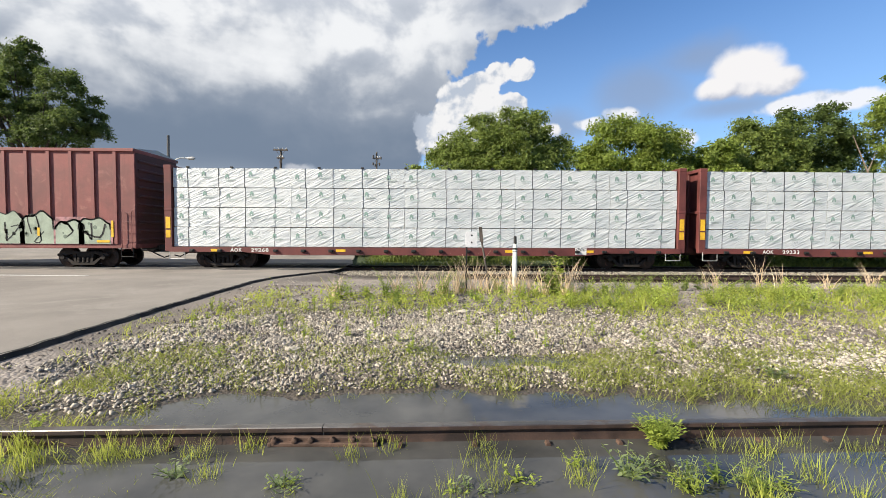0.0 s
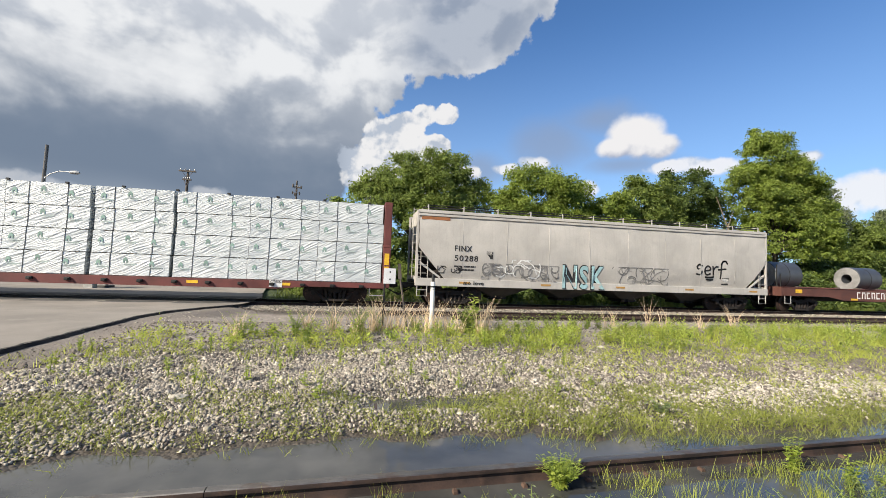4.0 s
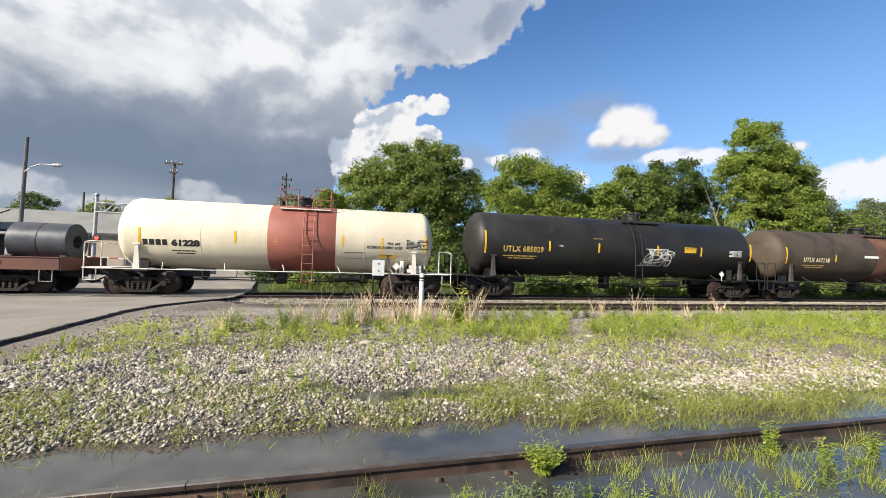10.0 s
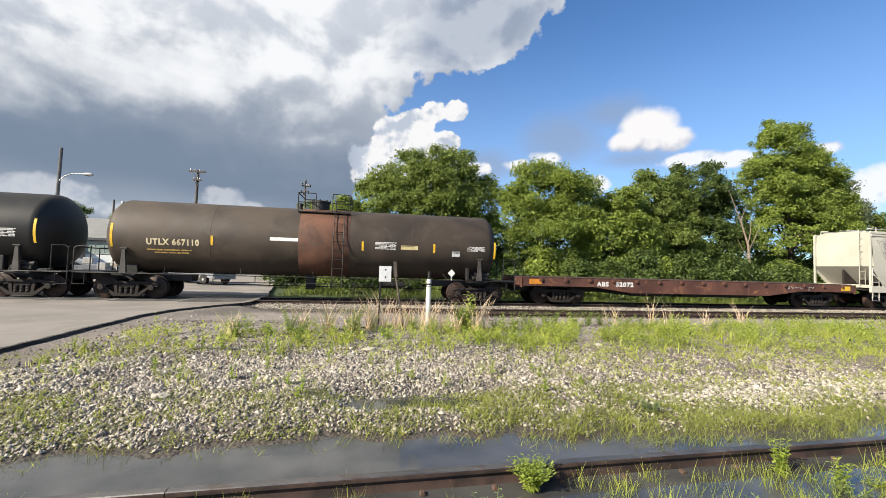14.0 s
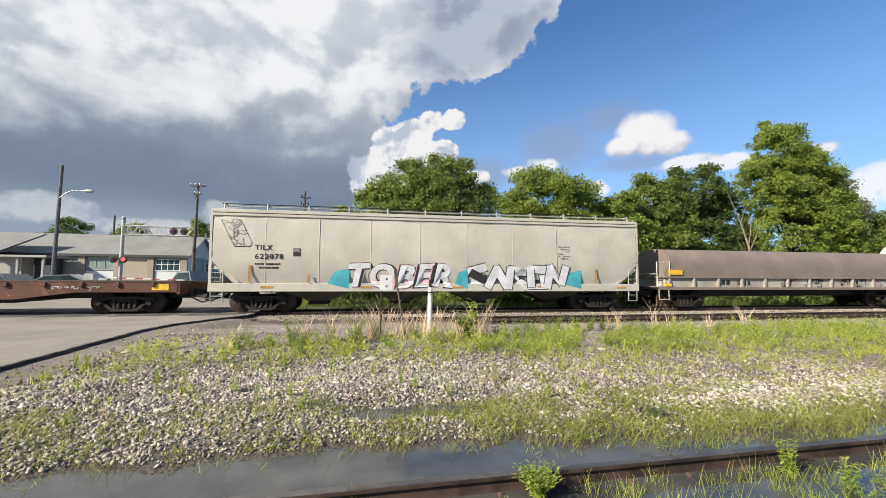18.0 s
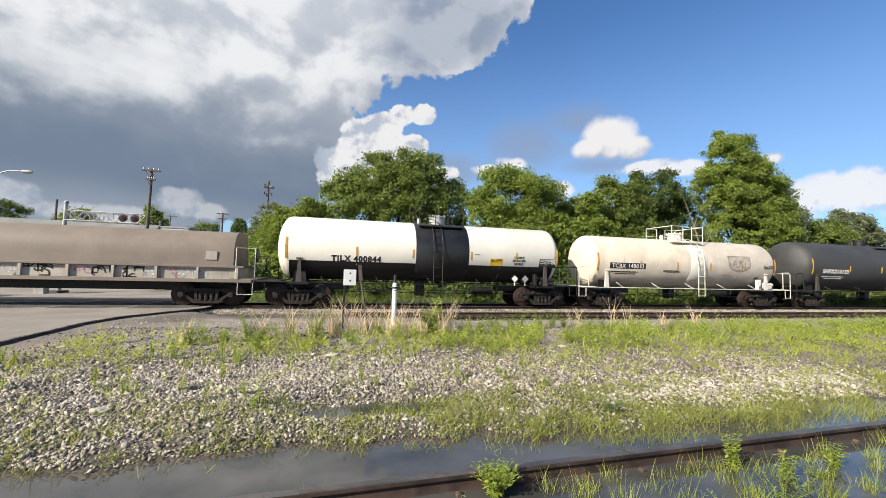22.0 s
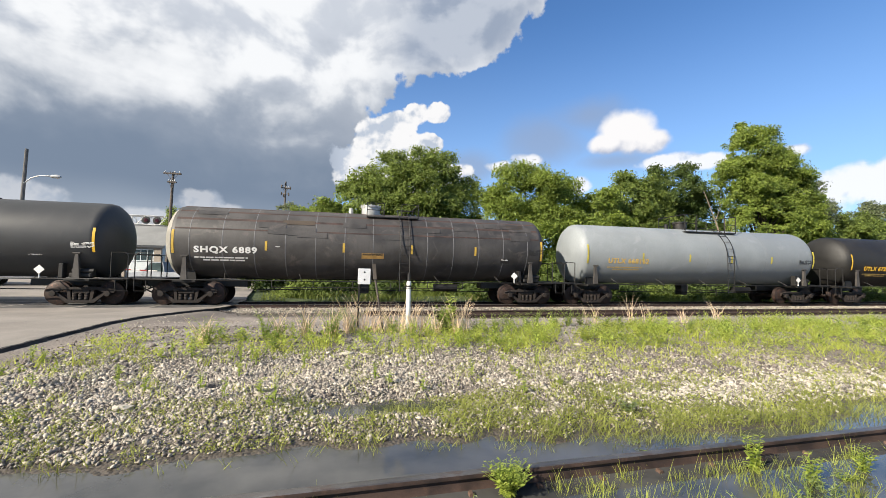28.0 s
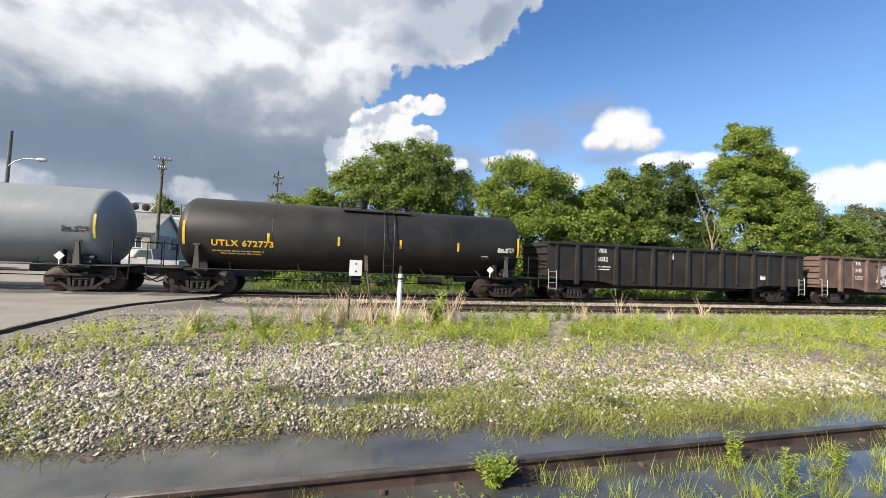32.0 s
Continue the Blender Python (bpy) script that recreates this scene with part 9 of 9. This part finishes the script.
part("arm", Mesh().tube([(-0.05, -0.1, 7.9), (0.4, -0.1, 8.35), (1.0, -0.1, 8.6), (1.9, -0.1, 8.62)], 0.045, 8), M_SILVER, lamp)
part("lamp_head", Mesh().lathe([(1.75, 0.05), (1.85, 0.13), (2.25, 0.17), (2.5, 0.10), (2.55, 0.02)], 14, "x", (0, -0.1, 8.6)), M_SILVER, lamp)

# ---- level crossing signal ----
sig = thing("crossing_signal", "aluminium level-crossing mast with cantilever and lit red lamps", "crossing signal", (-13.6, 26.0, float(road_z(-13.6, 26.0))))
part("mast", Mesh().lathe([(-0.2, 0.16), (0.05, 0.16), (0.06, 0.10), (4.75, 0.09)], 14, "z"), M_SILVER, sig)
part("base", Mesh().box(-0.3, 0.3, -0.3, 0.3, -0.2, 0.12, 0.03), M_CONCRETE, sig)
tr = Mesh()
for y in (-0.25, 0.25):
    for z in (3.85, 4.35):
        tr.tube([(0.1, y, z), (3.6, y, z)], 0.035)
    for i in range(8):
        a = 0.1 + i * 0.4375
        tr.tube([(a, y, 3.85 if i % 2 else 4.35), (a + 0.4375, y, 4.35 if i % 2 else 3.85)], 0.02)
        tr.tube([(a, y, 3.85), (a, y, 4.35)], 0.018)
for i in range(9):
    tr.tube([(0.1 + i * 0.4375, -0.25, 3.85), (0.1 + i * 0.4375, 0.25, 3.85)], 0.018)
part("cantilever", tr, M_SILVER, sig, "lattice cantilever")


def flasher(x, z, lit):
    b = part("lamp_hood", Mesh().lathe([(-0.14, 0.19), (-0.135, 0.21), (-0.10, 0.21), (0.0, 0.12), (0.12, 0.10)], 24, at=(x, -0.14, z)), M_BLACK, sig, "round black lamp backing")
    part("lamp_lens", Mesh().lathe([(-0.165, 0.03), (-0.16, 0.10), (-0.14, 0.105)], 20, at=(x, -0.14, z)), M_RED_LAMP if lit else material("unlit red lens", (0.05, 0.006, 0.008), 0.25), sig, "red lamp lens").parent = b


for x, z, lit in ((-0.26, 2.42, False), (0.24, 2.42, True), (2.75, 4.1, False), (3.3, 4.1, False)):
    flasher(x, z, lit)
part("lamp_bar", Mesh().tube([(-0.4, -0.1, 2.42), (0.4, -0.1, 2.42)], 0.03), M_SILVER, sig)
part("bell", Mesh().lathe([(4.75, 0.05), (4.78, 0.12), (4.86, 0.10), (4.9, 0.03)], 14, "z"), M_SILVER, sig)
gate = thing("crossing_gate", "lowered level-crossing gate arm with red and white bands", "crossing gate", (-13.9, 25.2, float(road_z(-13.9, 25.2))))
part("gate_box", Mesh().box(-0.22, 0.22, -0.2, 0.2, -0.1, 1.35, 0.03), M_SILVER, gate)
part("counterweight", Mesh().box(-1.0, -0.5, -0.08, 0.02, 1.25, 1.6, 0.03), M_SILVER, gate)
for i in range(9):
    part("gate_band", Mesh().box(0.2 + i * 0.42, 0.62 + i * 0.42, -0.02, 0.01, 1.36 - 0.012 * i, 1.42 - 0.012 * i, 0.008), M_WHITE if i % 2 == 0 else material("gate red", (0.42, 0.05, 0.05), 0.5), gate)

# ---- buildings across the road ----
M_SHED = material("grey sheet wall", (0.36, 0.35, 0.33), 0.7, 0, 0.06, 0.5, 20, 0.05, (0.28, 0.27, 0.25), 0.3, streak=0.15)
M_BLOCK = material("tan block wall", (0.36, 0.31, 0.25), 0.85, 0, 0.08, 0.8, 20, 0.1)
M_ROOFG = material("grey shingle roof", (0.235, 0.235, 0.225), 0.85, 0, 0.08, 0.5, 20, 0.15)
M_PALE = material("white painted wall", (0.66, 0.70, 0.70), 0.7, 0, 0.04, 0.5, 20, 0.03, (0.56, 0.60, 0.60), 0.3)
M_TRIM = material("dark trim", (0.05, 0.055, 0.06), 0.6)
M_DOORG = material("pale green panel", (0.30, 0.36, 0.34), 0.6, 0, 0.05, 1.0, 20, 0.02)


def opening(b, x0, x1, z0, z1, y, mat, label="", frame_mat=None, panes=1):
    """A window or door set in the front wall at y."""
    w = part("window" if mat is M_GLASS else "door", Mesh().box(x0, x1, y - 0.03, y + 0.12, z0, z1), mat, b, label)
    f = Mesh()
    for a, c in ((x0, x0 + 0.08), (x1 - 0.08, x1)):
        f.box(a, c, y - 0.07, y + 0.02, z0, z1)
    f.box(x0, x1, y - 0.07, y + 0.02, z1 - 0.08, z1).box(x0 - 0.06, x1 + 0.06, y - 0.11, y + 0.02, z0 - 0.08, z0)
    for i in range(1, panes):
        a = x0 + (x1 - x0) * i / panes
        f.box(a - 0.03, a + 0.03, y - 0.06, y + 0.02, z0, z1)
    part("frame", f, frame_mat or M_PALE, w)


def gz(x, y):
    return float(road_z(x, y)) if x < float(road_edge(y)) else float(ground_z(x, y))


def street_opening(b, x, y0, y1, z0, z1, mat, label="", frame_mat=None, bars_n=0):
    """A window or door in a street wall that faces +x."""
    w = part("window" if mat is M_GLASS else "door", Mesh().box(x - 0.10, x + 0.03, y0, y1, z0, z1), mat, b, label)
    f = Mesh()
    for a, c in ((y0, y0 + 0.09), (y1 - 0.09, y1)):
        f.box(x - 0.02, x + 0.07, a, c, z0, z1)
    f.box(x - 0.02, x + 0.07, y0, y1, z1 - 0.09, z1)
    for i in range(bars_n):
        z = z0 + (z1 - z0) * (i + 1) / (bars_n + 1)
        f.box(x + 0.02, x + 0.045, y0 + 0.09, y1 - 0.09, z - 0.02, z + 0.02)
    part("frame", f, frame_mat or M_TRIM, w)


def gabled(b, x0, x1, y0, y1, eave, ridge, wall_mat, gable_mat, over=0.35, rise=0.0):
    """Walls, gable end on the street and a two-sided roof with its ridge along x."""
    ym = (y0 + y1) / 2
    part("wall", Mesh().box(x0, x1 - 0.02, y0, y1, -0.4, eave), wall_mat, b)
    part("gable_end", Mesh().add([(x1, y0, -0.4), (x1, y1, -0.4), (x1, y1, eave), (x1, ym, ridge), (x1, y0, eave), (x1 - 0.2, y0, -0.4), (x1 - 0.2, y1, -0.4), (x1 - 0.2, y1, eave), (x1 - 0.2, ym, ridge), (x1 - 0.2, y0, eave)],
                                 [(0, 1, 2, 3, 4), (9, 8, 7, 6, 5), (0, 4, 9, 5), (2, 1, 6, 7)]), gable_mat, b, "white gable end", smooth=False)
    k = (ridge - eave) / (ym - y0)
    for s, name in ((-1, "roof"), (1, "roof")):
        ye = y0 - over if s < 0 else y1 + over
        ze = eave - over * k
        v = [(x0, ye, ze), (x1 + over, ye, ze), (x1 + over, ym, ridge + 0.02), (x0, ym, ridge + 0.02)]
        v += [(x, y, z + 0.14) for x, y, z in v]
        part(name, Mesh().add(v, [(0, 1, 2, 3), (7, 6, 5, 4), (0, 4, 5, 1), (1, 5, 6, 2), (3, 2, 6, 7)] if s > 0 else [(3, 2, 1, 0), (4, 5, 6, 7), (1, 5, 4, 0), (2, 6, 5, 1), (7, 6, 2, 3)]), M_ROOFG, b, smooth=False)
    part("verge", Mesh().add([(x1 + over + 0.01, y0 - over, eave - over * k - 0.05), (x1 + over + 0.01, y0 - over, eave - over * k + 0.17), (x1 + over + 0.01, ym, ridge + 0.19), (x1 + over + 0.01, ym, ridge - 0.05), (x1 + over + 0.01, y1 + over, eave - over * k + 0.17), (x1 + over + 0.01, y1 + over, eave - over * k - 0.05)],
                             [(3, 2, 1, 0), (3, 5, 4, 2)]), M_PALE, b, "pale verge board", smooth=False)


M_FROST = material("wired pale green glass", (0.27, 0.34, 0.31), 0.35, 0, 0.10, 1.6, 30, 0.02)
M_TANWALL = material("tan rendered wall", (0.40, 0.355, 0.285), 0.85, 0, 0.07, 0.8, 20, 0.08, (0.32, 0.28, 0.22), 0.4, streak=0.2)
z0 = gz(-25, 46)
wh = thing("workshop", "long low workshop with a grey roof, block piers and wide windows", "building", (0, 0, z0), "buildings across the road")
gabled(wh, -44.0, -18.2, 46.0, 52.7, 3.35, 5.35, M_SHED, M_PALE)
part("fascia", Mesh().box(-44.0, -17.9, 45.58, 45.66, 3.02, 3.24), M_TRIM, wh)
for x, w in ((-30.2, 0.3), (-27.75, 0.3), (-24.7, 0.22), (-21.6, 0.3), (-18.5, 0.32)):
    part("pier", Mesh().box(x - w, x + w, 45.78, 46.0, -0.3, 3.12, 0.02), M_BLOCK, wh)
part("wall_panel", Mesh().box(-24.45, -21.95, 45.93, 46.0, -0.3, 3.1), M_TANWALL, wh, "tan blocked-up bay")
for x0, x1, zb in ((-29.85, -28.1, 1.7), (-27.4, -24.95, 1.75)):
    opening(wh, x0, x1, zb, 2.95, 45.98, M_FROST, "wide pale green glazing", M_SHED, 3)
opening(wh, -21.2, -18.9, 1.75, 2.85, 45.98, M_GLASS, "white-framed window", M_PALE, 4)
part("transom", Mesh().box(-21.2, -18.9, 45.9, 45.95, 2.28, 2.34), M_PALE, wh)
for x0, x1 in ((-27.4, -24.95), (-21.2, -18.9)):
    part("wall_panel", Mesh().box(x0, x1, 45.93, 45.99, 0.5, 1.6), M_PALE, wh, "pale panel under the glazing")
street_opening(wh, -18.2, 47.6, 50.0, -0.2, 3.1, M_DOORG, "roll-up door", M_SHED, 7)
street_opening(wh, -18.2, 50.5, 52.3, 1.0, 3.1, M_GLASS, "tall window", M_PALE, 3)
pc = thing("porch_building", "low building with a dark glazed porch and a sloping roof edge", "building", (0, 0, gz(-33, 43)), "buildings across the road")
part("wall", Mesh().box(-46.0, -31.2, 43.6, 45.7, -0.3, 2.9), M_SHED, pc)
part("roof", Mesh().add([(-46.0, 43.2, 2.95), (-33.6, 43.2, 2.95), (-31.0, 45.9, 5.2), (-46.0, 45.9, 5.2), (-46.0, 43.2, 2.80), (-33.6, 43.2, 2.80), (-31.0, 45.9, 5.05), (-46.0, 45.9, 5.05)], [(0, 1, 2, 3), (0, 4, 5, 1), (1, 5, 6, 2), (7, 6, 5, 4)]), M_ROOFG, pc, smooth=False)
part("roof_edge", Mesh().add([(-33.7, 43.15, 2.75), (-33.3, 43.15, 2.98), (-30.7, 45.9, 5.24), (-31.1, 45.9, 5.0)], [(0, 1, 2, 3)]), M_TRIM, pc, "dark sloping verge", smooth=False)
part("canopy", Mesh().box(-33.4, -28.6, 42.6, 45.6, 2.75, 2.95, 0.02), M_SHED, pc, "flat porch canopy")
part("porch_wall", Mesh().box(-33.2, -29.2, 45.0, 45.6, -0.3, 2.75), M_TRIM, pc, "dark porch recess")
for x in (-33.2, -31.0, -29.0):
    part("porch_post", Mesh().box(x - 0.09, x + 0.09, 42.8, 42.98, -0.3, 2.75), M_SHED, pc)
for x in (-32.4, -31.4, -30.1):
    part("porch_door", Mesh().box(x - 0.3, x + 0.3, 44.94, 44.99, -0.1, 2.1), M_PALE, pc)
an = thing("gabled_annex", "small white gabled annex between the workshop and the white hall", "building", (0, 0, gz(-18.5, 55)), "buildings across the road")
gabled(an, -30.0, -18.2, 53.0, 59.4, 3.75, 5.25, M_PALE, M_PALE, 0.25)
street_opening(an, -18.2, 55.6, 56.7, 2.9, 4.0, M_GLASS, "upper window", M_TRIM)
street_opening(an, -18.2, 53.6, 55.0, -0.2, 2.9, M_DOORG, "pale door", M_PALE)
street_opening(an, -18.2, 57.4, 58.8, 0.8, 2.4, M_DOORG, "shuttered window", M_PALE, 2)
for y in (53.1, 55.3, 57.0, 59.3):
    part("pilaster", Mesh().box(-18.2, -18.12, y - 0.1, y + 0.1, -0.3, 3.6), M_SHED, an)
ha = thing("white_hall", "white two-storey hall with small windows and a doorway", "building", (0, 0, gz(-19, 62)), "buildings across the road")
part("wall", Mesh().box(-31.0, -18.4, 59.8, 69.4, -0.4, 5.95), M_PALE, ha)
part("parapet", Mesh().box(-31.1, -18.3, 59.7, 69.5, 5.95, 6.15, 0.02), M_SHED, ha)
for y0, y1, za, zb in ((60.2, 61.0, 4.3, 4.9), (63.3, 64.5, 4.1, 4.8), (64.9, 65.5, 4.1, 4.8), (67.2, 68.0, 4.1, 4.8), (63.7, 64.6, 3.0, 3.5), (60.4, 61.2, 1.6, 2.3)):
    street_opening(ha, -18.4, y0, y1, za, zb, M_GLASS, "small window", M_SHED)
street_opening(ha, -18.4, 63.0, 65.3, -0.2, 2.5, M_TRIM, "dark doorway", M_PALE)
street_opening(ha, -18.4, 66.6, 68.8, -0.2, 1.2, M_SHED, "low hatch", M_TRIM)
part("vent", Mesh().lathe([(6.1, 0.25), (6.6, 0.25), (6.65, 0.35), (6.9, 0.3)], 12, "z", (-22.0, 61, 0)), M_TRIM, ha)
for x1, y0, y1, h, lab in ((-18.6, 70.2, 79.0, 5.0, "pale warehouse with a tan base down the street"), (-18.8, 79.4, 97.0, 6.6, "tall pale warehouse at the end of the street")):
    b = thing("warehouse", lab, "building", (0, 0, gz(x1, y0)), "buildings across the road")
    part("wall", Mesh().box(x1 - 11, x1, y0, y1, -0.5, h), M_PALE, b)
    part("parapet", Mesh().box(x1 - 11.1, x1 + 0.1, y0 - 0.1, y1 + 0.1, h, h + 0.2), M_SHED, b)
    part("brick_base", Mesh().box(x1 - 11.02, x1 + 0.04, y0 - 0.04, y1 + 0.02, -0.5, 1.5), M_BLOCK, b)
    for i in range(4):
        y = y0 + 0.7 + i * (y1 - y0 - 1.0) / 4
        for z in (2.3, 3.6):
            street_opening(b, x1, y, y + 0.9, z, z + 0.6, M_GLASS, "small window", M_SHED)


# ---- waiting vehicles ----
def vehicle(kind, label, x, y, rz, paint, pickup=False):
    ob = thing(kind, label, "car" if not pickup else "pickup truck", (x, y, gz(x, y)), "waiting vehicles", "", rz)
    L = 2.35 if not pickup else 2.65
    if pickup:
        prof = [(-L, 0.45), (L, 0.45), (L, 0.95), (L - 1.0, 1.05), (L - 1.3, 1.08), (L - 1.85, 1.72), (L - 3.0, 1.74), (L - 3.2, 1.08), (-L, 1.06)]
        glass = [(L - 1.42, 1.10), (L - 1.92, 1.64), (L - 2.95, 1.66), (L - 3.10, 1.10)]
    else:
        prof = [(-L, 0.40), (L, 0.40), (L, 0.72), (L - 0.9, 0.90), (L - 1.7, 1.36), (L - 3.0, 1.42), (-L + 0.7, 0.98), (-L, 0.92)]
        glass = [(L - 1.05, 0.92), (L - 1.75, 1.32), (L - 2.95, 1.36), (L - 3.7, 0.96)]
    part("body", Mesh().prism(prof, -0.88, 0.88), paint, ob)
    for s in (-1, 1):
        part("window", Mesh().prism(glass[::-1] if s else glass, s * 0.885 - 0.005, s * 0.885 + 0.005), M_GLASS, ob, smooth=False)
    part("windscreen", Mesh().add([(prof[3][0] - 0.05, -0.75, prof[3][1] + 0.03), (prof[3][0] - 0.05, 0.75, prof[3][1] + 0.03), (prof[4][0] + 0.02, 0.65, prof[4][1] + 0.02), (prof[4][0] + 0.02, -0.65, prof[4][1] + 0.02)], [(0, 1, 2, 3)]), M_GLASS, ob, smooth=False)
    for x1 in (-L + 0.85, L - 0.85):
        for s in (-1, 1):
            w = part("wheel", Mesh().lathe([(-0.11, 0.20), (-0.11, 0.31), (-0.08, 0.335), (0.08, 0.335), (0.11, 0.31), (0.11, 0.20)], 20, at=(x1, s * 0.82, 0.335)), M_BLACK, ob)
            part("rim", Mesh().lathe([(-0.112, 0.06), (-0.10, 0.20), (0.10, 0.20), (0.112, 0.06)], 14, at=(x1, s * 0.82, 0.335)), M_SILVER, w)
    for s in (-1, 1):
        part("headlight", Mesh().box(L - 0.06, L + 0.01, s * 0.62 - 0.16, s * 0.62 + 0.16, 0.62, 0.76, 0.02), M_WHITE, ob)
    part("bumper", Mesh().box(L - 0.1, L + 0.06, -0.86, 0.86, 0.36, 0.56, 0.03).box(-L - 0.06, -L + 0.1, -0.86, 0.86, 0.36, 0.56, 0.03), M_SILVER if pickup else M_BLACK, ob)
    return ob


C_DARK = material("dark car paint", (0.03, 0.032, 0.036), 0.25, 0, 0.05, 1, 20, 0.0, spec=0.6)
C_SILV = material("silver car paint", (0.42, 0.43, 0.44), 0.3, 0.3, 0.05, 1, 20, 0.0, spec=0.6)
C_GREY = material("grey pickup paint", (0.28, 0.30, 0.33), 0.35, 0.1, 0.05, 1, 20, 0.0, spec=0.6)
vehicle("car", "dark saloon car waiting at the crossing", -24.4, 33.0, -20, C_DARK)
vehicle("car", "silver saloon car waiting at the crossing", -20.3, 32.0, -165, C_SILV)
vehicle("pickup_truck", "grey pickup truck waiting at the crossing", -11.3, 30.5, 150, C_GREY, True)

motions()
